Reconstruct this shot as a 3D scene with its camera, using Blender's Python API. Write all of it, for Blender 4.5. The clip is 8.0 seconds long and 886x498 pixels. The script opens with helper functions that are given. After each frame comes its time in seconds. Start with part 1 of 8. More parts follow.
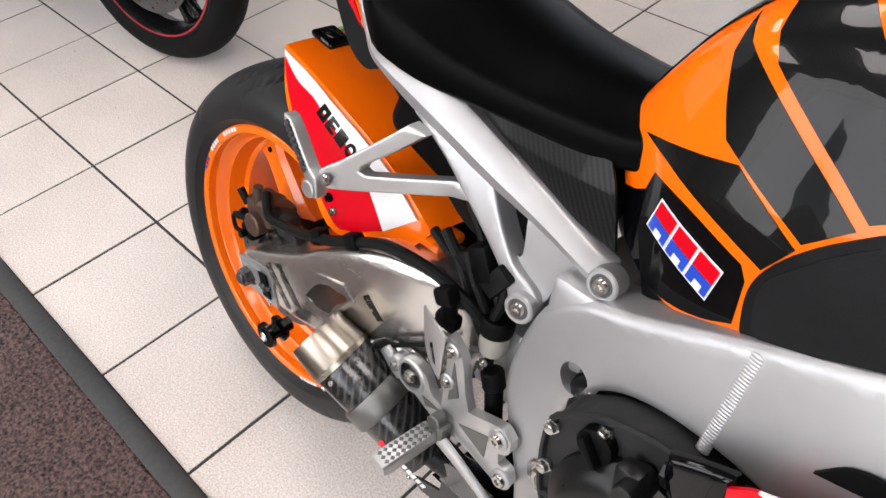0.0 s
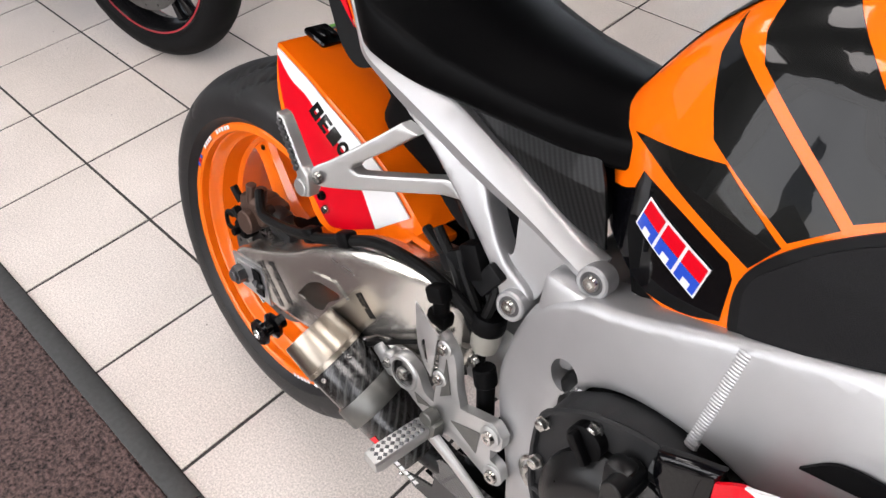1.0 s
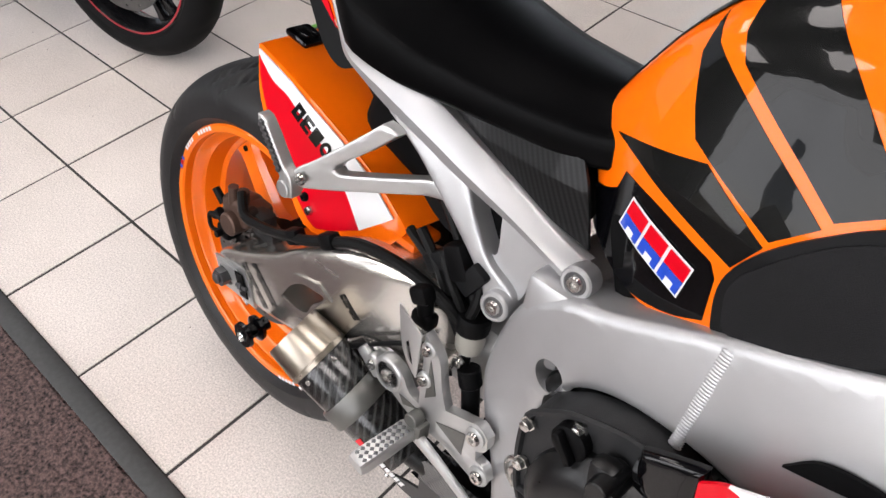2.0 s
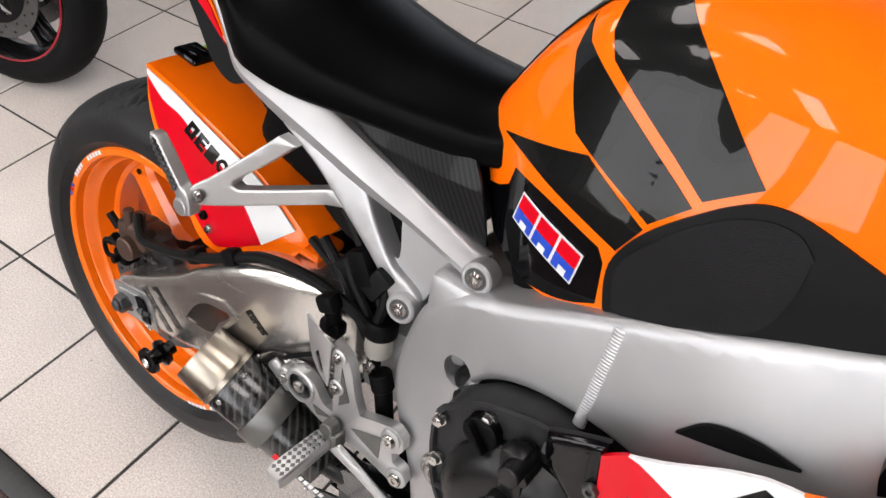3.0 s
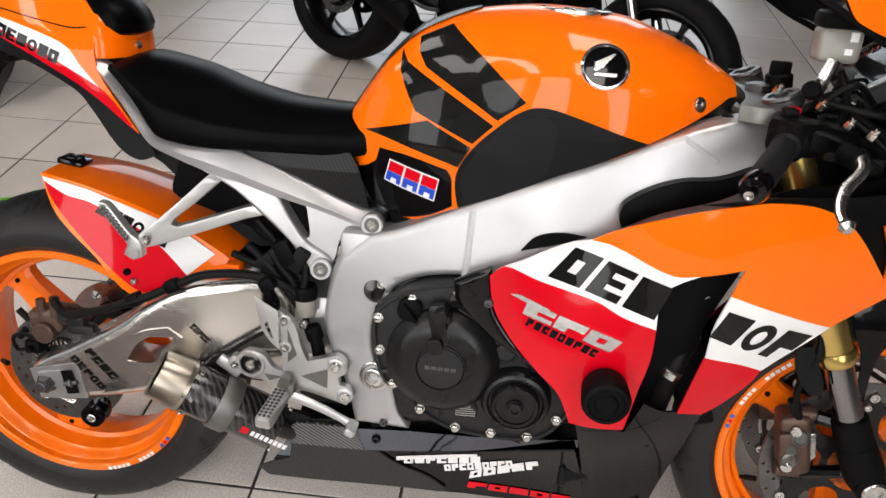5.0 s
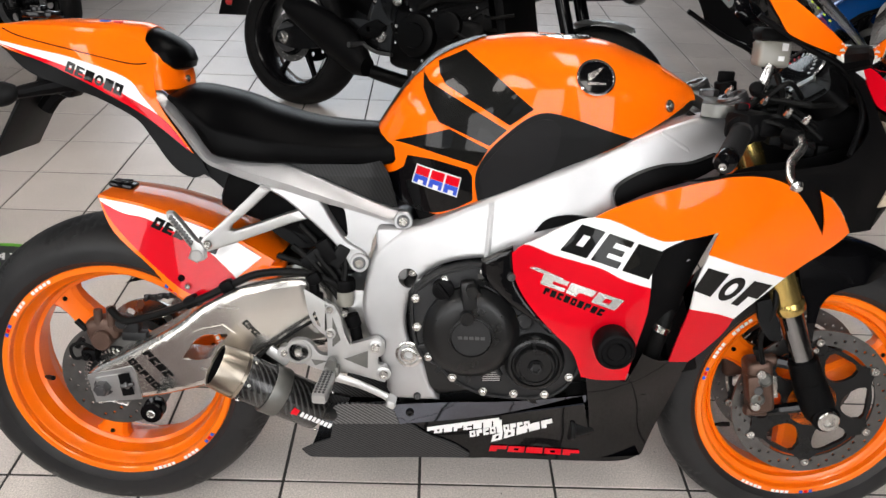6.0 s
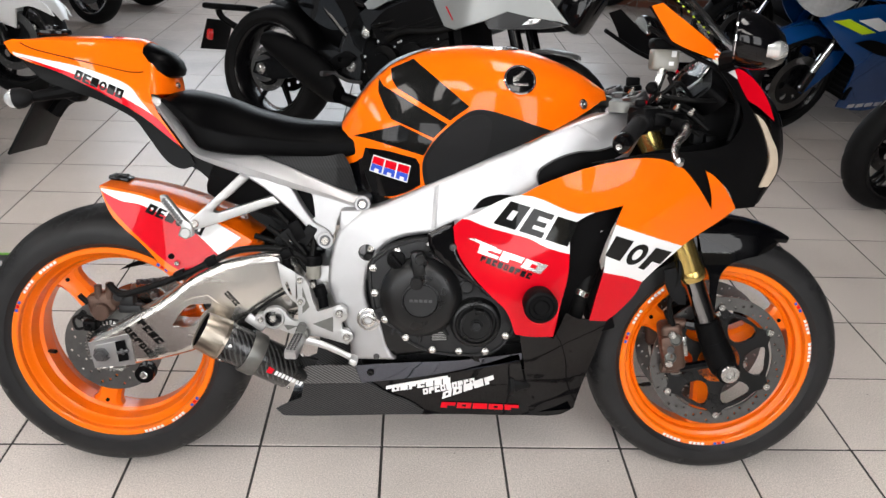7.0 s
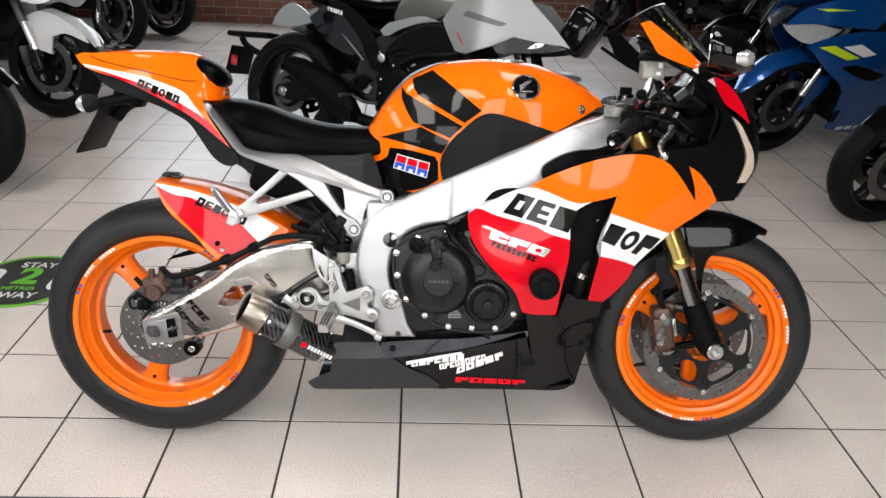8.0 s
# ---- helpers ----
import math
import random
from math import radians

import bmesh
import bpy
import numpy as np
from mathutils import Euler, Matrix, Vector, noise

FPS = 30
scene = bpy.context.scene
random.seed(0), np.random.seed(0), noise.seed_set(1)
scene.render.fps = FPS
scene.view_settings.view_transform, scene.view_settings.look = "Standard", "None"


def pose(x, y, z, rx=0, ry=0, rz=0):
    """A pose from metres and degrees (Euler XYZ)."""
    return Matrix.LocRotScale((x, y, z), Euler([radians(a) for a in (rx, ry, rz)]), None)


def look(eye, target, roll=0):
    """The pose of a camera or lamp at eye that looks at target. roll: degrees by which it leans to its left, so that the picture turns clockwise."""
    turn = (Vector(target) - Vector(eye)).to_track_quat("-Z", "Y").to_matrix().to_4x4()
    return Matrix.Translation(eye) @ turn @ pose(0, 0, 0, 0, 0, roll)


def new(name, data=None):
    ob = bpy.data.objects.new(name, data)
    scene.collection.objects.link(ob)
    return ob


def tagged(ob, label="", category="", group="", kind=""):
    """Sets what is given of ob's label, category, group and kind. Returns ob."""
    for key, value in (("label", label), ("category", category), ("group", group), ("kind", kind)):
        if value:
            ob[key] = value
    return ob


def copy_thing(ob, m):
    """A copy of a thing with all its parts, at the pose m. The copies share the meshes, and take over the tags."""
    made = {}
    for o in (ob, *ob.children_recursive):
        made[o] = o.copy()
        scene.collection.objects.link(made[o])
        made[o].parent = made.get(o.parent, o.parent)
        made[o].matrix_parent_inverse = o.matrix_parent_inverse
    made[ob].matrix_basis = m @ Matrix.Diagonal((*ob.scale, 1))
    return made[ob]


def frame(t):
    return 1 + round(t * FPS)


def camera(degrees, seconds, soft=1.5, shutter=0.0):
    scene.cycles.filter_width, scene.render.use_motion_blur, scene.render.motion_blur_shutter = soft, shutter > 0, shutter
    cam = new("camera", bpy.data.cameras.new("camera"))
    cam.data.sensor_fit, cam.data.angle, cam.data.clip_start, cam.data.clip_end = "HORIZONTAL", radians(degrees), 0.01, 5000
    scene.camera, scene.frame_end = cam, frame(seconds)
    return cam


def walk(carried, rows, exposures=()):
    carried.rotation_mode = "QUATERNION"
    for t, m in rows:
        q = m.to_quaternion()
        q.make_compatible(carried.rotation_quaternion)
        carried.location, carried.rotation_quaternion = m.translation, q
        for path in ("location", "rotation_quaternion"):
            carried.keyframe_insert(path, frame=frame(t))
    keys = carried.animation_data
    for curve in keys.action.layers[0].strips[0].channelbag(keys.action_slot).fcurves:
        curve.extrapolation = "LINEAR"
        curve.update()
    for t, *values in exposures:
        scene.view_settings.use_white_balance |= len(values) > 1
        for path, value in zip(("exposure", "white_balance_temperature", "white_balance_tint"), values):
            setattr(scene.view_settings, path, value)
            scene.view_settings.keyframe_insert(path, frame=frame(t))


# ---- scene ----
cam = camera(59.6, 8.0, soft=1.5, shutter=0.0)
PATH = [
    (0, (0.5092, -0.4213, 1.2215), (-0.5087, 0.5271, -0.2147), -3.55),
    (0.5, (0.5132, -0.4193, 1.2245), (-0.4967, 0.5302, -0.2187), -3.45),
    (1, (0.5132, -0.4204, 1.2265), (-0.4907, 0.5322, -0.2176), -3.25),
    (2.5, (0.5132, -0.4153, 1.2246), (-0.4169, 0.6104, -0.2183), -1.65),
    (3, (0.5333, -0.4294, 1.2293), (-0.2821, 0.7201, -0.1905), 0.48),
    (3.5, (0.5006, -0.5611, 1.2608), (-0.0511, 0.8195, -0.0770), 3.91),
    (4, (0.4660, -0.7210, 1.3018), (0.1562, 0.7889, 0.0270), 4.04),
    (4.5, (0.4733, -0.8323, 1.3197), (0.2415, 0.7387, 0.1039), 3.16),
    (4.7, (0.4844, -0.8854, 1.3247), (0.2756, 0.7091, 0.1353), 2.63),
    (5.8, (0.3321, -1.1891, 1.3422), (0.3503, 0.5162, 0.2965), 2.45),
    (6, (0.3062, -1.2203, 1.3517), (0.3484, 0.4937, 0.3220), 2.43),
    (6.5, (0.2975, -1.3216, 1.3648), (0.3837, 0.4205, 0.3866), 2.50),
    (7, (0.3599, -1.5005, 1.3622), (0.4522, 0.2658, 0.4285), 2.50),
    (7.5, (0.3812, -1.6566, 1.3692), (0.4665, 0.1309, 0.4759), 2.51),
    (8, (0.3274, -1.7367, 1.3658), (0.4057, 0.0672, 0.5058), 2.42),
]
walk(cam, [(t, look(eye, target, roll)) for t, eye, target, roll in PATH],
     [(0, 0.04, 6250, 14), (2.5, 0.02, 6250, 14), (3.5, -0.17, 6400, 12), (4.7, -0.20, 6450, 11), (5.8, -0.12, 6400, 11), (8, 0.02, 6300, 11)])

# ---- light ----
world = bpy.data.worlds.new("sky")
scene.world = world
world.use_nodes = True
wn = world.node_tree
sky = wn.nodes.new("ShaderNodeTexSky")
sky.sky_type, sky.sun_disc = "NISHITA", False
sky.sun_elevation, sky.sun_rotation = radians(40), radians(200)
wn.links.new(sky.outputs[0], wn.nodes["Background"].inputs[0])
wn.nodes["Background"].inputs[1].default_value = 0.05


def window_light(name, at, target, sx, sy, watts, colour=(1.0, 0.985, 0.955)):
    """Daylight that comes in through a window's opening."""
    data = bpy.data.lights.new(name, "AREA")
    data.shape, data.size, data.size_y, data.energy, data.color = "RECTANGLE", sx, sy, watts, colour
    ob = new(name, data)
    ob.matrix_world = look(at, target)
    return ob


for wx in (-2.4, -0.4, 1.6):
    window_light("window_light_south", (wx, -2.60, 1.62), (wx, -0.6, 0.75), 1.3, 2.1, 43)
window_light("window_light_north", (-0.2, 6.75, 1.75), (-0.2, 4.9, 0.0), 5.6, 1.9, 98, (0.93, 0.97, 1.0))
window_light("window_light_west", (-5.35, 0.9, 1.6), (0, 0.9, 1.2), 5.0, 2.2, 18)
scene.view_settings.exposure = 0.0

# ---- materials ----
def mat(name, colour, rough=0.5, metal=0.0, coat=0.0, var=0.0, scale=40.0, bump=0.0, bscale=300.0, spec=0.5, rvar=0.0, stretch=None, coat_rough=0.04):
    """Node material: base colour with patchy variation, roughness variation and a fine bump, at real-world scale."""
    m = bpy.data.materials.new(name)
    m.use_nodes = True
    nt = m.node_tree
    b = nt.nodes["Principled BSDF"]
    b.inputs["Base Color"].default_value = (*colour, 1)
    b.inputs["Roughness"].default_value = rough
    b.inputs["Metallic"].default_value = metal
    b.inputs["Coat Weight"].default_value = coat
    b.inputs["Coat Roughness"].default_value = coat_rough
    b.inputs["Specular IOR Level"].default_value = spec
    tc = nt.nodes.new("ShaderNodeTexCoord")
    vec = tc.outputs["Object"]
    if stretch:
        mp = nt.nodes.new("ShaderNodeMapping")
        mp.inputs["Scale"].default_value = stretch
        nt.links.new(vec, mp.inputs[0])
        vec = mp.outputs[0]
    if var or rvar:
        n1 = nt.nodes.new("ShaderNodeTexNoise")
        n1.inputs["Scale"].default_value, n1.inputs["Detail"].default_value = scale, 6
        nt.links.new(vec, n1.inputs["Vector"])
        if var:
            ramp = nt.nodes.new("ShaderNodeMapRange")
            ramp.inputs[1].default_value, ramp.inputs[2].default_value = 0.15, 0.85
            ramp.inputs[3].default_value, ramp.inputs[4].default_value = 1 - var, 1 + var
            nt.links.new(n1.outputs[0], ramp.inputs[0])
            mul = nt.nodes.new("ShaderNodeVectorMath")
            mul.operation = "SCALE"
            mul.inputs[0].default_value = colour
            nt.links.new(ramp.outputs[0], mul.inputs["Scale"])
            nt.links.new(mul.outputs[0], b.inputs["Base Color"])
        if rvar:
            n2 = nt.nodes.new("ShaderNodeTexNoise")
            n2.inputs["Scale"].default_value, n2.inputs["Detail"].default_value = scale * 0.6, 4
            nt.links.new(vec, n2.inputs["Vector"])
            r2 = nt.nodes.new("ShaderNodeMapRange")
            r2.inputs[1].default_value, r2.inputs[2].default_value = 0.15, 0.85
            r2.inputs[3].default_value, r2.inputs[4].default_value = max(0.02, rough - rvar), rough + rvar
            nt.links.new(n2.outputs[0], r2.inputs[0])
            nt.links.new(r2.outputs[0], b.inputs["Roughness"])
    if bump:
        n3 = nt.nodes.new("ShaderNodeTexNoise")
        n3.inputs["Scale"].default_value, n3.inputs["Detail"].default_value = bscale, 3
        nt.links.new(vec, n3.inputs["Vector"])
        bp = nt.nodes.new("ShaderNodeBump")
        bp.inputs["Strength"].default_value, bp.inputs["Distance"].default_value = bump, 0.002
        nt.links.new(n3.outputs[0], bp.inputs["Height"])
        nt.links.new(bp.outputs[0], b.inputs["Normal"])
    return m


def carbon(name, freq, dark, light, rough, coat, turn=45):
    """Twill weave of carbon fibre, tows running at an angle."""
    m = mat(name, dark, rough, 0.0, coat, bump=0.05, spec=0.15)
    nt = m.node_tree
    b = nt.nodes["Principled BSDF"]
    tc = nt.nodes.new("ShaderNodeTexCoord")
    mp = nt.nodes.new("ShaderNodeMapping")
    mp.inputs["Rotation"].default_value = (0, radians(turn), 0)
    nt.links.new(tc.outputs["Object"], mp.inputs[0])
    w = nt.nodes.new("ShaderNodeTexWave")
    w.bands_direction = "X"
    w.inputs["Scale"].default_value, w.inputs["Distortion"].default_value = freq, 0.0
    nt.links.new(mp.outputs[0], w.inputs["Vector"])
    tow = nt.nodes.new("ShaderNodeTexWave")
    tow.bands_direction = "Z"
    tow.inputs["Scale"].default_value, tow.inputs["Distortion"].default_value = freq * 1.4, 0.5
    nt.links.new(mp.outputs[0], tow.inputs["Vector"])
    soft = nt.nodes.new("ShaderNodeMapRange")
    soft.inputs[3].default_value = 0.8
    nt.links.new(tow.outputs["Fac"], soft.inputs[0])
    mx = nt.nodes.new("ShaderNodeMath")
    mx.operation = "MULTIPLY"
    nt.links.new(w.outputs["Fac"], mx.inputs[0])
    nt.links.new(soft.outputs[0], mx.inputs[1])
    mc = nt.nodes.new("ShaderNodeMix")
    mc.data_type = "RGBA"
    mc.inputs[6].default_value, mc.inputs[7].default_value = (*dark, 1), (*light, 1)
    nt.links.new(mx.outputs[0], mc.inputs[0])
    nt.links.new(mc.outputs[2], b.inputs["Base Color"])
    return m


ORANGE = mat("orange_paint", (0.95, 0.150, 0.0005), 0.3, 0.0, 0.6, var=0.03, scale=9, rvar=0.03, bump=0.010, bscale=40, spec=0.04, coat_rough=0.03)
ORANGE_RIM = mat("orange_wheel_paint", (0.90, 0.165, 0.001), 0.32, 0.0, 0.5, var=0.05, scale=14, rvar=0.06, coat_rough=0.10, spec=0.3)
RED = mat("red_paint", (0.60, 0.001, 0.010), 0.3, 0.0, 0.5, var=0.03, scale=9, rvar=0.04, spec=0.04, coat_rough=0.03)
WHITE = mat("white_paint", (0.78, 0.78, 0.78), 0.3, 0.0, 1.0, var=0.02, scale=9, rvar=0.04, spec=0.4)
BLUE_DECAL = mat("blue_decal", (0.01, 0.06, 0.50), 0.35, 0.0, 0.6)
GLOSS_BLACK = mat("gloss_black_paint", (0.0015, 0.0015, 0.002), 0.2, 0.0, 0.5, var=0.1, scale=20, rvar=0.05, spec=0.05, coat_rough=0.015)
DECAL_BLACK = mat("charcoal_decal", (0.006, 0.0062, 0.006), 0.2, 0.0, 0.4, var=0.12, scale=30, rvar=0.05, spec=0.05, coat_rough=0.015)
PLASTIC = mat("matt_black_plastic", (0.0022, 0.0022, 0.0025), 0.5, 0.0, var=0.15, scale=60, bump=0.15, bscale=900, spec=0.08)
PLASTIC_GREY = mat("dark_grey_plastic", (0.006, 0.0063, 0.0068), 0.5, 0.0, var=0.12, scale=30, bump=0.1, bscale=900, spec=0.12)
LEATHER = mat("black_vinyl", (0.0012, 0.0012, 0.0014), 0.33, 0.0, var=0.12, scale=12, bump=0.12, bscale=650, rvar=0.05, spec=0.045)
GRIP = mat("textured_rubber_pad", (0.010, 0.010, 0.0108), 0.5, 0.0, var=0.1, scale=20, bump=0.5, bscale=900, spec=0.12)
RUBBER = mat("tyre_rubber", (0.015, 0.015, 0.0155), 0.45, 0.0, var=0.35, scale=18, bump=0.15, bscale=400, rvar=0.12, spec=0.25)
HOSE = mat("hose_rubber", (0.005, 0.005, 0.005), 0.45, 0.0, var=0.1, scale=50, spec=0.1)
FRAME_ALU = mat("silver_frame_paint", (0.44, 0.44, 0.445), 0.36, 0.72, 0.05, var=0.05, scale=25, bump=0.10, bscale=1300, rvar=0.06, coat_rough=0.2)
BRUSHED = mat("brushed_aluminium", (0.62, 0.60, 0.565), 0.25, 0.95, var=0.04, scale=25, rvar=0.05, stretch=(0.3, 1, 1.2))
CAST = mat("cast_aluminium", (0.48, 0.48, 0.475), 0.34, 0.8, var=0.06, scale=40, bump=0.12, bscale=900, rvar=0.06)
PINSTRIPE = mat("crimson_pinstripe", (0.30, 0.002, 0.012), 0.35, 0.0, 0.3)
BRIGHT_TRIM = mat("bright_silver_trim", (0.72, 0.71, 0.69), 0.22, 0.75, 0.3, var=0.06, scale=40)
STEEL = mat("bright_steel", (0.55, 0.54, 0.52), 0.25, 1.0, var=0.08, scale=60, rvar=0.08)
FORK_STEEL = mat("dark_chrome_tube", (0.22, 0.22, 0.225), 0.12, 1.0, rvar=0.03, scale=40)
CHROME = mat("chrome", (0.75, 0.75, 0.75), 0.07, 1.0, rvar=0.02, scale=40)
TITAN = mat("brushed_titanium", (0.34, 0.30, 0.25), 0.3, 1.0, var=0.06, scale=90, rvar=0.05)
DISC = mat("brake_disc_steel", (0.13, 0.127, 0.123), 0.38, 0.9, var=0.18, scale=60, bump=0.08, bscale=500, rvar=0.1)
BRONZE = mat("bronze_caliper", (0.10, 0.060, 0.045), 0.42, 0.6, var=0.18, scale=50, bump=0.1, bscale=600)
GOLD = mat("gold_anodised", (0.55, 0.40, 0.13), 0.25, 0.95, var=0.05, scale=30, rvar=0.05)
ENGINE = mat("engine_case_paint", (0.0055, 0.0057, 0.006), 0.3, 0.1, var=0.14, scale=40, bump=0.10, bscale=700, rvar=0.08, spec=0.35)
ENGINE_GREY = mat("engine_cover_grey", (0.017, 0.0175, 0.0185), 0.45, 0.3, var=0.1, scale=40, bump=0.16, bscale=700, spec=0.35)
CAST_DARK = mat("dark_cast_aluminium", (0.15, 0.15, 0.14), 0.4, 0.8, var=0.12, scale=50, bump=0.12, bscale=700)
GUNMETAL = mat("gunmetal_strap", (0.11, 0.11, 0.113), 0.35, 0.8, var=0.08, scale=40)
CARBON = carbon("carbon_twill", 32.0, (0.002, 0.002, 0.002), (0.045, 0.045, 0.045), 0.3, 0.12, 27)
CARBON_FINE = carbon("carbon_fine", 55.0, (0.0015, 0.0015, 0.0015), (0.012, 0.012, 0.0125), 0.38, 0.08, 30)
CARBON_BELLY = carbon("carbon_belly", 60.0, (0.005, 0.005, 0.005), (0.060, 0.060, 0.062), 0.45, 0.05, 60)
CARBON_GLOSS = carbon("carbon_gloss", 60.0, (0.02, 0.02, 0.02), (0.10, 0.10, 0.102), 0.2, 1.0, 60)
MIRROR_STRIP = mat("polished_strip", (0.10, 0.108, 0.13), 0.03, 1.0, 0.0, var=0.1, scale=12)
MIRROR_GLASS = mat("mirror_glass", (0.8, 0.8, 0.8), 0.02, 1.0)
LENS = mat("clear_lamp_lens", (0.75, 0.76, 0.76), 0.08, 0.6, 1.0, var=0.15, scale=60)
# Clear lens with the warm light it catches mixed into the base colour.
WARM_LENS = mat("lamp_lens_warm_tint", (0.80, 0.68, 0.52), 0.16, 0.3, 1.0, var=0.12, scale=50)
TAIL_LENS = mat("red_lamp_lens", (0.45, 0.01, 0.01), 0.12, 0.0, 1.0, var=0.3, scale=90)
RESERVOIR = mat("translucent_reservoir", (0.26, 0.25, 0.22), 0.3, 0.0, 0.3, var=0.08, scale=60)
# Near-black for inner parts, with the shade of recesses put into the colour.
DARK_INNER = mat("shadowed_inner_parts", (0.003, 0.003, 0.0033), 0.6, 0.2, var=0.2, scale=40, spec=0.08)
BLUE_PAINT = mat("metallic_blue_paint", (0.004, 0.085, 0.34), 0.25, 0.5, 1.0, var=0.08, scale=12, rvar=0.04)
SILVER_PAINT = mat("satin_silver_paint", (0.27, 0.28, 0.275), 0.33, 0.6, 0.4, var=0.05, scale=14)
PEARL_WHITE = mat("pearl_white_paint", (0.72, 0.73, 0.73), 0.3, 0.0, 0.9, var=0.03, scale=10)
LIME = mat("lime_decal", (0.55, 0.75, 0.01), 0.4, 0.0, 0.5)
STICKER_GREEN = mat("lime_floor_vinyl", (0.13, 0.42, 0.03), 0.45, 0.0, var=0.08, scale=12, rvar=0.06)
STICKER_BLACK = mat("charcoal_floor_vinyl", (0.030, 0.032, 0.032), 0.45, 0.0, var=0.12, scale=12, rvar=0.06)


def glass(name, tint):
    m = bpy.data.materials.new(name)
    m.use_nodes = True
    b = m.node_tree.nodes["Principled BSDF"]
    b.inputs["Base Color"].default_value = (*tint, 1)
    b.inputs["Roughness"].default_value = 0.02
    b.inputs["IOR"].default_value = 1.25
    b.inputs["Transmission Weight"].default_value = 1.0
    return m


SCREEN = glass("smoked_clear_screen", (0.90, 0.91, 0.91))
PANE = glass("window_glass", (0.95, 0.97, 0.97))


def glow(name, colour, strength):
    m = bpy.data.materials.new(name)
    m.use_nodes = True
    b = m.node_tree.nodes["Principled BSDF"]
    b.inputs["Base Color"].default_value = (*colour, 1)
    b.inputs["Emission Color"].default_value = (*colour, 1)
    b.inputs["Emission Strength"].default_value = strength
    return m


PANEL_LIGHT = glow("ceiling_lamp_diffuser", (1.0, 0.94, 0.87), 11.0)


def carbon_wrap(name, pitch, dark, light, rough, coat):
    """Twill of carbon fibre wound round a tube: diagonal ribs made of short crossing tows."""
    m = mat(name, dark, rough, 0.0, coat, coat_rough=0.05)
    nt = m.node_tree
    uv = nt.nodes.new("ShaderNodeUVMap")
    xyz = nt.nodes.new("ShaderNodeSeparateXYZ")
    nt.links.new(uv.outputs[0], xyz.inputs[0])

    def math_node(op, a, c):
        n = nt.nodes.new("ShaderNodeMath")
        n.operation = op
        for sock, val in ((n.inputs[0], a), (n.inputs[1], c)):
            if isinstance(val, (int, float)):
                sock.default_value = val
            else:
                nt.links.new(val, sock)
        return n.outputs[0]

    rib = math_node("SINE", math_node("MULTIPLY", math_node("ADD", xyz.outputs[0], math_node("MULTIPLY", xyz.outputs[1], 0.75)), 6.283 / pitch), 0)
    tow = math_node("SINE", math_node("MULTIPLY", xyz.outputs[0], 6.283 / (pitch * 0.22)), 0)
    k = math_node("ADD", math_node("MULTIPLY", rib, 0.5), 0.5)
    k = math_node("POWER", k, 2.2)
    k = math_node("MULTIPLY", k, math_node("ADD", math_node("MULTIPLY", tow, 0.22), 0.78))
    mc = nt.nodes.new("ShaderNodeMix")
    mc.data_type = "RGBA"
    mc.inputs[6].default_value, mc.inputs[7].default_value = (*dark, 1), (*light, 1)
    nt.links.new(k, mc.inputs[0])
    nt.links.new(mc.outputs[2], nt.nodes["Principled BSDF"].inputs["Base Color"])
    return m


CARBON_TUBE = carbon_wrap("carbon_tube", 0.0125, (0.002, 0.002, 0.002), (0.048, 0.048, 0.047), 0.25, 0.3)


def surface(name, colour, vary, rough, speck, speck_scale, stain, bump, source):
    """Floor, wall and mat surfaces: each piece varies a little; specks and broad stains over it."""
    m = bpy.data.materials.new(name)
    m.use_nodes = True
    nt = m.node_tree
    b = nt.nodes["Principled BSDF"]
    tc = nt.nodes.new("ShaderNodeTexCoord")
    geo = nt.nodes.new("ShaderNodeNewGeometry")
    if source == "object":
        info = nt.nodes.new("ShaderNodeObjectInfo")
        rnd = info.outputs["Random"]
    else:
        rnd = geo.outputs["Random Per Island"]
    fine = nt.nodes.new("ShaderNodeTexNoise")
    fine.inputs["Scale"].default_value, fine.inputs["Detail"].default_value = speck_scale, 4
    broad = nt.nodes.new("ShaderNodeTexNoise")
    broad.inputs["Scale"].default_value, broad.inputs["Detail"].default_value = 2.3, 5
    nt.links.new(geo.outputs["Position"], fine.inputs["Vector"])
    nt.links.new(geo.outputs["Position"], broad.inputs["Vector"])

    def ranged(socket, lo, hi, a=0.3, z=0.7):
        r = nt.nodes.new("ShaderNodeMapRange")
        r.inputs[1].default_value, r.inputs[2].default_value = a, z
        r.inputs[3].default_value, r.inputs[4].default_value = lo, hi
        nt.links.new(socket, r.inputs[0])
        return r.outputs[0]

    def times(a, c):
        r = nt.nodes.new("ShaderNodeMath")
        r.operation = "MULTIPLY"
        nt.links.new(a, r.inputs[0])
        nt.links.new(c, r.inputs[1])
        return r.outputs[0]

    k = times(times(ranged(rnd, 1 - vary, 1 + vary, 0, 1), ranged(fine.outputs[0], 1 - speck, 1 + speck)), ranged(broad.outputs[0], 1 - stain, 1 + stain))
    sc = nt.nodes.new("ShaderNodeVectorMath")
    sc.operation = "SCALE"
    sc.inputs[0].default_value = colour
    nt.links.new(k, sc.inputs["Scale"])
    nt.links.new(sc.outputs[0], b.inputs["Base Color"])
    nt.links.new(ranged(broad.outputs[0], rough * 0.95, rough * 1.05), b.inputs["Roughness"])
    bp = nt.nodes.new("ShaderNodeBump")
    bp.inputs["Strength"].default_value, bp.inputs["Distance"].default_value = bump, 0.003
    nt.links.new(fine.outputs[0], bp.inputs["Height"])
    nt.links.new(bp.outputs[0], b.inputs["Normal"])
    return m


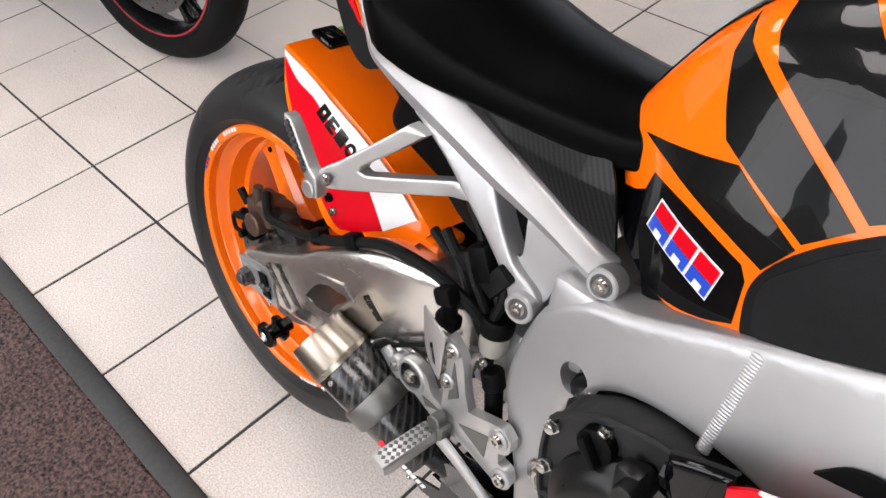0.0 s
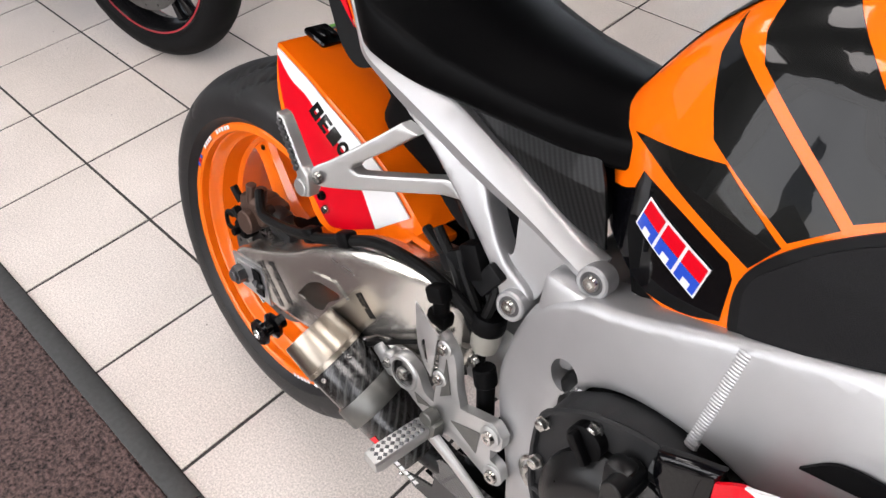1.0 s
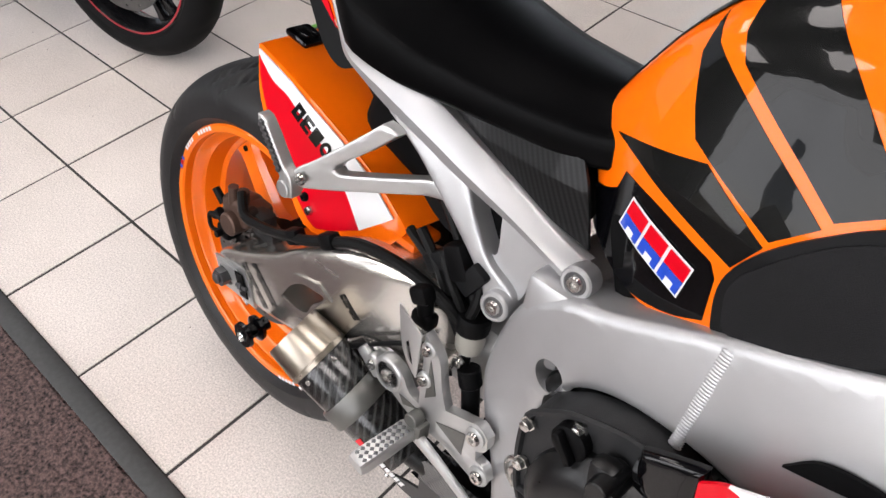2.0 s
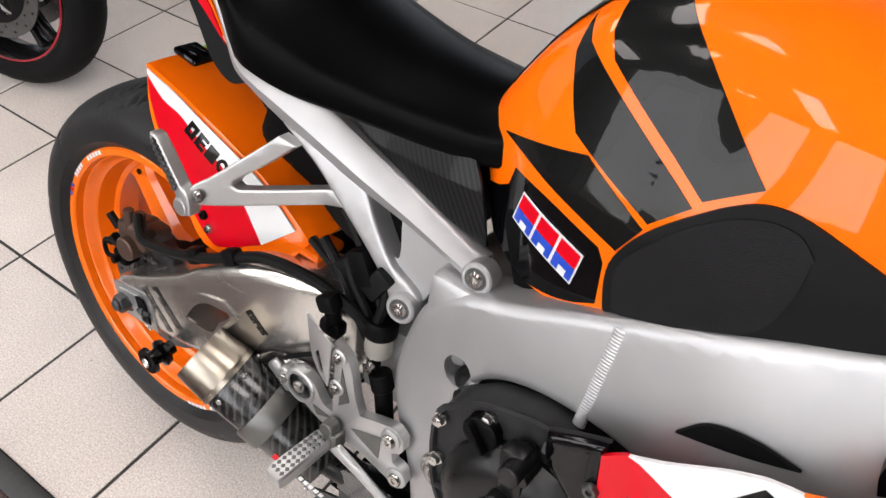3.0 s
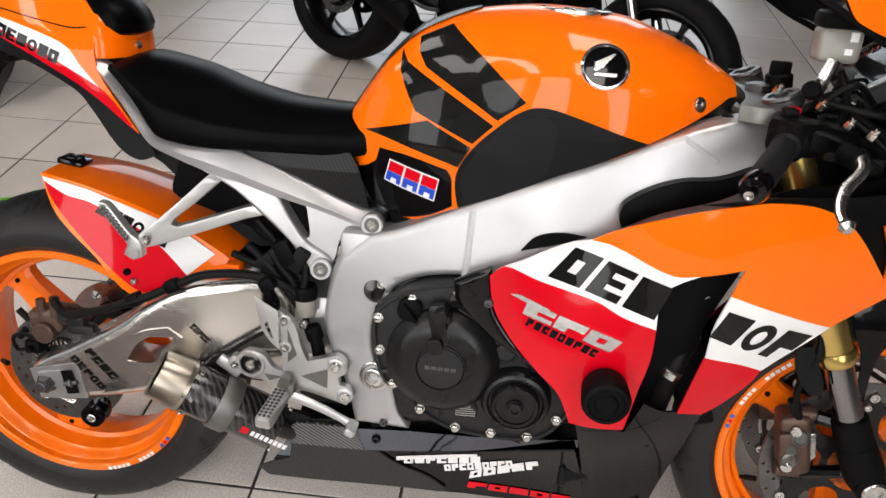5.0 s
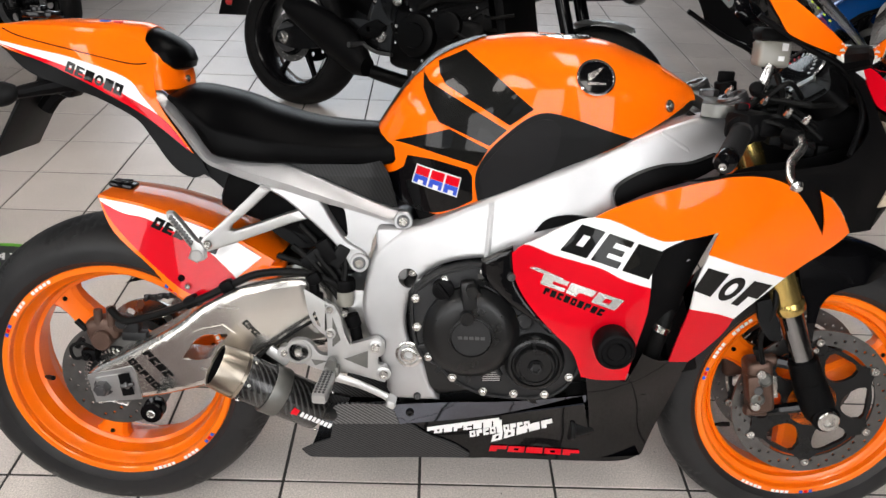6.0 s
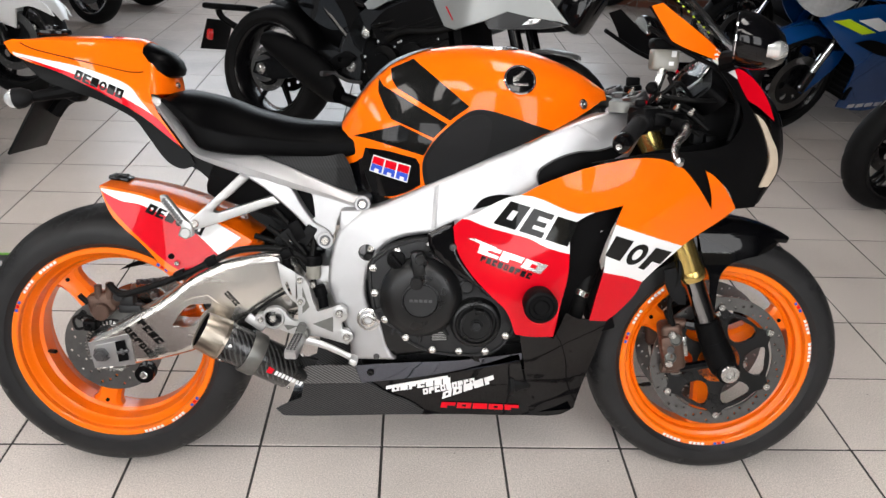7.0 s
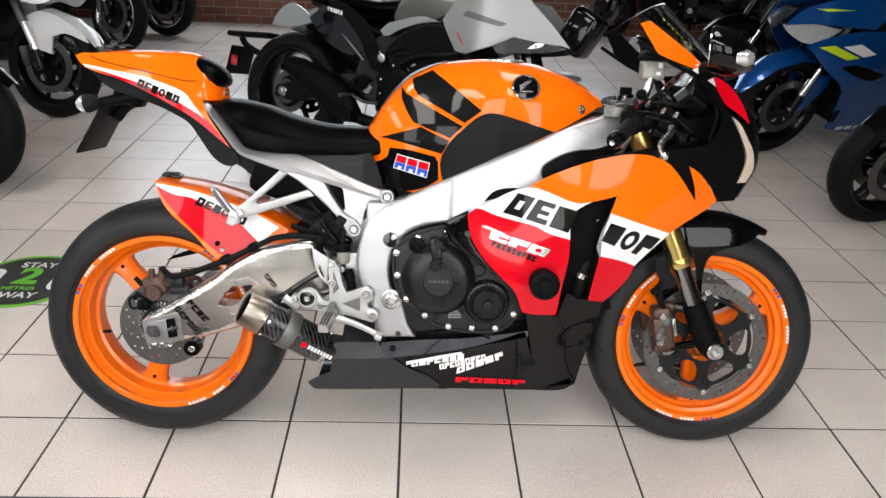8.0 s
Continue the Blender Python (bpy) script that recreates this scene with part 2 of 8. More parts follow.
TILE = surface("beige_floor_tile", (0.645, 0.585, 0.54), 0.045, 0.26, 0.25, 280, 0.09, 0.10, "object")
TILE_FAR = surface("beige_floor_tile_far", (0.645, 0.585, 0.54), 0.045, 0.26, 0.25, 280, 0.09, 0.10, "island")
GROUT = surface("dark_grout", (0.034, 0.031, 0.028), 0.0, 0.85, 0.3, 200, 0.2, 0.3, "island")
MAT_PILE = surface("brown_mat_pile", (0.078, 0.050, 0.046), 0.05, 0.95, 1.0, 150, 0.1, 1.0, "island")
MAT_EDGE = surface("rubber_mat_edge", (0.040, 0.042, 0.042), 0.0, 0.6, 0.15, 90, 0.12, 0.2, "island")
BRICK = surface("red_brown_brick", (0.20, 0.075, 0.050), 0.25, 0.8, 0.25, 120, 0.1, 0.6, "object")
BRICK_FAR = surface("red_brown_brick_far", (0.20, 0.075, 0.050), 0.25, 0.8, 0.25, 120, 0.1, 0.6, "island")
MORTAR = surface("mortar", (0.28, 0.25, 0.22), 0.0, 0.9, 0.15, 150, 0.1, 0.4, "island")
WALL = surface("grey_wall_paint", (0.14, 0.138, 0.132), 0.0, 0.8, 0.03, 60, 0.04, 0.1, "island")
CEIL = surface("grey_ceiling_paint", (0.10, 0.10, 0.10), 0.0, 0.85, 0.03, 60, 0.03, 0.1, "island")

# ---- mesh helpers ----
from mathutils.geometry import tessellate_polygon


def part(name, bm, material, parent=None, label="", smooth=True, sharp=0.62):
    """Links a bmesh as one mesh object under a thing or a part."""
    bmesh.ops.remove_doubles(bm, verts=bm.verts, dist=1e-5)
    bm.normal_update()
    for f in bm.faces:
        f.smooth = smooth
    for e in bm.edges:
        if len(e.link_faces) == 2 and e.calc_face_angle(0) > sharp:
            e.smooth = False
    me = bpy.data.meshes.new(name)
    bm.to_mesh(me)
    bm.free()
    me.materials.append(material)
    ob = new(name, me)
    if parent is not None:
        ob.parent = parent
    if label:
        ob["label"] = label
    return ob


def thing(name, m, label, category, group=""):
    """An Empty at the base of a thing, which its parts hang from."""
    ob = new(name)
    ob.empty_display_size = 0.05
    ob.matrix_world = m
    return tagged(ob, label, category, group)


def rounded(pts, steps=5, corner=50):
    """Closed outline, smooth through its points but for real corners."""
    n = len(pts)
    P = [Vector(p) for p in pts]
    tang = []
    for i in range(n):
        a, b = P[i] - P[i - 1], P[(i + 1) % n] - P[i]
        if a.length < 1e-6 or b.length < 1e-6 or a.angle(b) > radians(corner):
            tang.append(None)
        else:
            tang.append((P[(i + 1) % n] - P[i - 1]) * 0.5)
    out = []
    for i in range(n):
        p, q = P[i], P[(i + 1) % n]
        d = q - p
        a, b = tang[i], tang[(i + 1) % n]
        if a is None and b is None:
            out.append(p)
            continue
        la = d.length
        a = d if a is None else a.normalized() * la
        b = d if b is None else b.normalized() * la
        for k in range(steps):
            t = k / steps
            out.append((2*t**3-3*t**2+1)*p + (t**3-2*t**2+t)*a + (-2*t**3+3*t**2)*q + (t**3-t**2)*b)
    return [(v.x, v.y) for v in out]


def fill2d(loops):
    """Triangles of an outline with holes, as (verts, faces) in the plane."""
    flat = [p for loop in loops for p in loop]
    tris = tessellate_polygon([[Vector((x, y, 0)) for x, y in loop] for loop in loops])
    return flat, tris


def drape(outline, f, off=0.0, depth=0.004, holes=(), grid=0.014, smooth=True, side=-1, bevel=0.0, corner=50, soft=0.0, drop=None):
    """A panel: an outline in (x, z), laid on the body side of half-width f(x, z), off metres proud, depth metres thick; soft rounds its face over that width towards the rim, by drop."""
    loops = [rounded(outline, corner=corner) if smooth else list(outline)] + [list(h) for h in holes]
    flat, tris = fill2d(loops)
    bm = bmesh.new()
    vs = [bm.verts.new((x, 0, z)) for x, z in flat]
    for t in tris:
        if len(set(t)) == 3:
            try:
                bm.faces.new([vs[i] for i in t])
            except ValueError:
                pass
    bmesh.ops.dissolve_limit(bm, angle_limit=0.01, verts=bm.verts, edges=bm.edges)
    if soft:
        face = bm.faces[:]
        for step in (0.05, 0.12, 0.25, 0.58):
            bmesh.ops.inset_region(bm, faces=face, thickness=soft * step, use_boundary=True, use_even_offset=False)
    if grid:
        xs = [p[0] for p in flat]
        zs = [p[1] for p in flat]
        for k in range(int(math.floor(min(xs) / grid)) + 1, int(math.ceil(max(xs) / grid))):
            bmesh.ops.bisect_plane(bm, geom=bm.verts[:] + bm.edges[:] + bm.faces[:], plane_co=(k * grid, 0, 0), plane_no=(1, 0, 0))
        for k in range(int(math.floor(min(zs) / grid)) + 1, int(math.ceil(max(zs) / grid))):
            bmesh.ops.bisect_plane(bm, geom=bm.verts[:] + bm.edges[:] + bm.faces[:], plane_co=(0, 0, k * grid), plane_no=(0, 0, 1))
    bmesh.ops.triangulate(bm, faces=[g for g in bm.faces if len(g.verts) > 4])
    if soft:
        A = np.array(loops[0])
        B = np.roll(A, -1, 0) - A
        LL = np.maximum((B ** 2).sum(1), 1e-12)
        drop = soft if drop is None else drop
    for v in bm.verts:
        low = 0.0
        if soft:
            q = np.array((v.co.x, v.co.z)) - A
            u = np.clip((q * B).sum(1) / LL, 0, 1)
            k = 1 - math.sqrt(((q - B * u[:, None]) ** 2).sum(1).min()) / soft
            low = drop * (1 - math.sqrt(max(0.0, 1 - k * k))) if k > 0 else 0.0
        v.co.y = side * (f(v.co.x, v.co.z) + off - low)
    bm.normal_update()
    for g in bm.faces:
        if g.normal.y * side < 0:
            g.normal_flip()
    if depth:
        top = bm.faces[:]
        rim = [e for e in bm.edges if len(e.link_faces) == 1]
        twin = {v: bm.verts.new((v.co.x, v.co.y - side * depth, v.co.z)) for v in bm.verts[:]}
        for g in top:
            bm.faces.new([twin[v] for v in reversed(g.verts)])
        sides = []
        for e in rim:
            g = e.link_faces[0]
            for l in g.loops:
                if l.edge == e:
                    a, b = l.vert, l.link_loop_next.vert
                    sides.append(bm.faces.new([b, a, twin[a], twin[b]]))
                    break
        if bevel:
            try:
                bmesh.ops.bevel(bm, geom=rim, offset=bevel, segments=2, profile=0.6, affect="EDGES", clamp_overlap=True)
            except Exception:
                pass
    return bm


def plate(outline, y, thick, holes=(), smooth=True, bevel=0.0015, corner=50):
    """A flat plate of the outline in (x, z), its outer face at y."""
    return drape(outline, lambda x, z: -y, 0.0, thick, holes, 0, smooth, -1, bevel, corner)


def circle(cx, cz, r, n=20, turn=0.0):
    return [(cx + r * math.cos(turn + 2 * math.pi * i / n), cz + r * math.sin(turn + 2 * math.pi * i / n)) for i in range(n)]


def lathe(profile, seg=48, m=None, closed=False):
    """Turned body: (along, radius) profile about the local y axis."""
    bm = bmesh.new()
    rings = []
    for y, r in profile:
        if r < 1e-6:
            rings.append([bm.verts.new((0, y, 0))])
        else:
            rings.append([bm.verts.new((r * math.cos(2 * math.pi * i / seg), y, r * math.sin(2 * math.pi * i / seg))) for i in range(seg)])
    pairs = list(zip(rings, rings[1:])) + ([(rings[-1], rings[0])] if closed else [])
    for a, b in pairs:
        for i in range(seg):
            j = (i + 1) % seg
            if len(a) == 1 and len(b) == 1:
                continue
            if len(a) == 1:
                bm.faces.new([a[0], b[j], b[i]])
            elif len(b) == 1:
                bm.faces.new([a[i], a[j], b[0]])
            else:
                bm.faces.new([a[i], a[j], b[j], b[i]])
    bmesh.ops.recalc_face_normals(bm, faces=bm.faces)
    if m is not None:
        bm.transform(m)
    return bm


def towards(a, b):
    """Frame at a whose local y points to b."""
    a, b = Vector(a), Vector(b)
    return Matrix.Translation(a) @ (b - a).to_track_quat("Y", "Z").to_matrix().to_4x4()


def rod(a, b, r, r2=None, seg=16, ch=0.12):
    """Round bar from a to b with chamfered ends."""
    r2 = r if r2 is None else r2
    h = (Vector(b) - Vector(a)).length
    c, d = min(r * ch, h * 0.2), min(r2 * ch, h * 0.2)
    return lathe([(0, 0), (0, r - c), (c, r), (h - d, r2), (h, r2 - d), (h, 0)], seg, towards(a, b))


def join(*bms):
    """One bmesh out of several."""
    out = bms[0]
    for other in bms[1:]:
        me = bpy.data.meshes.new("tmp")
        other.to_mesh(me)
        other.free()
        out.from_mesh(me)
        bpy.data.meshes.remove(me)
    return out


def smooth_path(pts, steps=6):
    P = [Vector(p) for p in pts]
    out = []
    for i in range(len(P) - 1):
        p0, p1, p2, p3 = P[max(i - 1, 0)], P[i], P[i + 1], P[min(i + 2, len(P) - 1)]
        for k in range(steps):
            t = k / steps
            out.append(0.5 * ((2 * p1) + (p2 - p0) * t + (2 * p0 - 5 * p1 + 4 * p2 - p3) * t * t + (3 * p1 - p0 - 3 * p2 + p3) * t ** 3))
    out.append(P[-1])
    return out


def tube(pts, r, seg=10, steps=6, flat=1.0):
    """A hose or bent bar along a smooth path; r is a number or one per point."""
    path = smooth_path(pts, steps)
    rs = [r] * len(path) if not isinstance(r, (list, tuple)) else [float(np.interp(i / (len(path) - 1), np.linspace(0, 1, len(r)), r)) for i in range(len(path))]
    bm = bmesh.new()
    rings = []
    up = Vector((0, 1, 0))
    for i, p in enumerate(path):
        d = (path[min(i + 1, len(path) - 1)] - path[max(i - 1, 0)]).normalized()
        s = d.cross(up)
        if s.length < 1e-3:
            s = d.cross(Vector((1, 0, 0)))
        s.normalize()
        u = s.cross(d).normalized()
        up = u
        rings.append([bm.verts.new(p + (s * math.cos(2 * math.pi * k / seg) + u * flat * math.sin(2 * math.pi * k / seg)) * rs[i]) for k in range(seg)])
    for a, b in zip(rings, rings[1:]):
        for k in range(seg):
            bm.faces.new([a[k], a[(k + 1) % seg], b[(k + 1) % seg], b[k]])
    bm.faces.new(rings[0])
    bm.faces.new(list(reversed(rings[-1])))
    bmesh.ops.recalc_face_normals(bm, faces=bm.faces)
    return bm


def block(sx, sy, sz, m, bevel=0.004, seg=2, taper=1.0):
    """Box with rounded edges; taper narrows its top."""
    bm = bmesh.new()
    bmesh.ops.create_cube(bm, size=1.0)
    for v in bm.verts:
        k = taper if v.co.z > 0 else 1.0
        v.co = Vector((v.co.x * sx * k, v.co.y * sy * k, v.co.z * sz))
    if bevel:
        bmesh.ops.bevel(bm, geom=bm.edges[:], offset=min(bevel, 0.45 * min(sx, sy, sz)), segments=seg, profile=0.5, affect="EDGES")
    bm.transform(m)
    return bm


def loft(sections, cap=True, closed=True):
    """Skin over sections, each a run of as many points."""
    bm = bmesh.new()
    rings = [[bm.verts.new(p) for p in s] for s in sections]
    n = len(rings[0])
    for a, b in zip(rings, rings[1:]):
        for k in range(n if closed else n - 1):
            bm.faces.new([a[k], a[(k + 1) % n], b[(k + 1) % n], b[k]])
    if cap and closed:
        bm.faces.new(rings[0])
        bm.faces.new(list(reversed(rings[-1])))
    bmesh.ops.recalc_face_normals(bm, faces=bm.faces)
    return bm


def bolt(at, r, parent, axis=(0, -1, 0), material=None, h=0.006, name="bolt"):
    """Socket-head bolt: flanged head with a recessed hexagon."""
    a = Vector(at)
    d = Vector(axis).normalized()
    bm = lathe([(0, r), (h * 0.5, r), (h, r * 0.82), (h, r * 0.45), (h * 0.45, r * 0.40), (h * 0.45, 0)], 14, towards(a, a + d))
    return part(name, bm, material or STEEL, parent)


def emblem(quad, n, f, off, material, parent, name="emblem_bar", depth=0.0006, gap=0.14, shapes="srnsrs", grid=0.014):
    """Lettering mark drawn as a row of plain slanted shapes; quad: lower left, upper left, upper right, lower right in (x, z)."""
    a, b, c, d = [Vector(q) for q in quad]

    def at(u, v):
        p = (a * (1 - u) + d * u) * (1 - v) + (b * (1 - u) + c * u) * v
        return (p.x, p.y)

    out = []
    for i in range(n):
        u0, u1 = (i + gap / 2) / n, (i + 1 - gap / 2) / n
        w = u1 - u0
        kind = shapes[i % len(shapes)]
        holes = []
        if kind == "s":
            loop = [at(u0, 0), at(u1, 0), at(u1, 0.34), at(u0 + w * 0.45, 0.34), at(u0 + w * 0.45, 0.62), at(u1, 0.62), at(u1, 1), at(u0, 1)]
        elif kind == "r":
            loop = [at(u0, 0), at(u1, 0), at(u1, 1), at(u0, 1)]
            holes = [[at(u0 + w * 0.36, 0.3), at(u1 - w * 0.36, 0.3), at(u1 - w * 0.36, 0.7), at(u0 + w * 0.36, 0.7)]]
        elif kind == "n":
            loop = [at(u0, 0), at(u0 + w * 0.45, 0), at(u0 + w * 0.45, 0.42), at(u1, 0.42), at(u1, 1), at(u0, 1)]
        elif kind == "o":
            turns = [2 * math.pi * j / 18 for j in range(18)]
            loop = [at(u0 + w * (0.5 + 0.5 * math.cos(a_)), 0.5 + 0.5 * math.sin(a_)) for a_ in turns]
            holes = [[at(u0 + w * (0.5 + 0.22 * math.cos(a_)), 0.5 + 0.26 * math.sin(a_)) for a_ in turns]]
        elif kind == "c":
            loop = [at(u0, 0), at(u1, 0), at(u1, 0.24), at(u0 + w * 0.42, 0.24), at(u0 + w * 0.42, 0.4), at(u0 + w * 0.9, 0.4), at(u0 + w * 0.9, 0.6), at(u0 + w * 0.42, 0.6), at(u0 + w * 0.42, 0.78), at(u1, 0.78), at(u1, 1), at(u0, 1)]
        else:
            loop = [at(u0, 0), at(u1, 0), at(u1, 1), at(u0, 1)]
        out.append(part(name, drape(loop, f, off, depth, holes, grid, False), material, parent))
    return out


# ---- the showroom ----
S = 0.305
X0, X1, Y0, Y1, HIGH = -5.5, 7.6, -2.85, 6.9, 3.0


def slab(name, x0, x1, y0, y1, z0, z1, material, bevel=0.0):
    bm = block(x1 - x0, y1 - y0, z1 - z0, Matrix.Translation(((x0 + x1) / 2, (y0 + y1) / 2, (z0 + z1) / 2)), bevel)
    return tagged(part(name, bm, material, smooth=False), kind="structure")


floor = slab("floor", X0, X1, Y0, Y1, -0.12, -0.002, GROUT)
tagged(floor, "beige square ceramic floor tiles with dark grout", "floor")
ceiling = slab("ceiling", X0, X1, Y0, Y1, HIGH, HIGH + 0.15, CEIL)
tagged(ceiling, "plain grey painted showroom ceiling", "ceiling")


def wall_with_window(name, along, at, lo, hi, w0, w1, sill, head, out, material, pier=0.06):
    """Wall as four pieces round one long window opening, with mullions and a pane."""
    root = tagged(new(name), "painted wall with a long shop window", "wall", kind="structure")

    def piece(n, a, b, z0, z1, mtl, t0=0.0, t1=0.25):
        y0, y1 = sorted((at + out * t0, at + out * t1))
        c, s = (((a + b) / 2, (y0 + y1) / 2), (b - a, y1 - y0)) if along == "x" else (((y0 + y1) / 2, (a + b) / 2), (y1 - y0, b - a))
        return part(n, block(s[0], s[1], z1 - z0, Matrix.Translation((c[0], c[1], (z0 + z1) / 2)), 0), mtl, root, smooth=False)

    piece("wall_panel", lo, w0, 0, HIGH, material)
    piece("wall_panel", w1, hi, 0, HIGH, material)
    piece("wall_panel", w0, w1, 0, sill, material)
    piece("wall_panel", w0, w1, head, HIGH, material)
    n = max(2, round((w1 - w0) / 1.9))
    for i in range(n + 1):
        x = w0 + (w1 - w0) * i / n
        piece("mullion", max(w0, x - pier / 2), min(w1, x + pier / 2), sill, head, PLASTIC_GREY if pier < 0.1 else material, 0.06, 0.14)
    for z in (sill, head):
        piece("window_rail", w0 + 0.03, w1 - 0.03, z - (0.05 if z == head else 0), z + (0.05 if z == sill else 0), PLASTIC_GREY, 0.07, 0.13)
    pane = piece("pane", w0 + 0.03, w1 - 0.03, sill + 0.05, head - 0.05, PANE, 0.095, 0.101)
    pane.visible_shadow = False
    return root


# South wall's wide piers, out of view, are added to split the daylight's reflections.
wall_with_window("wall_south", "x", Y0, X0, X1, -3.4, 2.6, 0.35, 2.75, -1, WALL, 0.7)
wall_with_window("wall_north", "x", Y1, X0, X1, -3.2, 2.8, 0.75, 2.75, 1, WALL)
wall_with_window("wall_west", "y", X0, Y0, Y1, -1.8, 3.9, 0.45, 2.75, -1, WALL)
slab("wall_east", X1, X1 + 0.25, Y0, Y1, 0, HIGH, WALL)
tagged(bpy.data.objects["wall_east"], "plain grey painted showroom wall", "wall")

lamp_mesh = None
for ix in range(3):
    for iy in range(2):
        m = Matrix.Translation((-3.8 + 2.3 * ix, -1.6 + 2.2 * iy, HIGH - 0.03))
        if lamp_mesh is None:
            first = thing("ceiling_light", m, "flat rectangular ceiling light with a warm white diffuser", "ceiling light", "ceiling lights")
            part("frame", block(0.62, 1.22, 0.05, Matrix.Translation((0, 0, 0.005)), 0.006), WHITE, first)
            part("diffuser", block(0.56, 1.16, 0.012, Matrix.Translation((0, 0, -0.025)), 0.003), PANEL_LIGHT, first)
            lamp_mesh = first
        else:
            copy_thing(lamp_mesh, m)

# brick plinth under the far window
plinth = tagged(new("brick_plinth"), "low red-brown brick wall below the far window", "brick wall", kind="structure")
part("mortar_bed", block(8.4, 0.10, 0.72, Matrix.Translation((0.1, 6.30, 0.36)), 0), MORTAR, plinth, smooth=False)

# entrance mat with its rubber edge
entrance_mat = thing("entrance_mat", Matrix.Translation((-1.9, -S, 0)), "dark brown ribbed entrance mat with grey rubber edging", "mat")


def mat_pile():
    """Pile with an uneven surface of small tufts."""
    random.seed(4)
    nx, ny, lx, ly = 210, 110, 2.1, 1.1
    bm = bmesh.new()
    rows = []
    for j in range(ny + 1):
        rows.append([bm.verts.new((-0.4 + lx * i / nx, -0.046 - ly * j / ny + random.uniform(-0.003, 0.003), 0.008 + random.uniform(0, 0.006))) for i in range(nx + 1)])
    for a, b in zip(rows, rows[1:]):
        for i in range(nx):
            bm.faces.new([a[i], b[i], b[i + 1], a[i + 1]])
    bm.normal_update()
    return bm


part("carpet", mat_pile(), MAT_PILE, entrance_mat)
part("base", block(3.5, 1.75, 0.006, Matrix.Translation((-0.05, -0.875 - 0.02, 0.0045)), 0.002), MAT_PILE, entrance_mat)
edge = [(0, 0.0), (0.0, 0.004), (-0.010, 0.009), (-0.036, 0.011), (-0.042, 0.009), (-0.042, 0.0)]
part("rubber_edge", loft([[(x, y, z + 0.001) for y, z in edge] for x in np.linspace(-1.8, 1.66, 60)]), MAT_EDGE, entrance_mat, "grey rubber edging strip")

# floor sticker
sticker = thing("floor_sticker", Matrix.Translation((-1.07, 0.782, 0.0005)), "green and charcoal round floor sticker asking visitors to keep distance", "floor sticker")
part("border", lathe([(0, 0), (0, 0.20), (0.0008, 0.20), (0.0008, 0)], 56, Matrix.Rotation(radians(90), 4, "X")), STICKER_GREEN, sticker)
part("disc", lathe([(0.0006, 0), (0.0006, 0.182), (0.0014, 0.182), (0.0014, 0)], 56, Matrix.Rotation(radians(90), 4, "X")), STICKER_BLACK, sticker)


def lettering(text, size, m, material, parent, name, bold=0.0, depth=0.0004):
    """Words in the built-in font, as a thin mesh."""
    cu = bpy.data.curves.new("words", "FONT")
    cu.body, cu.size, cu.align_x, cu.align_y, cu.extrude, cu.offset = text, size, "CENTER", "CENTER", depth, bold
    tmp = bpy.data.objects.new("words", cu)
    me = bpy.data.meshes.new_from_object(tmp)
    bm = bmesh.new()
    bm.from_mesh(me)
    bm.transform(m)
    bpy.data.objects.remove(tmp)
    bpy.data.meshes.remove(me)
    return part(name, bm, material, parent, smooth=False)


lettering("STAY", 0.055, pose(0, 0.115, 0.002), WHITE, sticker, "word", 0.001)
lettering("2", 0.17, pose(0, 0.025, 0.002), STICKER_GREEN, sticker, "numeral", 0.006)
lettering("METRES", 0.034, pose(0, -0.065, 0.002), STICKER_GREEN, sticker, "word", 0.0006)
lettering("AWAY", 0.055, pose(0, -0.115, 0.002), WHITE, sticker, "word", 0.001)
for sx in (-1, 1):
    sole = rounded([(0.125 * sx - 0.028, -0.06), (0.125 * sx + 0.02, -0.065), (0.125 * sx + 0.03, 0.03), (0.125 * sx + 0.022, 0.07), (0.125 * sx - 0.018, 0.075), (0.125 * sx - 0.03, 0.03)], 4, 170)
    flat, tris = fill2d([sole])
    bm = bmesh.new()
    vs = [bm.verts.new((x, y, 0.0021)) for x, y in flat]
    for t in tris:
        bm.faces.new([vs[i] for i in t])
    bmesh.ops.recalc_face_normals(bm, faces=bm.faces)
    part("shoe_print", bm, WHITE, sticker)

# ---- the sports motorcycle ----
BIKE = pose(-0.3031, -0.0116, -0.0013, -12.91, 0.14, -1.07)
bike = thing("sports_motorcycle", BIKE, "orange, white, red and black sports motorcycle leaning on its side stand", "motorcycle")


def tps(pts, smooth=0.0004):
    """Smooth half-width of a body side over (x, z), through a few design stations."""
    P = np.array([p[:2] for p in pts], float)
    h = np.array([p[2] for p in pts], float)
    n = len(P)

    def U(r2):
        return np.where(r2 > 1e-12, r2 * np.log(np.maximum(r2, 1e-12)), 0.0)

    A = np.zeros((n + 3, n + 3))
    A[:n, :n] = U(((P[:, None] - P[None]) ** 2).sum(-1)) + np.eye(n) * smooth
    A[:n, n], A[:n, n + 1:], A[n, :n], A[n + 1:, :n] = 1, P, 1, P.T
    c = np.linalg.solve(A, np.concatenate([h, np.zeros(3)]))

    def f(x, z):
        d = U((x - P[:, 0]) ** 2 + (z - P[:, 1]) ** 2)
        return float(d @ c[:n] + c[n] + c[n + 1] * x + c[n + 2] * z)

    return f


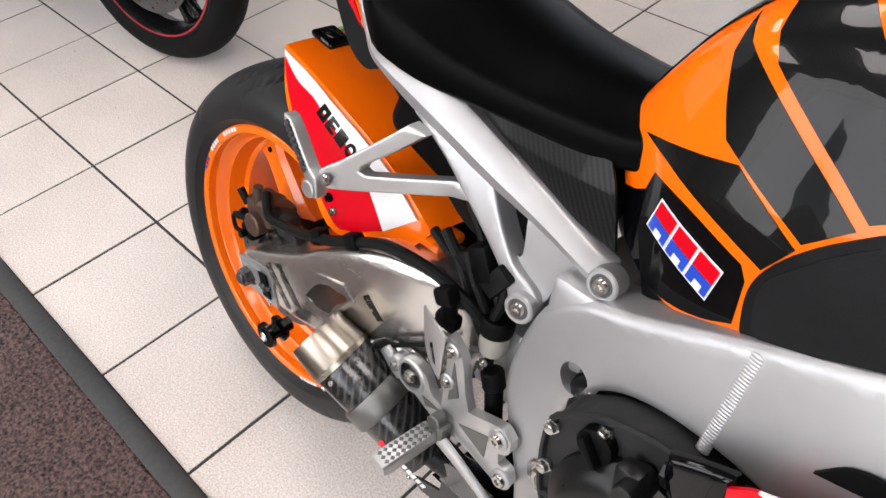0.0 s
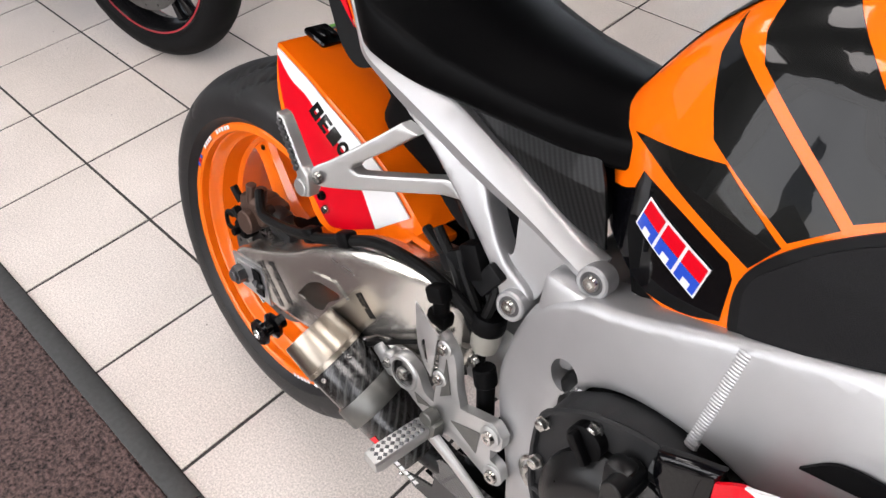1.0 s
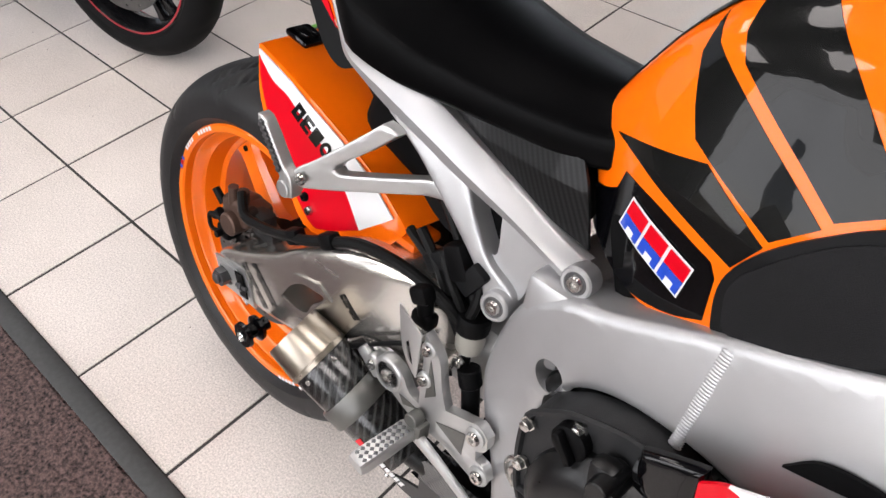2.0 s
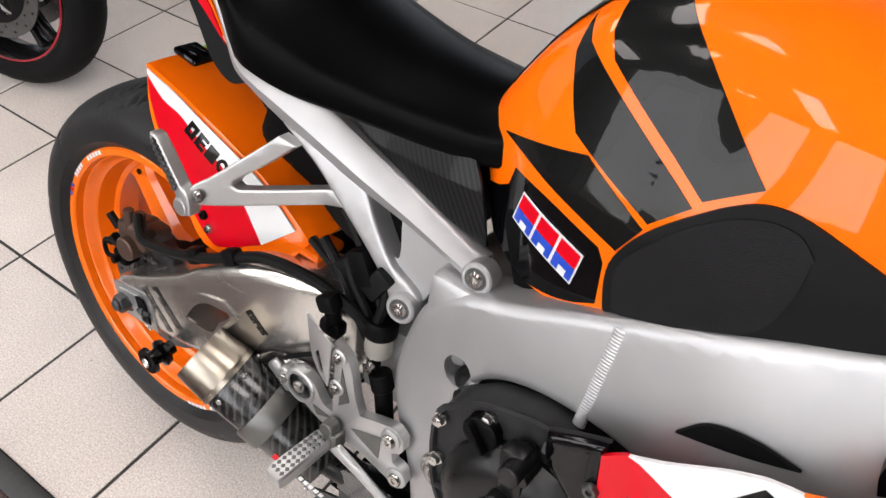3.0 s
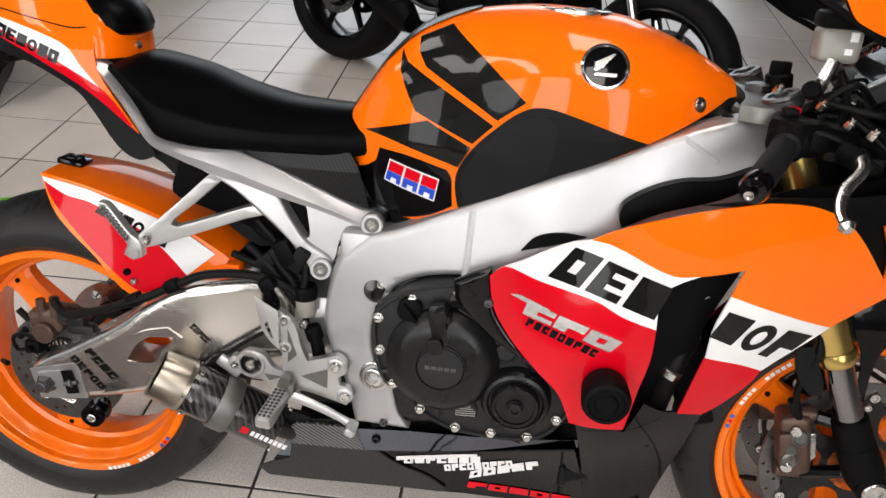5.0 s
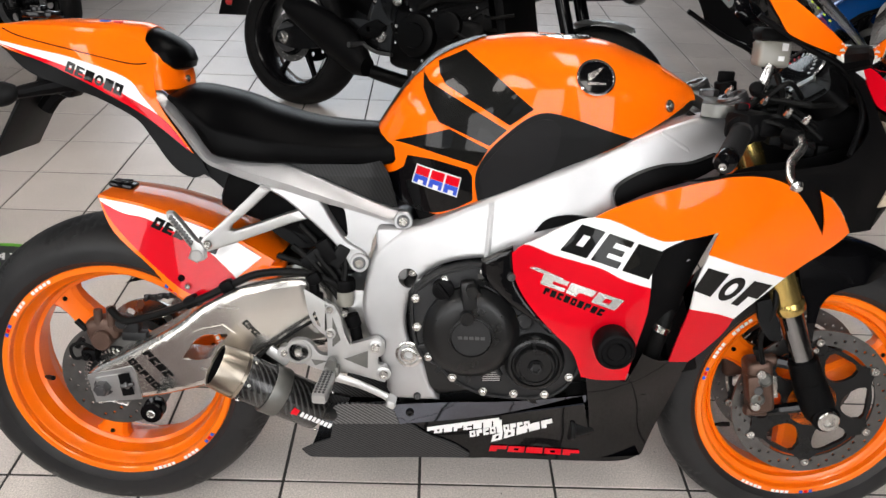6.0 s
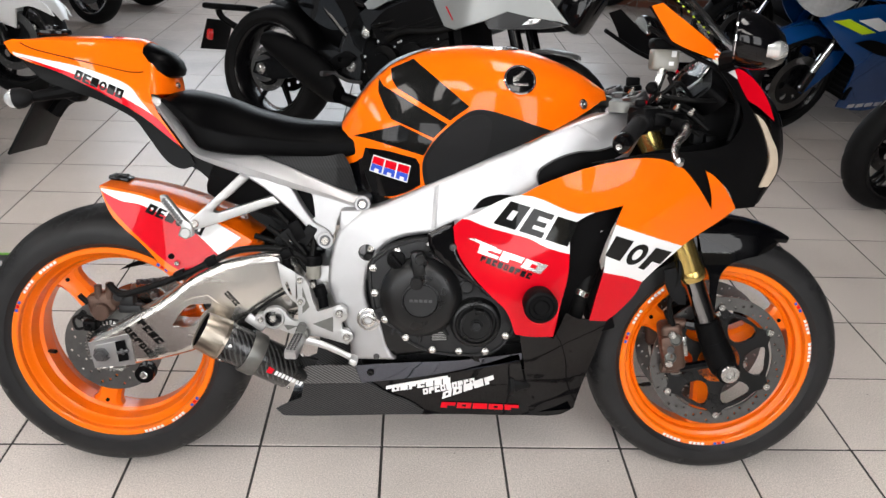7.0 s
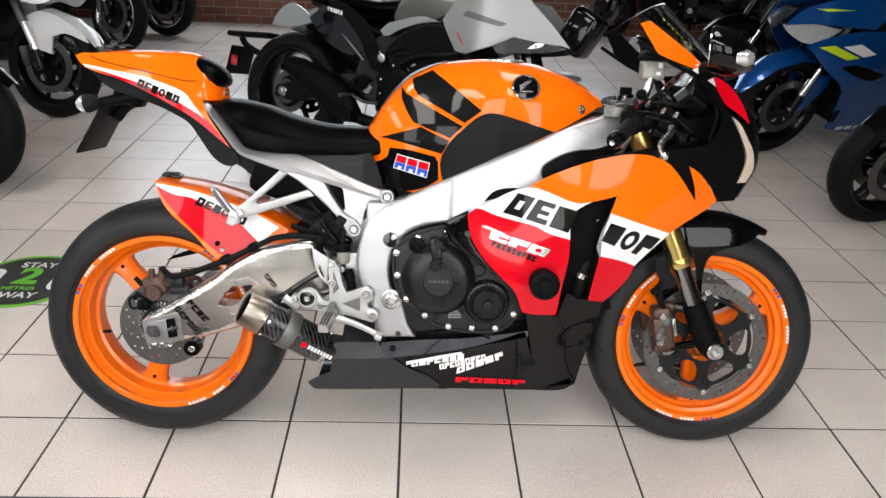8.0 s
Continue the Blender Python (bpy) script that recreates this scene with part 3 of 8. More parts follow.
def curve(x, xs, ys):
    """Smooth value at x of a run of stations."""
    if x <= xs[0]:
        return float(ys[0])
    if x >= xs[-1]:
        return float(ys[-1])
    xs, ys = np.array(xs, float), np.array(ys, float)
    i = int(np.searchsorted(xs, x)) - 1
    d = np.diff(ys) / np.diff(xs)
    m = np.concatenate([[d[0]], np.where(d[1:] * d[:-1] > 0, 2 * d[1:] * d[:-1] / np.where(abs(d[1:] + d[:-1]) > 1e-9, d[1:] + d[:-1], 1), 0), [d[-1]]])
    h = xs[i + 1] - xs[i]
    t = (x - xs[i]) / h
    return float((2*t**3-3*t**2+1)*ys[i] + (t**3-2*t**2+t)*h*m[i] + (-2*t**3+3*t**2)*ys[i+1] + (t**3-t**2)*h*m[i+1])


TANK_X = (0.50, 0.53, 0.57, 0.62, 0.70, 0.80, 0.90, 0.98, 1.04, 1.085)
TANK_W = (0.042, 0.07, 0.098, 0.122, 0.144, 0.16, 0.161, 0.136, 0.098, 0.06)
TANK_T = (0.808, 0.858, 0.914, 0.959, 0.987, 0.998, 0.992, 0.968, 0.94, 0.912)


def tank_side(x, z):
    w, t, p = curve(x, TANK_X, TANK_W), curve(x, TANK_X, TANK_T), curve(x, (0.5, 0.70, 0.80, 1.08), (6.0, 6.0, 4.0, 2.6))
    m = min(0.835, t - 0.06)
    w -= curve(x, (0.5, 0.7, 0.85, 1.08), (0.3, 0.28, 0.0, 0.0)) * max(0.0, z - 0.80)
    if z >= m:
        u = min((z - m) / (t - m), 0.9999)
        return w * (1 - u ** p) ** (1 / 2.1)
    return w * (1 - 0.75 * (m - z))


fairing_side = tps([(.76, .60, .213), (.80, .68, .218), (.89, .71, .214), (.95, .56, .236), (1.0, .73, .252), (1.10, .61, .240), (1.10, .70, .248),
                    (1.14, .80, .248), (1.28, .71, .205), (1.35, .69, .165), (1.19, .57, .205), (1.15, .53, .20), (.9, .45, .226), (1.0, .40, .20),
                    (1.12, .38, .15), (.85, .25, .135), (1.0, .22, .125), (.45, .2, .125), (.65, .24, .132), (.6, .12, .10), (.9, .1, .10), (1.05, .3, .14)])
frame_side = tps([(.48, .55, .128), (.577, .57, .143), (.582, .41, .150), (.60, .30, .150), (.72, .71, .150), (.72, .60, .165), (.85, .72, .175), (.95, .78, .168), (1.05, .84, .145), (1.15, .88, .11)])
tail_side = tps([(.2, .78, .089), (.13, .88, .083), (.075, .867, .101), (.0, .90, .098), (-.1, .92, .086), (-.2, .94, .060), (.1, .80, .092), (.0, .85, .088), (.1, .96, .056), (-.1, .98, .055)])
rail_side = tps([(.118, .876, .087), (.175, .80, .093), (.234, .755, .108), (.35, .72, .119), (.484, .579, .121), (.563, .661, .113), (.235, .634, .160)], .001)
swing_side = tps([(0, .31, .130), (.067, .374, .143), (.2, .45, .150), (.30, .46, .142), (.38, .47, .122), (.45, .5, .100), (.2, .36, .145), (.30, .40, .132)])
hug_side = tps([(-.03, .666, .065), (.1, .63, .088), (.16, .52, .112), (.25, .60, .09), (.05, .6, .092)])


# -- wheels --
def tread(y, a, width, front):
    """Depth of the tread groove at a place on the tyre."""
    u = abs(y) / width
    if u > 0.49 or u < 0.05:
        return 0.0
    pitch = 2 * math.pi / (11 if not front else 10)
    s = 1 if y > 0 else -1
    out = 0.0
    for lag, lo, hi, k in ((0.0, 0.10, 0.485, 1.5), (0.5, 0.05, 0.42, 1.0)):
        ph = (a + (lag + 0.25 * (s > 0)) * pitch - k * u * 0.62) % pitch
        if lo < u < hi and abs(ph - pitch / 2) < 0.017:
            out = 0.0048
    return out


def tyre(width, radius, bead_r, bead_w, front=False):
    half = width / 2
    prof = [(-bead_w, bead_r), (-bead_w - 0.002, bead_r + 0.006)]
    crown = radius - (0.052 if not front else 0.042)
    prof.append((-half * 0.985, bead_r + (crown - bead_r) * 0.45))
    steps = 22
    for i in range(steps + 1):
        a = math.pi * (i / steps)
        prof.append((-half * math.cos(a), crown + (radius - crown) * math.sin(a) ** 0.85))
    prof += [(half * 0.985, bead_r + (crown - bead_r) * 0.45), (bead_w + 0.002, bead_r + 0.006), (bead_w, bead_r)]
    seg = 420
    bm = bmesh.new()
    rings = []
    for y, r in prof:
        rings.append([bm.verts.new(((r - tread(y, 2 * math.pi * i / seg, width, front) * (r > crown + 0.002)) * math.cos(2 * math.pi * i / seg), y,
                                    (r - tread(y, 2 * math.pi * i / seg, width, front) * (r > crown + 0.002)) * math.sin(2 * math.pi * i / seg))) for i in range(seg)])
    for p, q in zip(rings, rings[1:]):
        for i in range(seg):
            j = (i + 1) % seg
            bm.faces.new([p[i], q[i], q[j], p[j]])
    bmesh.ops.recalc_face_normals(bm, faces=bm.faces)
    return bm


def rim(bw, r):
    """Cast rim: both lips, the seats and the barrel inside."""
    half = [(bw, r), (bw + 0.003, r - 0.003), (bw + 0.003, r - 0.012), (bw + 0.0005, r - 0.0145), (bw - 0.012, r - 0.0155), (bw - 0.015, r - 0.0185), (bw * 0.70, r - 0.021), (bw * 0.62, r - 0.0285), (bw * 0.40, r - 0.032), (0.024, r - 0.034), (0.019, r - 0.0415)]
    inner = [(bw - 0.012, r - 0.006), (0.0, r - 0.024), (-bw + 0.012, r - 0.006)]
    return lathe([(-y, q) for y, q in half] + [(y, q) for y, q in reversed(half)] + inner, 96, closed=True)


def spoke(angle, r0, r1, w0, w1, t0, t1, y):
    """Cast spoke, hollowed on its face and flared into the rim."""
    secs = []
    for k in range(9):
        u = k / 8
        r = r0 + (r1 - r0) * u
        flare = 1 + 0.9 * max(0, (u - 0.78) / 0.22) ** 2 + 0.5 * max(0, (0.15 - u) / 0.15)
        w, t = (w0 + (w1 - w0) * u) * flare / 2, (t0 + (t1 - t0) * u) / 2
        secs.append([(r, y + yy, zz) for yy, zz in ((-t, -w * 0.7), (-t * 0.86, 0), (-t, w * 0.7), (-t * 0.55, w), (t * 0.55, w), (t, w * 0.7), (t, -w * 0.7), (t * 0.55, -w), (-t * 0.55, -w))])
    bm = loft(secs)
    bm.transform(Matrix.Rotation(-angle, 4, "Y"))
    return bm


def disc_mesh(r0, r1, y, t, holes, hr, rows, wave=0.0):
    """Drilled brake disc."""
    outer = [((r1 + wave * math.sin(10 * a)) * math.cos(a), (r1 + wave * math.sin(10 * a)) * math.sin(a)) for a in [2 * math.pi * i / 120 for i in range(120)]]
    inner = circle(0, 0, r0, 60)
    hl = []
    for i in range(holes):
        a = 2 * math.pi * i / holes
        rr = r0 + (r1 - r0) * rows[i % len(rows)]
        hl.append(circle(rr * math.cos(a), rr * math.sin(a), hr, 7))
    return drape(outer, lambda x, z: -y, 0, t, [inner] + hl, 0, False)


def wheel(parent, centre, front, angles, name):
    w = new(name)
    w.parent = parent
    w.location = centre
    w["label"] = "orange three-spoke wheel with a black sports tyre"
    R, width, bw, br = (0.3, 0.122, 0.050, 0.229) if front else (0.3105, 0.192, 0.082, 0.229)
    part("tyre", tyre(width, R, br - 0.004, bw - 0.001, front), RUBBER, w, "worn black tyre with curved tread grooves")
    part("rim", rim(bw, br), ORANGE_RIM, w)
    for a in angles:
        part("spoke", spoke(radians(a), 0.040, 0.194, 0.062, 0.046, 0.060 if not front else 0.052, 0.034, 0.0), ORANGE_RIM, w)
        p = Matrix.Rotation(-radians(a), 4, "Y") @ Vector((0.178, -0.0175, 0))
        # Dark disc on the spoke's face paints the shade of a hole.
        part("spoke_hole", lathe([(0, 0), (0, 0.0048), (0.002, 0.0048), (0.002, 0)], 10, towards(p, p + Vector((0, -1, 0)))), DARK_INNER, w)
    part("hub", lathe([(-0.07, 0.018), (-0.07, 0.05), (-0.03, 0.058), (0.03, 0.058), (0.07, 0.05), (0.07, 0.018)], 40), ORANGE_RIM if front else PLASTIC_GREY, w)
    # rim stickers as plain white bars
    for a0 in ((20, 150, 262) if front else (140, 305, 40)):
        for k in range(16):
            if k in (5, 6, 11, 12):
                continue
            a1, a2 = radians(a0 - 20 + k * 2.6), radians(a0 - 20 + k * 2.6 + 1.9)
            bm = bmesh.new()
            y = -bw - 0.0042
            v = [bm.verts.new((r * math.cos(a), y, r * math.sin(a))) for r, a in ((0.2195, a1), (0.2262, a1), (0.2262, a2), (0.2195, a2))]
            bm.faces.new(v)
            bm.normal_update()
            if bm.faces[:][0].normal.y > 0:
                bmesh.ops.reverse_faces(bm, faces=bm.faces)
            part("rim_sticker", bm, WHITE if k < 13 else (RED if k == 14 else BLUE_DECAL), w)
    va = radians(208 if front else 195)
    p0, p1 = Vector((0.195 * math.cos(va), -0.012, 0.195 * math.sin(va))), Vector((0.162 * math.cos(va), -0.034, 0.162 * math.sin(va)))
    part("valve", join(rod(p0, p1, 0.0035), rod(p0.lerp(p1, 0.45), p1, 0.005)), HOSE, w)
    if front:
        for s in (-1, 1):
            d = part("brake_disc", disc_mesh(0.128, 0.160, s * 0.066 - 0.0025, 0.005, 54, 0.0034, (0.25, 0.75, 0.5)), DISC, w, "drilled steel brake disc")
            lobes = [((0.121 + 0.016 * max(0.0, math.cos(6 * (j * math.pi / 60 - radians(34)))) ** 3) * math.cos(j * math.pi / 60), (0.121 + 0.016 * max(0.0, math.cos(6 * (j * math.pi / 60 - radians(34)))) ** 3) * math.sin(j * math.pi / 60)) for j in range(120)]
            gaps = []
            for i in range(6):
                a = radians(i * 60 + 4)
                gaps.append(rounded([(q * math.cos(a + e), q * math.sin(a + e)) for q, e in ((0.066, -0.30), (0.110, -0.36), (0.112, 0.0), (0.110, 0.30), (0.066, 0.20))], 3, 170))
            part("disc_carrier", drape(lobes, lambda x, z: -(s * 0.066 - 0.004), 0, 0.008, [circle(0, 0, 0.03, 24)] + gaps, 0, False, -1), ENGINE, w)
            for i in range(6):
                a2 = radians(i * 60 + 34)
                bolt((0.136 * math.cos(a2), s * 0.066 - 0.003, 0.136 * math.sin(a2)), 0.0095, w, material=STEEL, name="disc_button")
    else:
        part("brake_disc", disc_mesh(0.062, 0.110, -0.083, 0.005, 36, 0.0036, (0.3, 0.75, 0.55)), DISC, w, "drilled steel brake disc")
        part("disc_carrier", disc_mesh(0.02, 0.064, -0.078, 0.010, 5, 0.006, (0.6,)), ENGINE, w)
        ring = []
        for i in range(44):
            a = 2 * math.pi * i / 44
            ring.append(block(0.004, 0.003, 0.010, Matrix.Rotation(-a, 4, "Y") @ Matrix.Translation((0.056, -0.092, 0)) @ Matrix.Rotation(radians(90), 4, "Y"), 0))
        part("sensor_ring", join(*ring), STEEL, w)
        part("sprocket", disc_mesh(0.045, 0.092, 0.086, 0.008, 6, 0.010, (0.55,)), STEEL, w)
    return w


rear_wheel = wheel(bike, (0, 0, 0.31), False, (133, 253, 13), "rear_wheel")
front_wheel = wheel(bike, (1.398, 0, 0.300), True, (30, 150, 270), "front_wheel")

# -- fuel tank --
def tank_shell():
    secs = []
    for x in np.linspace(0.502, 1.084, 44):
        t, e = curve(x, TANK_X, TANK_T), curve(x, (0.50, 0.53, 0.555, 0.62, 0.70, 0.80, 0.955, 1.02, 1.085), (0.775, 0.74, 0.70, 0.675, 0.708, 0.758, 0.834, 0.866, 0.900))
        e = min(e, t - 0.02)
        pts = []
        for k in range(19):
            z = e + (t - e) * math.sin(math.pi / 2 * k / 18)
            pts.append((x, -tank_side(x, z) if k < 18 else 0.0, z))
        pts += [(px, -py, pz) for px, py, pz in reversed(pts[:-1])]
        secs.append(pts)
    return loft(secs)


tank = part("fuel_tank", tank_shell(), ORANGE, bike, "glossy orange fuel tank")
TANK_DECALS = (("charcoal_stripe", [(0.54, 0.802), (0.640, 0.833), (0.708, 0.804), (0.691, 0.772), (0.658, 0.78), (0.575, 0.798)], DECAL_BLACK),
               ("charcoal_stripe", [(0.59, 0.925), (0.602, 0.909), (0.738, 0.839), (0.71, 0.81), (0.621, 0.843), (0.606, 0.866), (0.591, 0.897)], DECAL_BLACK),
               ("charcoal_stripe", [(0.616, 0.944), (0.663, 0.966), (0.701, 0.938), (0.781, 0.877), (0.743, 0.847), (0.631, 0.906), (0.619, 0.924)], DECAL_BLACK),
               ("side_panel", [(0.526, 0.738), (0.545, 0.746), (0.560, 0.757), (0.566, 0.779), (0.613, 0.777), (0.675, 0.765), (0.683, 0.753), (0.686, 0.709), (0.656, 0.690), (0.616, 0.677), (0.586, 0.679), (0.550, 0.692), (0.535, 0.720)], GLOSS_BLACK))
for nm, ol, ml in TANK_DECALS:
    for sd in (-1, 1):
        part(nm, drape(ol, tank_side, 0.0008, 0.0015, (), 0.009, True, sd, 0.0, 22), ml, tank)
for sd in (-1, 1):
    part("knee_pad", drape([(0.694, 0.713), (0.689, 0.758), (0.708, 0.799), (0.743, 0.837), (0.779, 0.866), (0.807, 0.873), (0.846, 0.866), (0.954, 0.834), (0.927, 0.822), (0.844, 0.781), (0.773, 0.74), (0.715, 0.709), (0.702, 0.704)],
                           tank_side, 0.003, 0.006, (), 0.012, True, sd, 0.0015), PLASTIC_GREY, tank, "matt black knee pad")
    part("grip_patch", drape([(0.703, 0.719), (0.697, 0.759), (0.716, 0.795), (0.753, 0.837), (0.787, 0.859), (0.813, 0.862), (0.828, 0.851), (0.826, 0.81), (0.813, 0.774), (0.772, 0.748), (0.717, 0.717)],
                             tank_side, 0.0048, 0.004, (), 0.012, True, sd, 0.001), GRIP, tank, "textured rubber grip patch")

# racing mark on the side panel: plain slanted shapes, red over blue, edged in white
HQ = [(0.576, 0.733), (0.584, 0.764), (0.664, 0.747), (0.658, 0.714)]
def between(q, u, v):
    a, b, c, d = [Vector(p) for p in q]
    p = (a * (1 - u) + d * u) * (1 - v) + (b * (1 - u) + c * u) * v
    return (p.x, p.y)
for k in range(3):
    u0, u1 = k / 3 + 0.02, (k + 1) / 3 - 0.02
    upper = [(u0, 0.5), (u1, 0.5), (u1, 1), (u0, 1)]
    lower = [(u0, 0), (u0 + 0.10, 0), (u0 + 0.10, 0.22), (u1 - 0.08, 0.22), (u1 - 0.08, 0), (u1, 0), (u1, 0.48), (u0, 0.48)]
    part("mark_edge", drape([between(HQ, u0 - 0.022, -0.07), between(HQ, u1 + 0.022, -0.07), between(HQ, u1 + 0.022, 1.07), between(HQ, u0 - 0.022, 1.07)], tank_side, 0.0026, 0.0006, (), 0.01, False), WHITE, tank)
    part("mark_red", drape([between(HQ, *q) for q in upper], tank_side, 0.0036, 0.0006, (), 0.01, False), RED, tank)
    part("mark_blue", drape([between(HQ, *q) for q in lower], tank_side, 0.0036, 0.0006, (), 0.01, False), BLUE_DECAL, tank)


def side_frame(f, x, z, side=-1):
    """A frame on the body side whose local y points outwards."""
    e = 0.004
    gx, gz = (f(x + e, z) - f(x - e, z)) / (2 * e), (f(x, z + e) - f(x, z - e)) / (2 * e)
    n = Vector((-gx, 1, -gz)).normalized()
    n.y *= side
    p = Vector((x, side * f(x, z), z))
    return towards(p, p + n)


bm_ = side_frame(tank_side, 0.881, 0.933)
part("badge", lathe([(-0.012, 0.033), (0.003, 0.033), (0.005, 0.031), (0.005, 0.029), (0.0035, 0.028)], 48, bm_), CHROME, tank, "round chrome-edged badge")
part("badge_face", lathe([(0.0, 0.028), (0.0038, 0.028), (0.0052, 0.015), (0.0056, 0)], 48, bm_), GLOSS_BLACK, tank)
for k in range(4):
    part("badge_bar", block(0.030 - 0.005 * k, 0.0012, 0.0030, bm_ @ Matrix.Translation((0.001 + 0.0025 * k, 0.0062, 0.010 - 0.0045 * k)) @ Matrix.Rotation(radians(28), 4, "Y"), 0), STEEL, tank)
part("badge_bar", block(0.030, 0.0012, 0.0045, bm_ @ Matrix.Translation((0, 0.0058, -0.0125)), 0), STEEL, tank)
tb = side_frame(tank_side, 1.021, 0.887)
part("tank_bolt", lathe([(-0.004, 0.011), (0.0025, 0.011), (0.0025, 0.009), (0.004, 0.0085), (0.0045, 0.004), (0.002, 0.0035), (0.002, 0)], 20, tb), STEEL, tank)
cap_m = pose(0.835, 0.0, 0.9915, 87, 0, 0)
part("filler_cap", lathe([(-0.010, 0.058), (0.002, 0.058), (0.0035, 0.055), (0.0035, 0.041), (0.001, 0.039), (0.001, 0.034), (0.004, 0.032), (0.0045, 0.014), (0.003, 0.012), (0.003, 0)], 48, cap_m), STEEL, tank, "round aluminium filler cap")
for i in range(7):
    a = 2 * math.pi * i / 7
    bolt(tuple(cap_m @ Vector((0.048 * math.cos(a), 0.0035, 0.048 * math.sin(a)))), 0.004, tank, (0, 0, 1), GUNMETAL, 0.002)
def tank_top_pad():
    secs = []
    for x in np.linspace(0.505, 0.70, 14):
        t = curve(x, TANK_X, TANK_T)
        w = 0.045 * (1 - abs((x - 0.60) / 0.10) ** 3 * 0.6)
        row = []
        for k in range(9):
            u = -1 + k / 4
            z = t
            y = u * w
            lo, hi = t - 0.08, t
            for _ in range(18):
                mid = (lo + hi) / 2
                if tank_side(x, mid) > abs(y):
                    lo = mid
                else:
                    hi = mid
            row.append((x, y, (lo + hi) / 2 + 0.003))
        secs.append(row)
    return loft(secs, False, False)
part("top_pad", tank_top_pad(), CARBON, tank, "glossy carbon tank pad")

# -- seat --
def seat_mesh():
    secs = []
    for x in np.linspace(0.140, 0.552, 32):
        top = curve(x, (0.140, 0.165, 0.25, 0.33, 0.42, 0.50, 0.55), (0.872, 0.880, 0.868, 0.842, 0.825, 0.822, 0.828))
        w = curve(x, (0.140, 0.19, 0.231, 0.30, 0.36, 0.45, 0.52, 0.552), (0.094, 0.112, 0.122, 0.120, 0.111, 0.097, 0.083, 0.076))
        e = curve(x, (0.140, 0.185, 0.228, 0.30, 0.40, 0.52, 0.552), (0.862, 0.815, 0.766, 0.757, 0.757, 0.756, 0.763))
        e = min(e, top - 0.012)
        sh = e + (top - e) * 0.46
        half = [(-w * 0.95, e), (-w * 0.985, e + 0.003), (-w * 1.0, e + (sh - e) * 0.2), (-w * 0.985, e + (sh - e) * 0.86), (-w * 0.972, sh - 0.001), (-w * 0.945, sh + 0.003), (-w * 0.86, sh + (top - sh) * 0.24), (-w * 0.70, sh + (top - sh) * 0.53), (-w * 0.50, sh + (top - sh) * 0.80), (-w * 0.26, sh + (top - sh) * 0.96)]
        row = [(x, y, z) for y, z in half] + [(x, 0, top - 0.001)] + [(x, -y, z) for y, z in reversed(half)]
        secs.append(row)
    return loft(secs)
part("seat", seat_mesh(), LEATHER, bike, "black vinyl rider seat")
for sd in (-1, 1):
    part("side_cover", drape([(0.297, 0.764), (0.351, 0.764), (0.519, 0.763), (0.535, 0.735), (0.551, 0.679), (0.503, 0.692), (0.415, 0.728), (0.351, 0.749)], lambda x, z: 0.093 - 0.25 * max(0, z - 0.735) - 0.10 * max(0, x - 0.50), 0, 0.004, (), 0.012, True, sd, 0.001), CARBON_FINE, bike, "carbon-look side cover below the seat")

# -- main frame and swingarm --
FRAME_OUT = [(0.509, 0.433), (0.492, 0.488), (0.494, 0.529), (0.5, 0.564), (0.515, 0.605), (0.554, 0.642), (0.612, 0.667), (0.718, 0.720), (0.847, 0.785), (0.955, 0.833), (1.045, 0.867), (1.12, 0.88), (1.15, 0.83), (1.08, 0.735), (0.932, 0.657),
             (0.815, 0.614), (0.722, 0.612), (0.641, 0.593), (0.595, 0.556), (0.576, 0.499), (0.581, 0.443), (0.609, 0.402), (0.624, 0.352), (0.643, 0.319), (0.549, 0.313), (0.537, 0.367), (0.522, 0.409)]
for sd in (-1, 1):
    fr = part("main_frame", drape(FRAME_OUT, frame_side, 0, 0.045, [circle(0.576, 0.561, 0.0185, 24)], 0.02, True, sd, 0.0, 50, 0.010, 0.009), FRAME_ALU, bike, "silver twin-spar aluminium frame")
    for n_b, (xa, za, xb, zb) in ((33, (0.716, 0.606, 0.7200, 0.711)), (14, (1.005, 0.845, 1.05, 0.82))):
        beads = []
        for i in range(n_b):
            u = i / (n_b - 1)
            m = side_frame(frame_side, xa + (xb - xa) * u, za + (zb - za) * u, sd)
            tilt = Matrix.Rotation(math.atan2(xb - xa, zb - za), 4, "Y")
            b1 = lathe([(-0.002, 0.0070), (0.0001, 0.0060), (0.0007, 0.0040), (0.0010, 0)], 12)
            b1.transform(m @ tilt @ Matrix.Diagonal((1, 1, 0.42, 1)))
            beads.append(b1)
        part("weld_seam", join(*beads), FRAME_ALU, fr)
    part("frame_hole_liner", lathe([(-0.001, 0.0187), (-0.030, 0.0187), (-0.030, 0.0)], 28, side_frame(frame_side, 0.576, 0.561, sd)), CAST, fr)
    bolt(tuple(side_frame(frame_side, 0.578, 0.568, sd) @ Vector((0, -0.029, 0))), 0.0085, fr, (0, sd, 0), STEEL, 0.014)
    pv = side_frame(frame_side, 0.582, 0.412, sd)
    part("pivot_bolt", lathe([(-0.004, 0.026), (0.002, 0.026), (0.003, 0.024), (0.003, 0.0205), (-0.001, 0.0195), (-0.001, 0.016), (0.007, 0.0155), (0.008, 0.013), (0.008, 0.0085), (-0.004, 0.008), (-0.004, 0)], 36, pv), STEEL, fr)
    bolt((0.600, sd * 0.151, 0.326), 0.007, fr, (0, sd, 0), GUNMETAL)
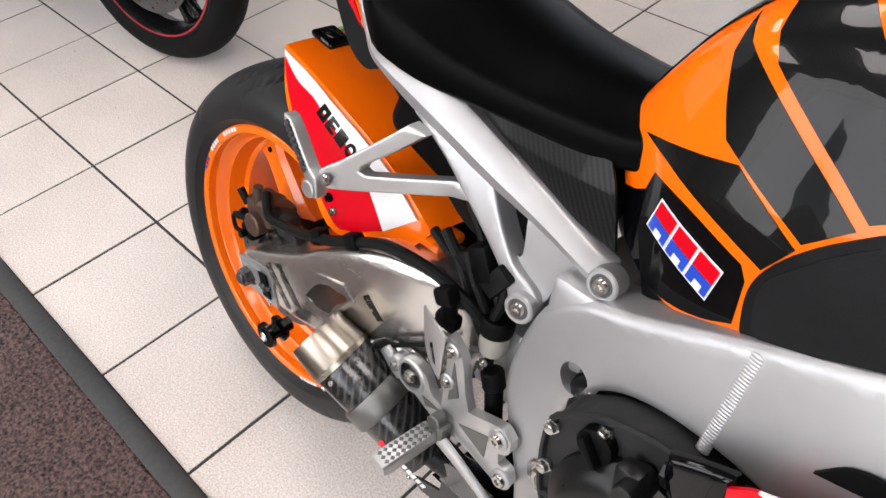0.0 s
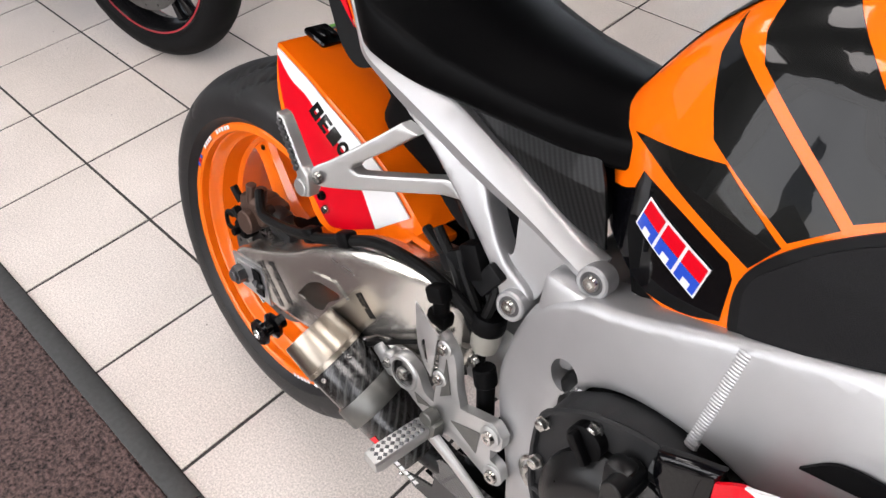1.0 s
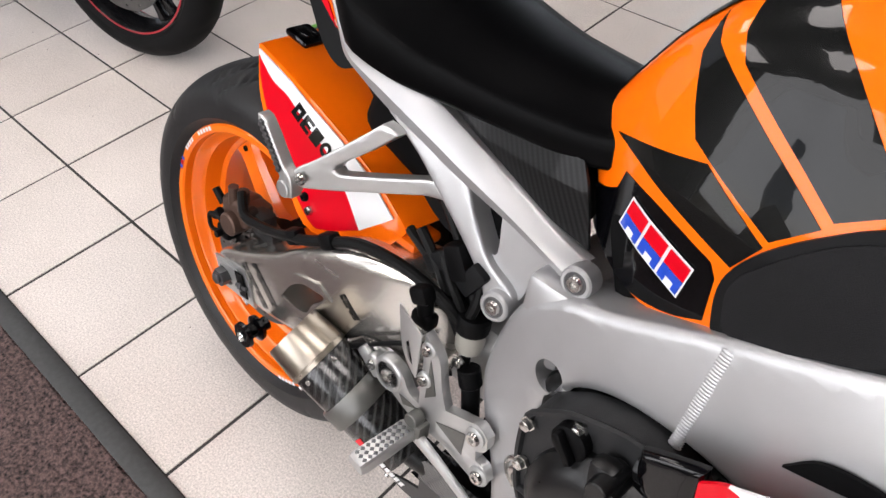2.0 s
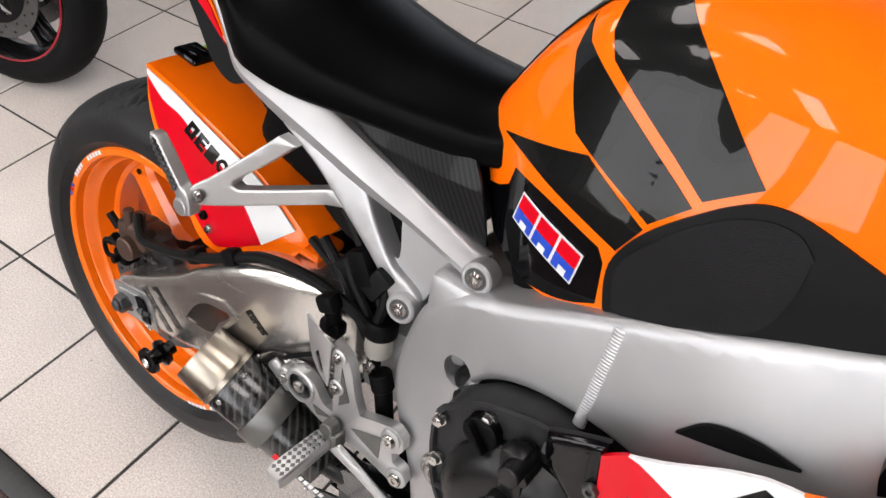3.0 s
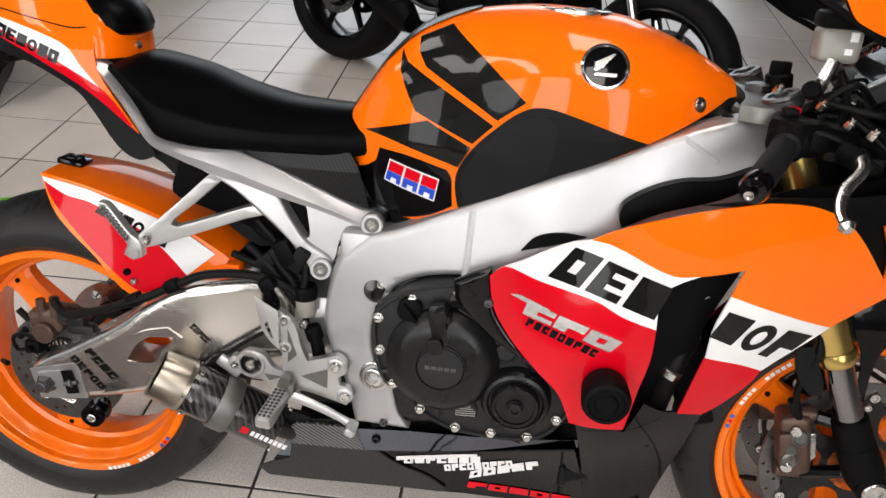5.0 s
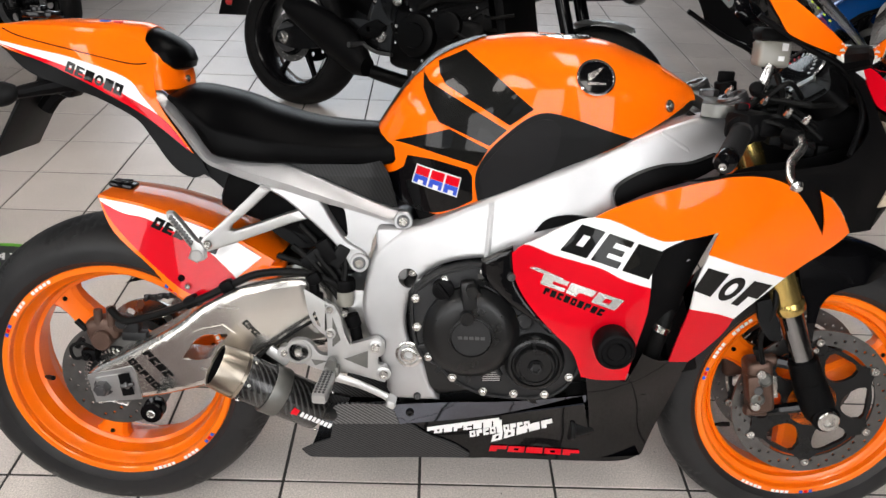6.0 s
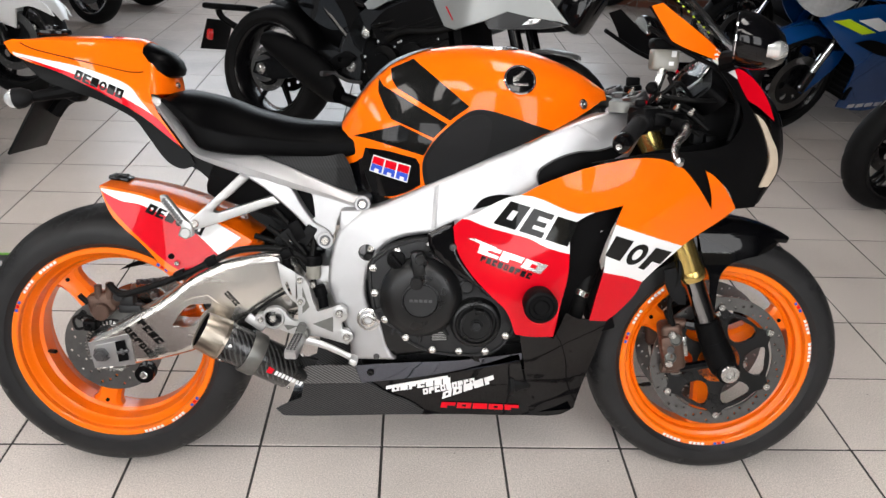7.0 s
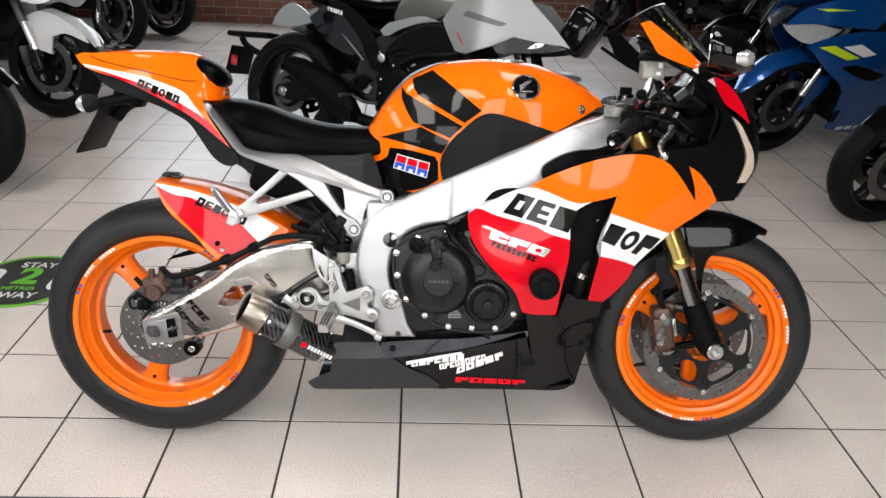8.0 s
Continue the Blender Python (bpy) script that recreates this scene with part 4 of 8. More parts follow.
part("cross_member", join(block(0.06, 0.26, 0.10, Matrix.Translation((0.545, 0, 0.60)), 0.01), block(0.06, 0.26, 0.06, Matrix.Translation((0.57, 0, 0.345)), 0.01)), FRAME_ALU, bike)
part("steering_head", rod((1.165, 0, 0.80), (1.13, 0, 0.885), 0.042, seg=28), FRAME_ALU, bike)

SWING_OUT = [(-0.036, 0.334), (-0.019, 0.349), (0.046, 0.387), (0.14, 0.447), (0.188, 0.486), (0.248, 0.524), (0.295, 0.540), (0.367, 0.549), (0.412, 0.545), (0.432, 0.515), (0.436, 0.450), (0.426, 0.405), (0.388, 0.400), (0.313, 0.399), (0.26, 0.355), (0.227, 0.334), (0.147, 0.305), (0.071, 0.284), (-0.031, 0.268)]
SW_HOLE = rounded([(0.155, 0.384), (0.187, 0.428), (0.232, 0.446), (0.243, 0.436), (0.222, 0.414), (0.206, 0.388)], 4, 100)
sw = part("swingarm", drape(SWING_OUT, swing_side, 0.004, 0.062, [SW_HOLE], 0.02, True, -1, 0.0, 50, 0.018, 0.015), BRUSHED, bike, "brushed aluminium swingarm")
part("swingarm_recess", drape([(0.140, 0.376), (0.180, 0.440), (0.235, 0.458), (0.257, 0.440), (0.236, 0.410), (0.214, 0.376)], swing_side, 0.0064, 0.004, [SW_HOLE], 0.01, True, -1, 0.0012), BRUSHED, sw)
part("swingarm_left", drape([(x, z + (0.05 if 0.1 < x < 0.45 and z > 0.42 else 0)) for x, z in SWING_OUT], swing_side, 0, 0.050, (), 0.03, True, 1, 0.01), BRUSHED, bike)
part("swingarm_bridge", block(0.14, 0.20, 0.12, Matrix.Translation((0.45, 0, 0.46)), 0.02), CAST, bike)
axp = part("axle_plate", drape([(-0.034, 0.334), (0.056, 0.361), (0.062, 0.345), (0.066, 0.286), (-0.026, 0.272)], swing_side, 0.0060, 0.004, (), 0.02, False, -1, 0.001), CAST, sw)
part("adjuster_block", drape([(-0.018, 0.330), (0.032, 0.343), (0.036, 0.292), (-0.014, 0.283)], swing_side, 0.0090, 0.005, (), 0, False, -1, 0.0015), CAST, sw)
# Dark plate on top, painted as the shade inside the slot.
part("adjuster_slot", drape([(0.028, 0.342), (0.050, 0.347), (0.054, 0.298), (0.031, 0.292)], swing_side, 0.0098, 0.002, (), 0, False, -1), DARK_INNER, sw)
part("axle_nut", join(lathe([(0, 0.019), (0.003, 0.019), (0.003, 0.0)], 28, towards((-0.004, -0.136, 0.3115), (-0.004, -0.2, 0.3115))), lathe([(0, 0.0155), (0.014, 0.0155), (0.016, 0.014), (0.016, 0.009)], 6, towards((-0.004, -0.139, 0.3115), (-0.004, -0.2, 0.3115))), rod((-0.004, -0.13, 0.3115), (-0.004, -0.160, 0.3115), 0.0092)), GUNMETAL, sw)
part("adjuster_bolt", join(rod((0.03, -0.143, 0.315), (0.056, -0.143, 0.322), 0.004), rod((0.040, -0.143, 0.318), (0.046, -0.143, 0.320), 0.008, seg=6)), GUNMETAL, sw)
part("paddock_spool", lathe([(0, 0.0), (0, 0.011), (0.012, 0.011), (0.014, 0.020), (0.020, 0.021), (0.024, 0.012), (0.034, 0.012), (0.038, 0.021), (0.044, 0.020), (0.044, 0.011), (0.040, 0.009), (0.040, 0)], 28, towards((0.101, -0.140, 0.285), (0.101, -0.2, 0.283))), GLOSS_BLACK, sw, "black swingarm bobbin")
part("spool_bolt", lathe([(0, 0.008), (0.003, 0.008), (0.004, 0.0064), (0.001, 0.0045), (0.001, 0)], 18, towards((0.101, -0.184, 0.283), (0.101, -0.2, 0.283))), STEEL, sw)
# sponsor marks on the swingarm: plain dark bars
emblem([(0.048, 0.372), (0.060, 0.381), (0.108, 0.318), (0.096, 0.310)], 5, swing_side, 0.0048, DECAL_BLACK, sw, "swingarm_mark", shapes="rsnr", grid=0.02)
emblem([(0.078, 0.392), (0.092, 0.400), (0.138, 0.345), (0.122, 0.338)], 4, swing_side, 0.0048, DECAL_BLACK, sw, "swingarm_mark", shapes="nsxs", grid=0.02)
emblem([(0.270, 0.462), (0.279, 0.470), (0.303, 0.437), (0.294, 0.431)], 5, swing_side, 0.0048, DECAL_BLACK, sw, "swingarm_mark", shapes="srns", grid=0.02)

# -- rear subframe and passenger footrest --
STRUT_OUT = [(0.290, 0.722), (0.333, 0.716), (0.375, 0.706), (0.409, 0.694), (0.431, 0.660), (0.460, 0.619), (0.494, 0.596), (0.500, 0.578), (0.486, 0.562), (0.468, 0.570), (0.452, 0.596), (0.412, 0.640), (0.354, 0.690), (0.317, 0.711)]
WEB_OUT = [(0.380, 0.702), (0.463, 0.686), (0.510, 0.671), (0.554, 0.656), (0.535, 0.648), (0.517, 0.637), (0.507, 0.618), (0.500, 0.590), (0.481, 0.577), (0.455, 0.606), (0.410, 0.656)]
WEB_HOLE = rounded([(0.411, 0.687), (0.437, 0.683), (0.453, 0.676), (0.457, 0.661), (0.461, 0.630), (0.458, 0.624), (0.450, 0.629), (0.431, 0.657)], 3, 100)
RAIL_PAIRS = ((0.115, 0.875, 0.123, 0.853), (0.138, 0.860, 0.143, 0.824), (0.163, 0.831, 0.163, 0.797), (0.190, 0.798, 0.186, 0.768), (0.221, 0.770, 0.207, 0.750), (0.245, 0.766, 0.237, 0.738), (0.296, 0.766, 0.285, 0.722),
              (0.353, 0.752, 0.347, 0.707), (0.417, 0.728, 0.408, 0.690), (0.482, 0.701, 0.474, 0.674), (0.531, 0.682, 0.522, 0.660), (0.560, 0.676, 0.556, 0.648))


def rail_beam(sd):
    """Cast rail: an upright outer face, a crease, and a broad face that leans inwards above it."""
    secs = []
    for ux, uz, lx, lz in RAIL_PAIRS:
        h = rail_side((ux + lx) / 2, (uz + lz) / 2)

        def at(u, out):
            return (lx + (ux - lx) * u, sd * (h + out), lz + (uz - lz) * u)

        secs.append([at(0.04, -0.024), at(0.0, -0.004), at(0.05, 0.001), at(0.36, 0.003), at(0.42, 0.0015), at(0.92, -0.010), at(1.0, -0.0145), at(0.98, -0.026)])
    fine = []
    for k in range(len(secs) - 1):
        a, b, c, d = secs[max(k - 1, 0)], secs[k], secs[k + 1], secs[min(k + 2, len(secs) - 1)]
        for j in range(4):
            t = j / 4
            fine.append([tuple(0.5 * (2 * q + (r - p) * t + (2 * p - 5 * q + 4 * r - w) * t * t + (3 * q - p - 3 * r + w) * t ** 3) for p, q, r, w in zip(P, Q, R, V)) for P, Q, R, V in zip(a, b, c, d)])
    return loft(fine + [secs[-1]])


for sd in (-1, 1):
    rl = part("subframe", rail_beam(sd), FRAME_ALU, bike, "silver aluminium rear subframe")
    part("rail_strut", drape(STRUT_OUT, rail_side, -0.004, 0.022, (), 0.014, True, sd, 0.0, 50, 0.0045), FRAME_ALU, rl)
    part("rail_web", drape(WEB_OUT, rail_side, -0.014, 0.010, [WEB_HOLE], 0.012, True, sd), FRAME_ALU, rl)
    for x, z in ((0.563, 0.661), (0.484, 0.580)):
        part("boss", lathe([(-0.014, 0.0175), (0.006, 0.0175), (0.008, 0.0155), (0.008, 0.0125), (0.005, 0.0115), (0.005, 0)], 28, side_frame(rail_side, x, z, sd)), FRAME_ALU, rl)
        part("washer", lathe([(0.004, 0.0135), (0.0066, 0.0132), (0.0066, 0)], 24, side_frame(rail_side, x, z, sd)), GUNMETAL, rl)
        bolt(tuple(side_frame(rail_side, x, z, sd) @ Vector((0, 0.005, 0))), 0.009, rl, (0, sd, 0), STEEL)
    pf = lambda x, z: 0.116 + max(0, 0.36 - x) * 0.44
    pb = part("passenger_bracket", drape([(0.214, 0.631), (0.235, 0.649), (0.280, 0.692), (0.307, 0.719), (0.326, 0.711), (0.294, 0.680), (0.262, 0.652), (0.258, 0.644), (0.266, 0.641), (0.374, 0.673), (0.388, 0.657), (0.292, 0.627), (0.239, 0.611), (0.217, 0.608), (0.208, 0.618)], pf, 0, 0.014, (), 0.02, True, sd, 0.0, 50, 0.003), CAST, bike, "cast aluminium passenger footrest bracket")
    bolt((0.224, sd * 0.178, 0.622), 0.008, pb, (0, sd, 0), STEEL)
    fo = part("passenger_footrest", join(drape([(0.158, 0.680), (0.170, 0.678), (0.206, 0.632), (0.219, 0.621), (0.221, 0.597), (0.206, 0.590), (0.191, 0.598), (0.198, 0.616), (0.160, 0.668)], lambda x, z: 0.190, 0, 0.013, (), 0, True, sd, 0.0, 50, 0.0025),
                                         rod((0.207, sd * 0.168, 0.604), (0.207, sd * 0.193, 0.604), 0.011)), CAST, bike, "folded aluminium passenger footrest")
    for i in range(9):
        u = i / 8
        part("footrest_rib", block(0.006, 0.004, 0.009, Matrix.Translation((0.167 + 0.032 * u, sd * 0.1915, 0.672 - 0.044 * u)) @ Matrix.Rotation(radians(20), 4, "Y"), 0.001), GUNMETAL, fo)

# -- rear hugger --
def hugger():
    st = np.linspace(0, 1, 22)
    secs = []
    for u in st:
        xt, zt = curve(u, (0, 0.25, 0.5, 0.75, 1), (-0.012, 0.07, 0.16, 0.245, 0.322)), curve(u, (0, 0.25, 0.5, 0.75, 1), (0.673, 0.662, 0.639, 0.607, 0.567))
        xl, zl = curve(u, (0, 0.2, 0.45, 0.7, 1), (-0.013, 0.013, 0.085, 0.168, 0.30)), curve(u, (0, 0.2, 0.45, 0.7, 1), (0.672, 0.618, 0.555, 0.490, 0.535))
        row = []
        for k in range(6):
            v = k / 5
            x, z = xl + (xt - xl) * v, zl + (zt - zl) * v
            row.append((x, -hug_side(x, z) * (1 - 0.03 * v * v), z))
        w = hug_side(xt, zt)
        for k in range(1, 8):
            a = -1 + 2 * k / 8
            row.append((xt + 0.012 * (1 - a * a), w * a * 0.97, zt + 0.007 * (1 - abs(a) ** 2.4)))
        row += [(x, -y, z) for x, y, z in reversed(row[:6])]
        secs.append(row)
    bm = loft(secs, False, False)
    bmesh.ops.solidify(bm, geom=bm.faces[:], thickness=0.004)
    return bm


hg = part("rear_hugger", hugger(), ORANGE, bike, "orange rear hugger with red and white sides")
part("red_flash", drape([(-0.006, 0.662), (0.038, 0.644), (0.08, 0.638), (0.132, 0.617), (0.172, 0.601), (0.209, 0.574), (0.252, 0.534), (0.183, 0.500), (0.160, 0.505), (0.125, 0.529), (0.047, 0.597), (0.010, 0.635)], hug_side, 0.0012, 0.002, (), 0.012), RED, hg)
part("white_flash", drape([(-0.009, 0.668), (0.07, 0.658), (0.122, 0.645), (0.188, 0.625), (0.244, 0.603), (0.298, 0.573), (0.252, 0.534), (0.209, 0.574), (0.172, 0.601), (0.132, 0.617), (0.08, 0.638), (0.038, 0.644), (-0.006, 0.662)], hug_side, 0.0014, 0.002, (), 0.012), WHITE, hg)
emblem([(0.090, 0.624), (0.102, 0.642), (0.222, 0.593), (0.214, 0.575)], 6, hug_side, 0.0022, DECAL_BLACK, hg, "hugger_mark", shapes="rcxoxr")
part("hugger_top_badge", join(block(0.046, 0.040, 0.010, Matrix.Translation((0.014, -0.006, 0.681)) @ Matrix.Rotation(radians(9), 4, "Y"), 0.004), block(0.030, 0.006, 0.004, Matrix.Translation((0.014, 0.002, 0.687)), 0.001), block(0.030, 0.006, 0.004, Matrix.Translation((0.014, -0.014, 0.687)), 0.001)), GLOSS_BLACK, hg, "black plastic block")
for x, z in ((0.150, 0.531), (0.163, 0.517)):
    bolt((x, -hug_side(x, z) - 0.001, z), 0.0064, hg, material=STEEL if z < 0.52 else DARK_INNER)
part("hugger_lug", join(block(0.05, 0.05, 0.014, Matrix.Translation((0.315, -0.075, 0.552)), 0.005), rod((0.318, -0.075, 0.558), (0.318, -0.075, 0.566), 0.011)), ORANGE, hg)

# -- tail unit --
TAIL_OUT = [(-0.194, 0.968), (-0.172, 0.975), (-0.015, 0.969), (0.085, 0.961), (0.103, 0.946), (0.115, 0.915), (0.117, 0.876), (0.131, 0.836), (0.18, 0.764), (0.163, 0.778), (0.085, 0.839), (-0.026, 0.902), (-0.168, 0.942)]


def tail_top():
    secs = []
    for x in np.linspace(-0.188, 0.096, 20):
        e = curve(x, (-0.188, -0.1, 0.0, 0.085, 0.096), (0.966, 0.971, 0.968, 0.959, 0.953))
        w = max(tail_side(x, e), 0.02)
        c = curve(x, (-0.188, 0.0, 0.12, 0.196), (0.006, 0.020, 0.026, 0.012))
        secs.append([(x, w * math.sin(math.pi / 2 * (-1 + k / 6)), e + c * math.cos(math.pi / 2 * (-1 + k / 6)) ** 0.8) for k in range(13)])
    bm = loft(secs, False, False)
    bmesh.ops.solidify(bm, geom=bm.faces[:], thickness=0.004)
    return bm


tl = part("tail_unit", tail_top(), ORANGE, bike, "orange single-seat tail with white and red stripes")
for sd in (-1, 1):
    part("tail_side_panel", drape(TAIL_OUT, tail_side, 0, 0.004, (), 0.014, True, sd, 0.001), ORANGE, tl)
    part("white_stripe", drape([(-0.172, 0.949), (-0.096, 0.937), (-0.027, 0.926), (0.04, 0.907), (0.079, 0.889), (0.098, 0.863), (0.135, 0.814), (0.175, 0.77), (0.154, 0.791), (0.092, 0.847), (0.04, 0.877), (-0.026, 0.906), (-0.095, 0.924), (-0.165, 0.942)], tail_side, 0.0012, 0.002, (), 0.012, True, sd), WHITE, tl)
    part("red_stripe", drape([(-0.167, 0.944), (-0.095, 0.927), (-0.026, 0.908), (0.04, 0.881), (0.092, 0.852), (0.132, 0.822), (0.175, 0.769), (0.163, 0.778), (0.085, 0.84), (0.033, 0.868), (-0.04, 0.903), (-0.094, 0.922)], tail_side, 0.0022, 0.002, (), 0.012, True, sd), RED, tl)
    part("undertail", drape([(-0.168, 0.942), (-0.027, 0.9), (0.085, 0.837), (0.163, 0.777), (0.182, 0.765), (0.203, 0.728), (0.174, 0.719), (0.14, 0.737), (0.102, 0.789), (0.078, 0.822), (0.025, 0.85), (-0.047, 0.875), (-0.107, 0.896)], lambda x, z: tail_side(x, z) - 0.012, 0, 0.004, (), 0.02, True, sd, 0.001), PLASTIC_GREY, tl)
    part("inner_fender", drape([(0.185, 0.735), (0.215, 0.760), (0.30, 0.735), (0.40, 0.640), (0.42, 0.600), (0.36, 0.590), (0.27, 0.660)], lambda x, z: 0.075, 0, 0.004, (), 0.03, True, sd, 0.001), PLASTIC_GREY, tl)
    part("panel_seam", tube([(x, sd * (tail_side(x, z) + 0.0005), z) for x, z in [(-0.157, 0.968), (-0.118, 0.955), (-0.014, 0.936), (0.071, 0.919), (0.102, 0.919)]], 0.0011, 6), DARK_INNER, tl)
part("undertail_floor", loft([[(x, -w, z), (x, -w * 0.5, z - 0.008), (x, w * 0.5, z - 0.008), (x, w, z)] for x, w, z in ((-0.13, 0.05, 0.922), (-0.02, 0.065, 0.87), (0.10, 0.072, 0.81), (0.17, 0.072, 0.735), (0.30, 0.075, 0.66), (0.38, 0.08, 0.60))], False, False), PLASTIC_GREY, tl)
emblem([(-0.036, 0.903), (-0.029, 0.920), (0.070, 0.881), (0.063, 0.863)], 6, tail_side, 0.0026, DECAL_BLACK, tl, "tail_mark", shapes="rcxoxr")
def front_arcs(levels):
    """Rounded wall or cushion facing the seat: arcs of centre x, depth and half-width at rising heights."""
    return loft([[(xc + rx * math.cos(radians(-90 + 12 * k)), ry * math.sin(radians(-90 + 12 * k)), z) for k in range(16)] for z, xc, rx, ry in levels], False, False)


front = front_arcs([(0.874, 0.115, 0.041, 0.083), (0.890, 0.115, 0.040, 0.083), (0.912, 0.114, 0.036, 0.079), (0.936, 0.106, 0.030, 0.068), (0.955, 0.090, 0.020, 0.057), (0.972, 0.075, 0.010, 0.030)])
part("tail_front", front, ORANGE, tl)
pad = front_arcs([(0.904, 0.116, 0.034, 0.060), (0.910, 0.118, 0.044, 0.064), (0.922, 0.117, 0.049, 0.066), (0.940, 0.109, 0.051, 0.064), (0.955, 0.097, 0.047, 0.058), (0.967, 0.080, 0.042, 0.050), (0.976, 0.072, 0.026, 0.034), (0.978, 0.068, 0.006, 0.010)])
part("seat_hump_pad", pad, LEATHER, tl, "black seat hump pad")
part("tail_latch", join(block(0.055, 0.05, 0.012, Matrix.Translation((-0.11, 0, 0.992)), 0.003), block(0.02, 0.03, 0.014, Matrix.Translation((-0.115, 0, 1.0)), 0.003)), GLOSS_BLACK, tl, "small black block on the tail")
part("tail_sticker", block(0.018, 0.012, 0.001, Matrix.Translation((0.040, -0.035, 0.985)) @ Matrix.Rotation(radians(14), 4, "X"), 0), RED, tl)
part("tail_sticker", block(0.018, 0.012, 0.001, Matrix.Translation((0.018, -0.035, 0.986)) @ Matrix.Rotation(radians(14), 4, "X"), 0), BLUE_DECAL, tl)
part("tail_bolt", rod((0.150, -0.02, 0.890), (0.158, -0.021, 0.890), 0.006), STEEL, tl)
ind = part("indicator_stalk", join(tube([(-0.05, -0.05, 0.878), (-0.09, -0.07, 0.868), (-0.135, -0.095, 0.858)], [0.020, 0.014, 0.010], 10, 5), block(0.07, 0.06, 0.03, Matrix.Translation((-0.075, -0.03, 0.872)) @ Matrix.Rotation(radians(20), 4, "Y"), 0.01)), PLASTIC, tl)
part("rear_indicator", lathe([(0, 0.004), (0.006, 0.014), (0.022, 0.021), (0.036, 0.022), (0.040, 0.019)], 24, towards((-0.120, -0.097, 0.863), (-0.19, -0.10, 0.850))), PLASTIC_GREY, tl)
part("indicator_lens", lathe([(0.036, 0.0215), (0.045, 0.020), (0.055, 0.012), (0.058, 0)], 24, towards((-0.120, -0.097, 0.863), (-0.19, -0.10, 0.850))), LENS, tl, "clear indicator lens")
part("plate_hanger", tube([(-0.06, 0, 0.872), (-0.10, 0, 0.850), (-0.125, 0, 0.82)], 0.016, 8, 5), PLASTIC, tl)
part("number_plate", block(0.006, 0.17, 0.145, Matrix.Translation((-0.155, -0.0, 0.80)) @ Matrix.Rotation(radians(30), 4, "Y"), 0.002), PLASTIC_GREY, tl, "back of a number plate")

# -- fairings --
fa = fairing_side
F_ORANGE = [(0.891, 0.710), (0.926, 0.734), (0.982, 0.763), (1.030, 0.781), (1.065, 0.790), (1.093, 0.796), (1.116, 0.798), (1.138, 0.798), (1.158, 0.796), (1.176, 0.791), (1.192, 0.785), (1.206, 0.777), (1.219, 0.766), (1.231, 0.754), (1.243, 0.741), (1.255, 0.727), (1.286, 0.690), (1.281, 0.715), (1.271, 0.742), (1.256, 0.773), (1.275, 0.763), (1.293, 0.750), (1.311, 0.733), (1.328, 0.714), (1.339, 0.701), (1.349, 0.688), (1.331, 0.673), (1.312, 0.661), (1.269, 0.637), (1.231, 0.612), (1.152, 0.639), (1.079, 0.663), (1.090, 0.703), (1.034, 0.688), (0.999, 0.683)]
F_WHITE = [(0.775, 0.658), (0.891, 0.710), (0.999, 0.683), (1.034, 0.688), (1.012, 0.675), (0.993, 0.656), (0.990, 0.630), (0.992, 0.597), (0.968, 0.602), (0.942, 0.609), (0.911, 0.623), (0.870, 0.632), (0.823, 0.643), (0.786, 0.657)]
F_RED = [(0.775, 0.658), (0.786, 0.657), (0.823, 0.643), (0.870, 0.632), (0.911, 0.623), (0.942, 0.609), (0.968, 0.602), (0.992, 0.597), (0.993, 0.548), (0.984, 0.482), (0.978, 0.405), (0.928, 0.405), (0.896, 0.410), (0.872, 0.466), (0.838, 0.498), (0.793, 0.545), (0.764, 0.593), (0.755, 0.640)]
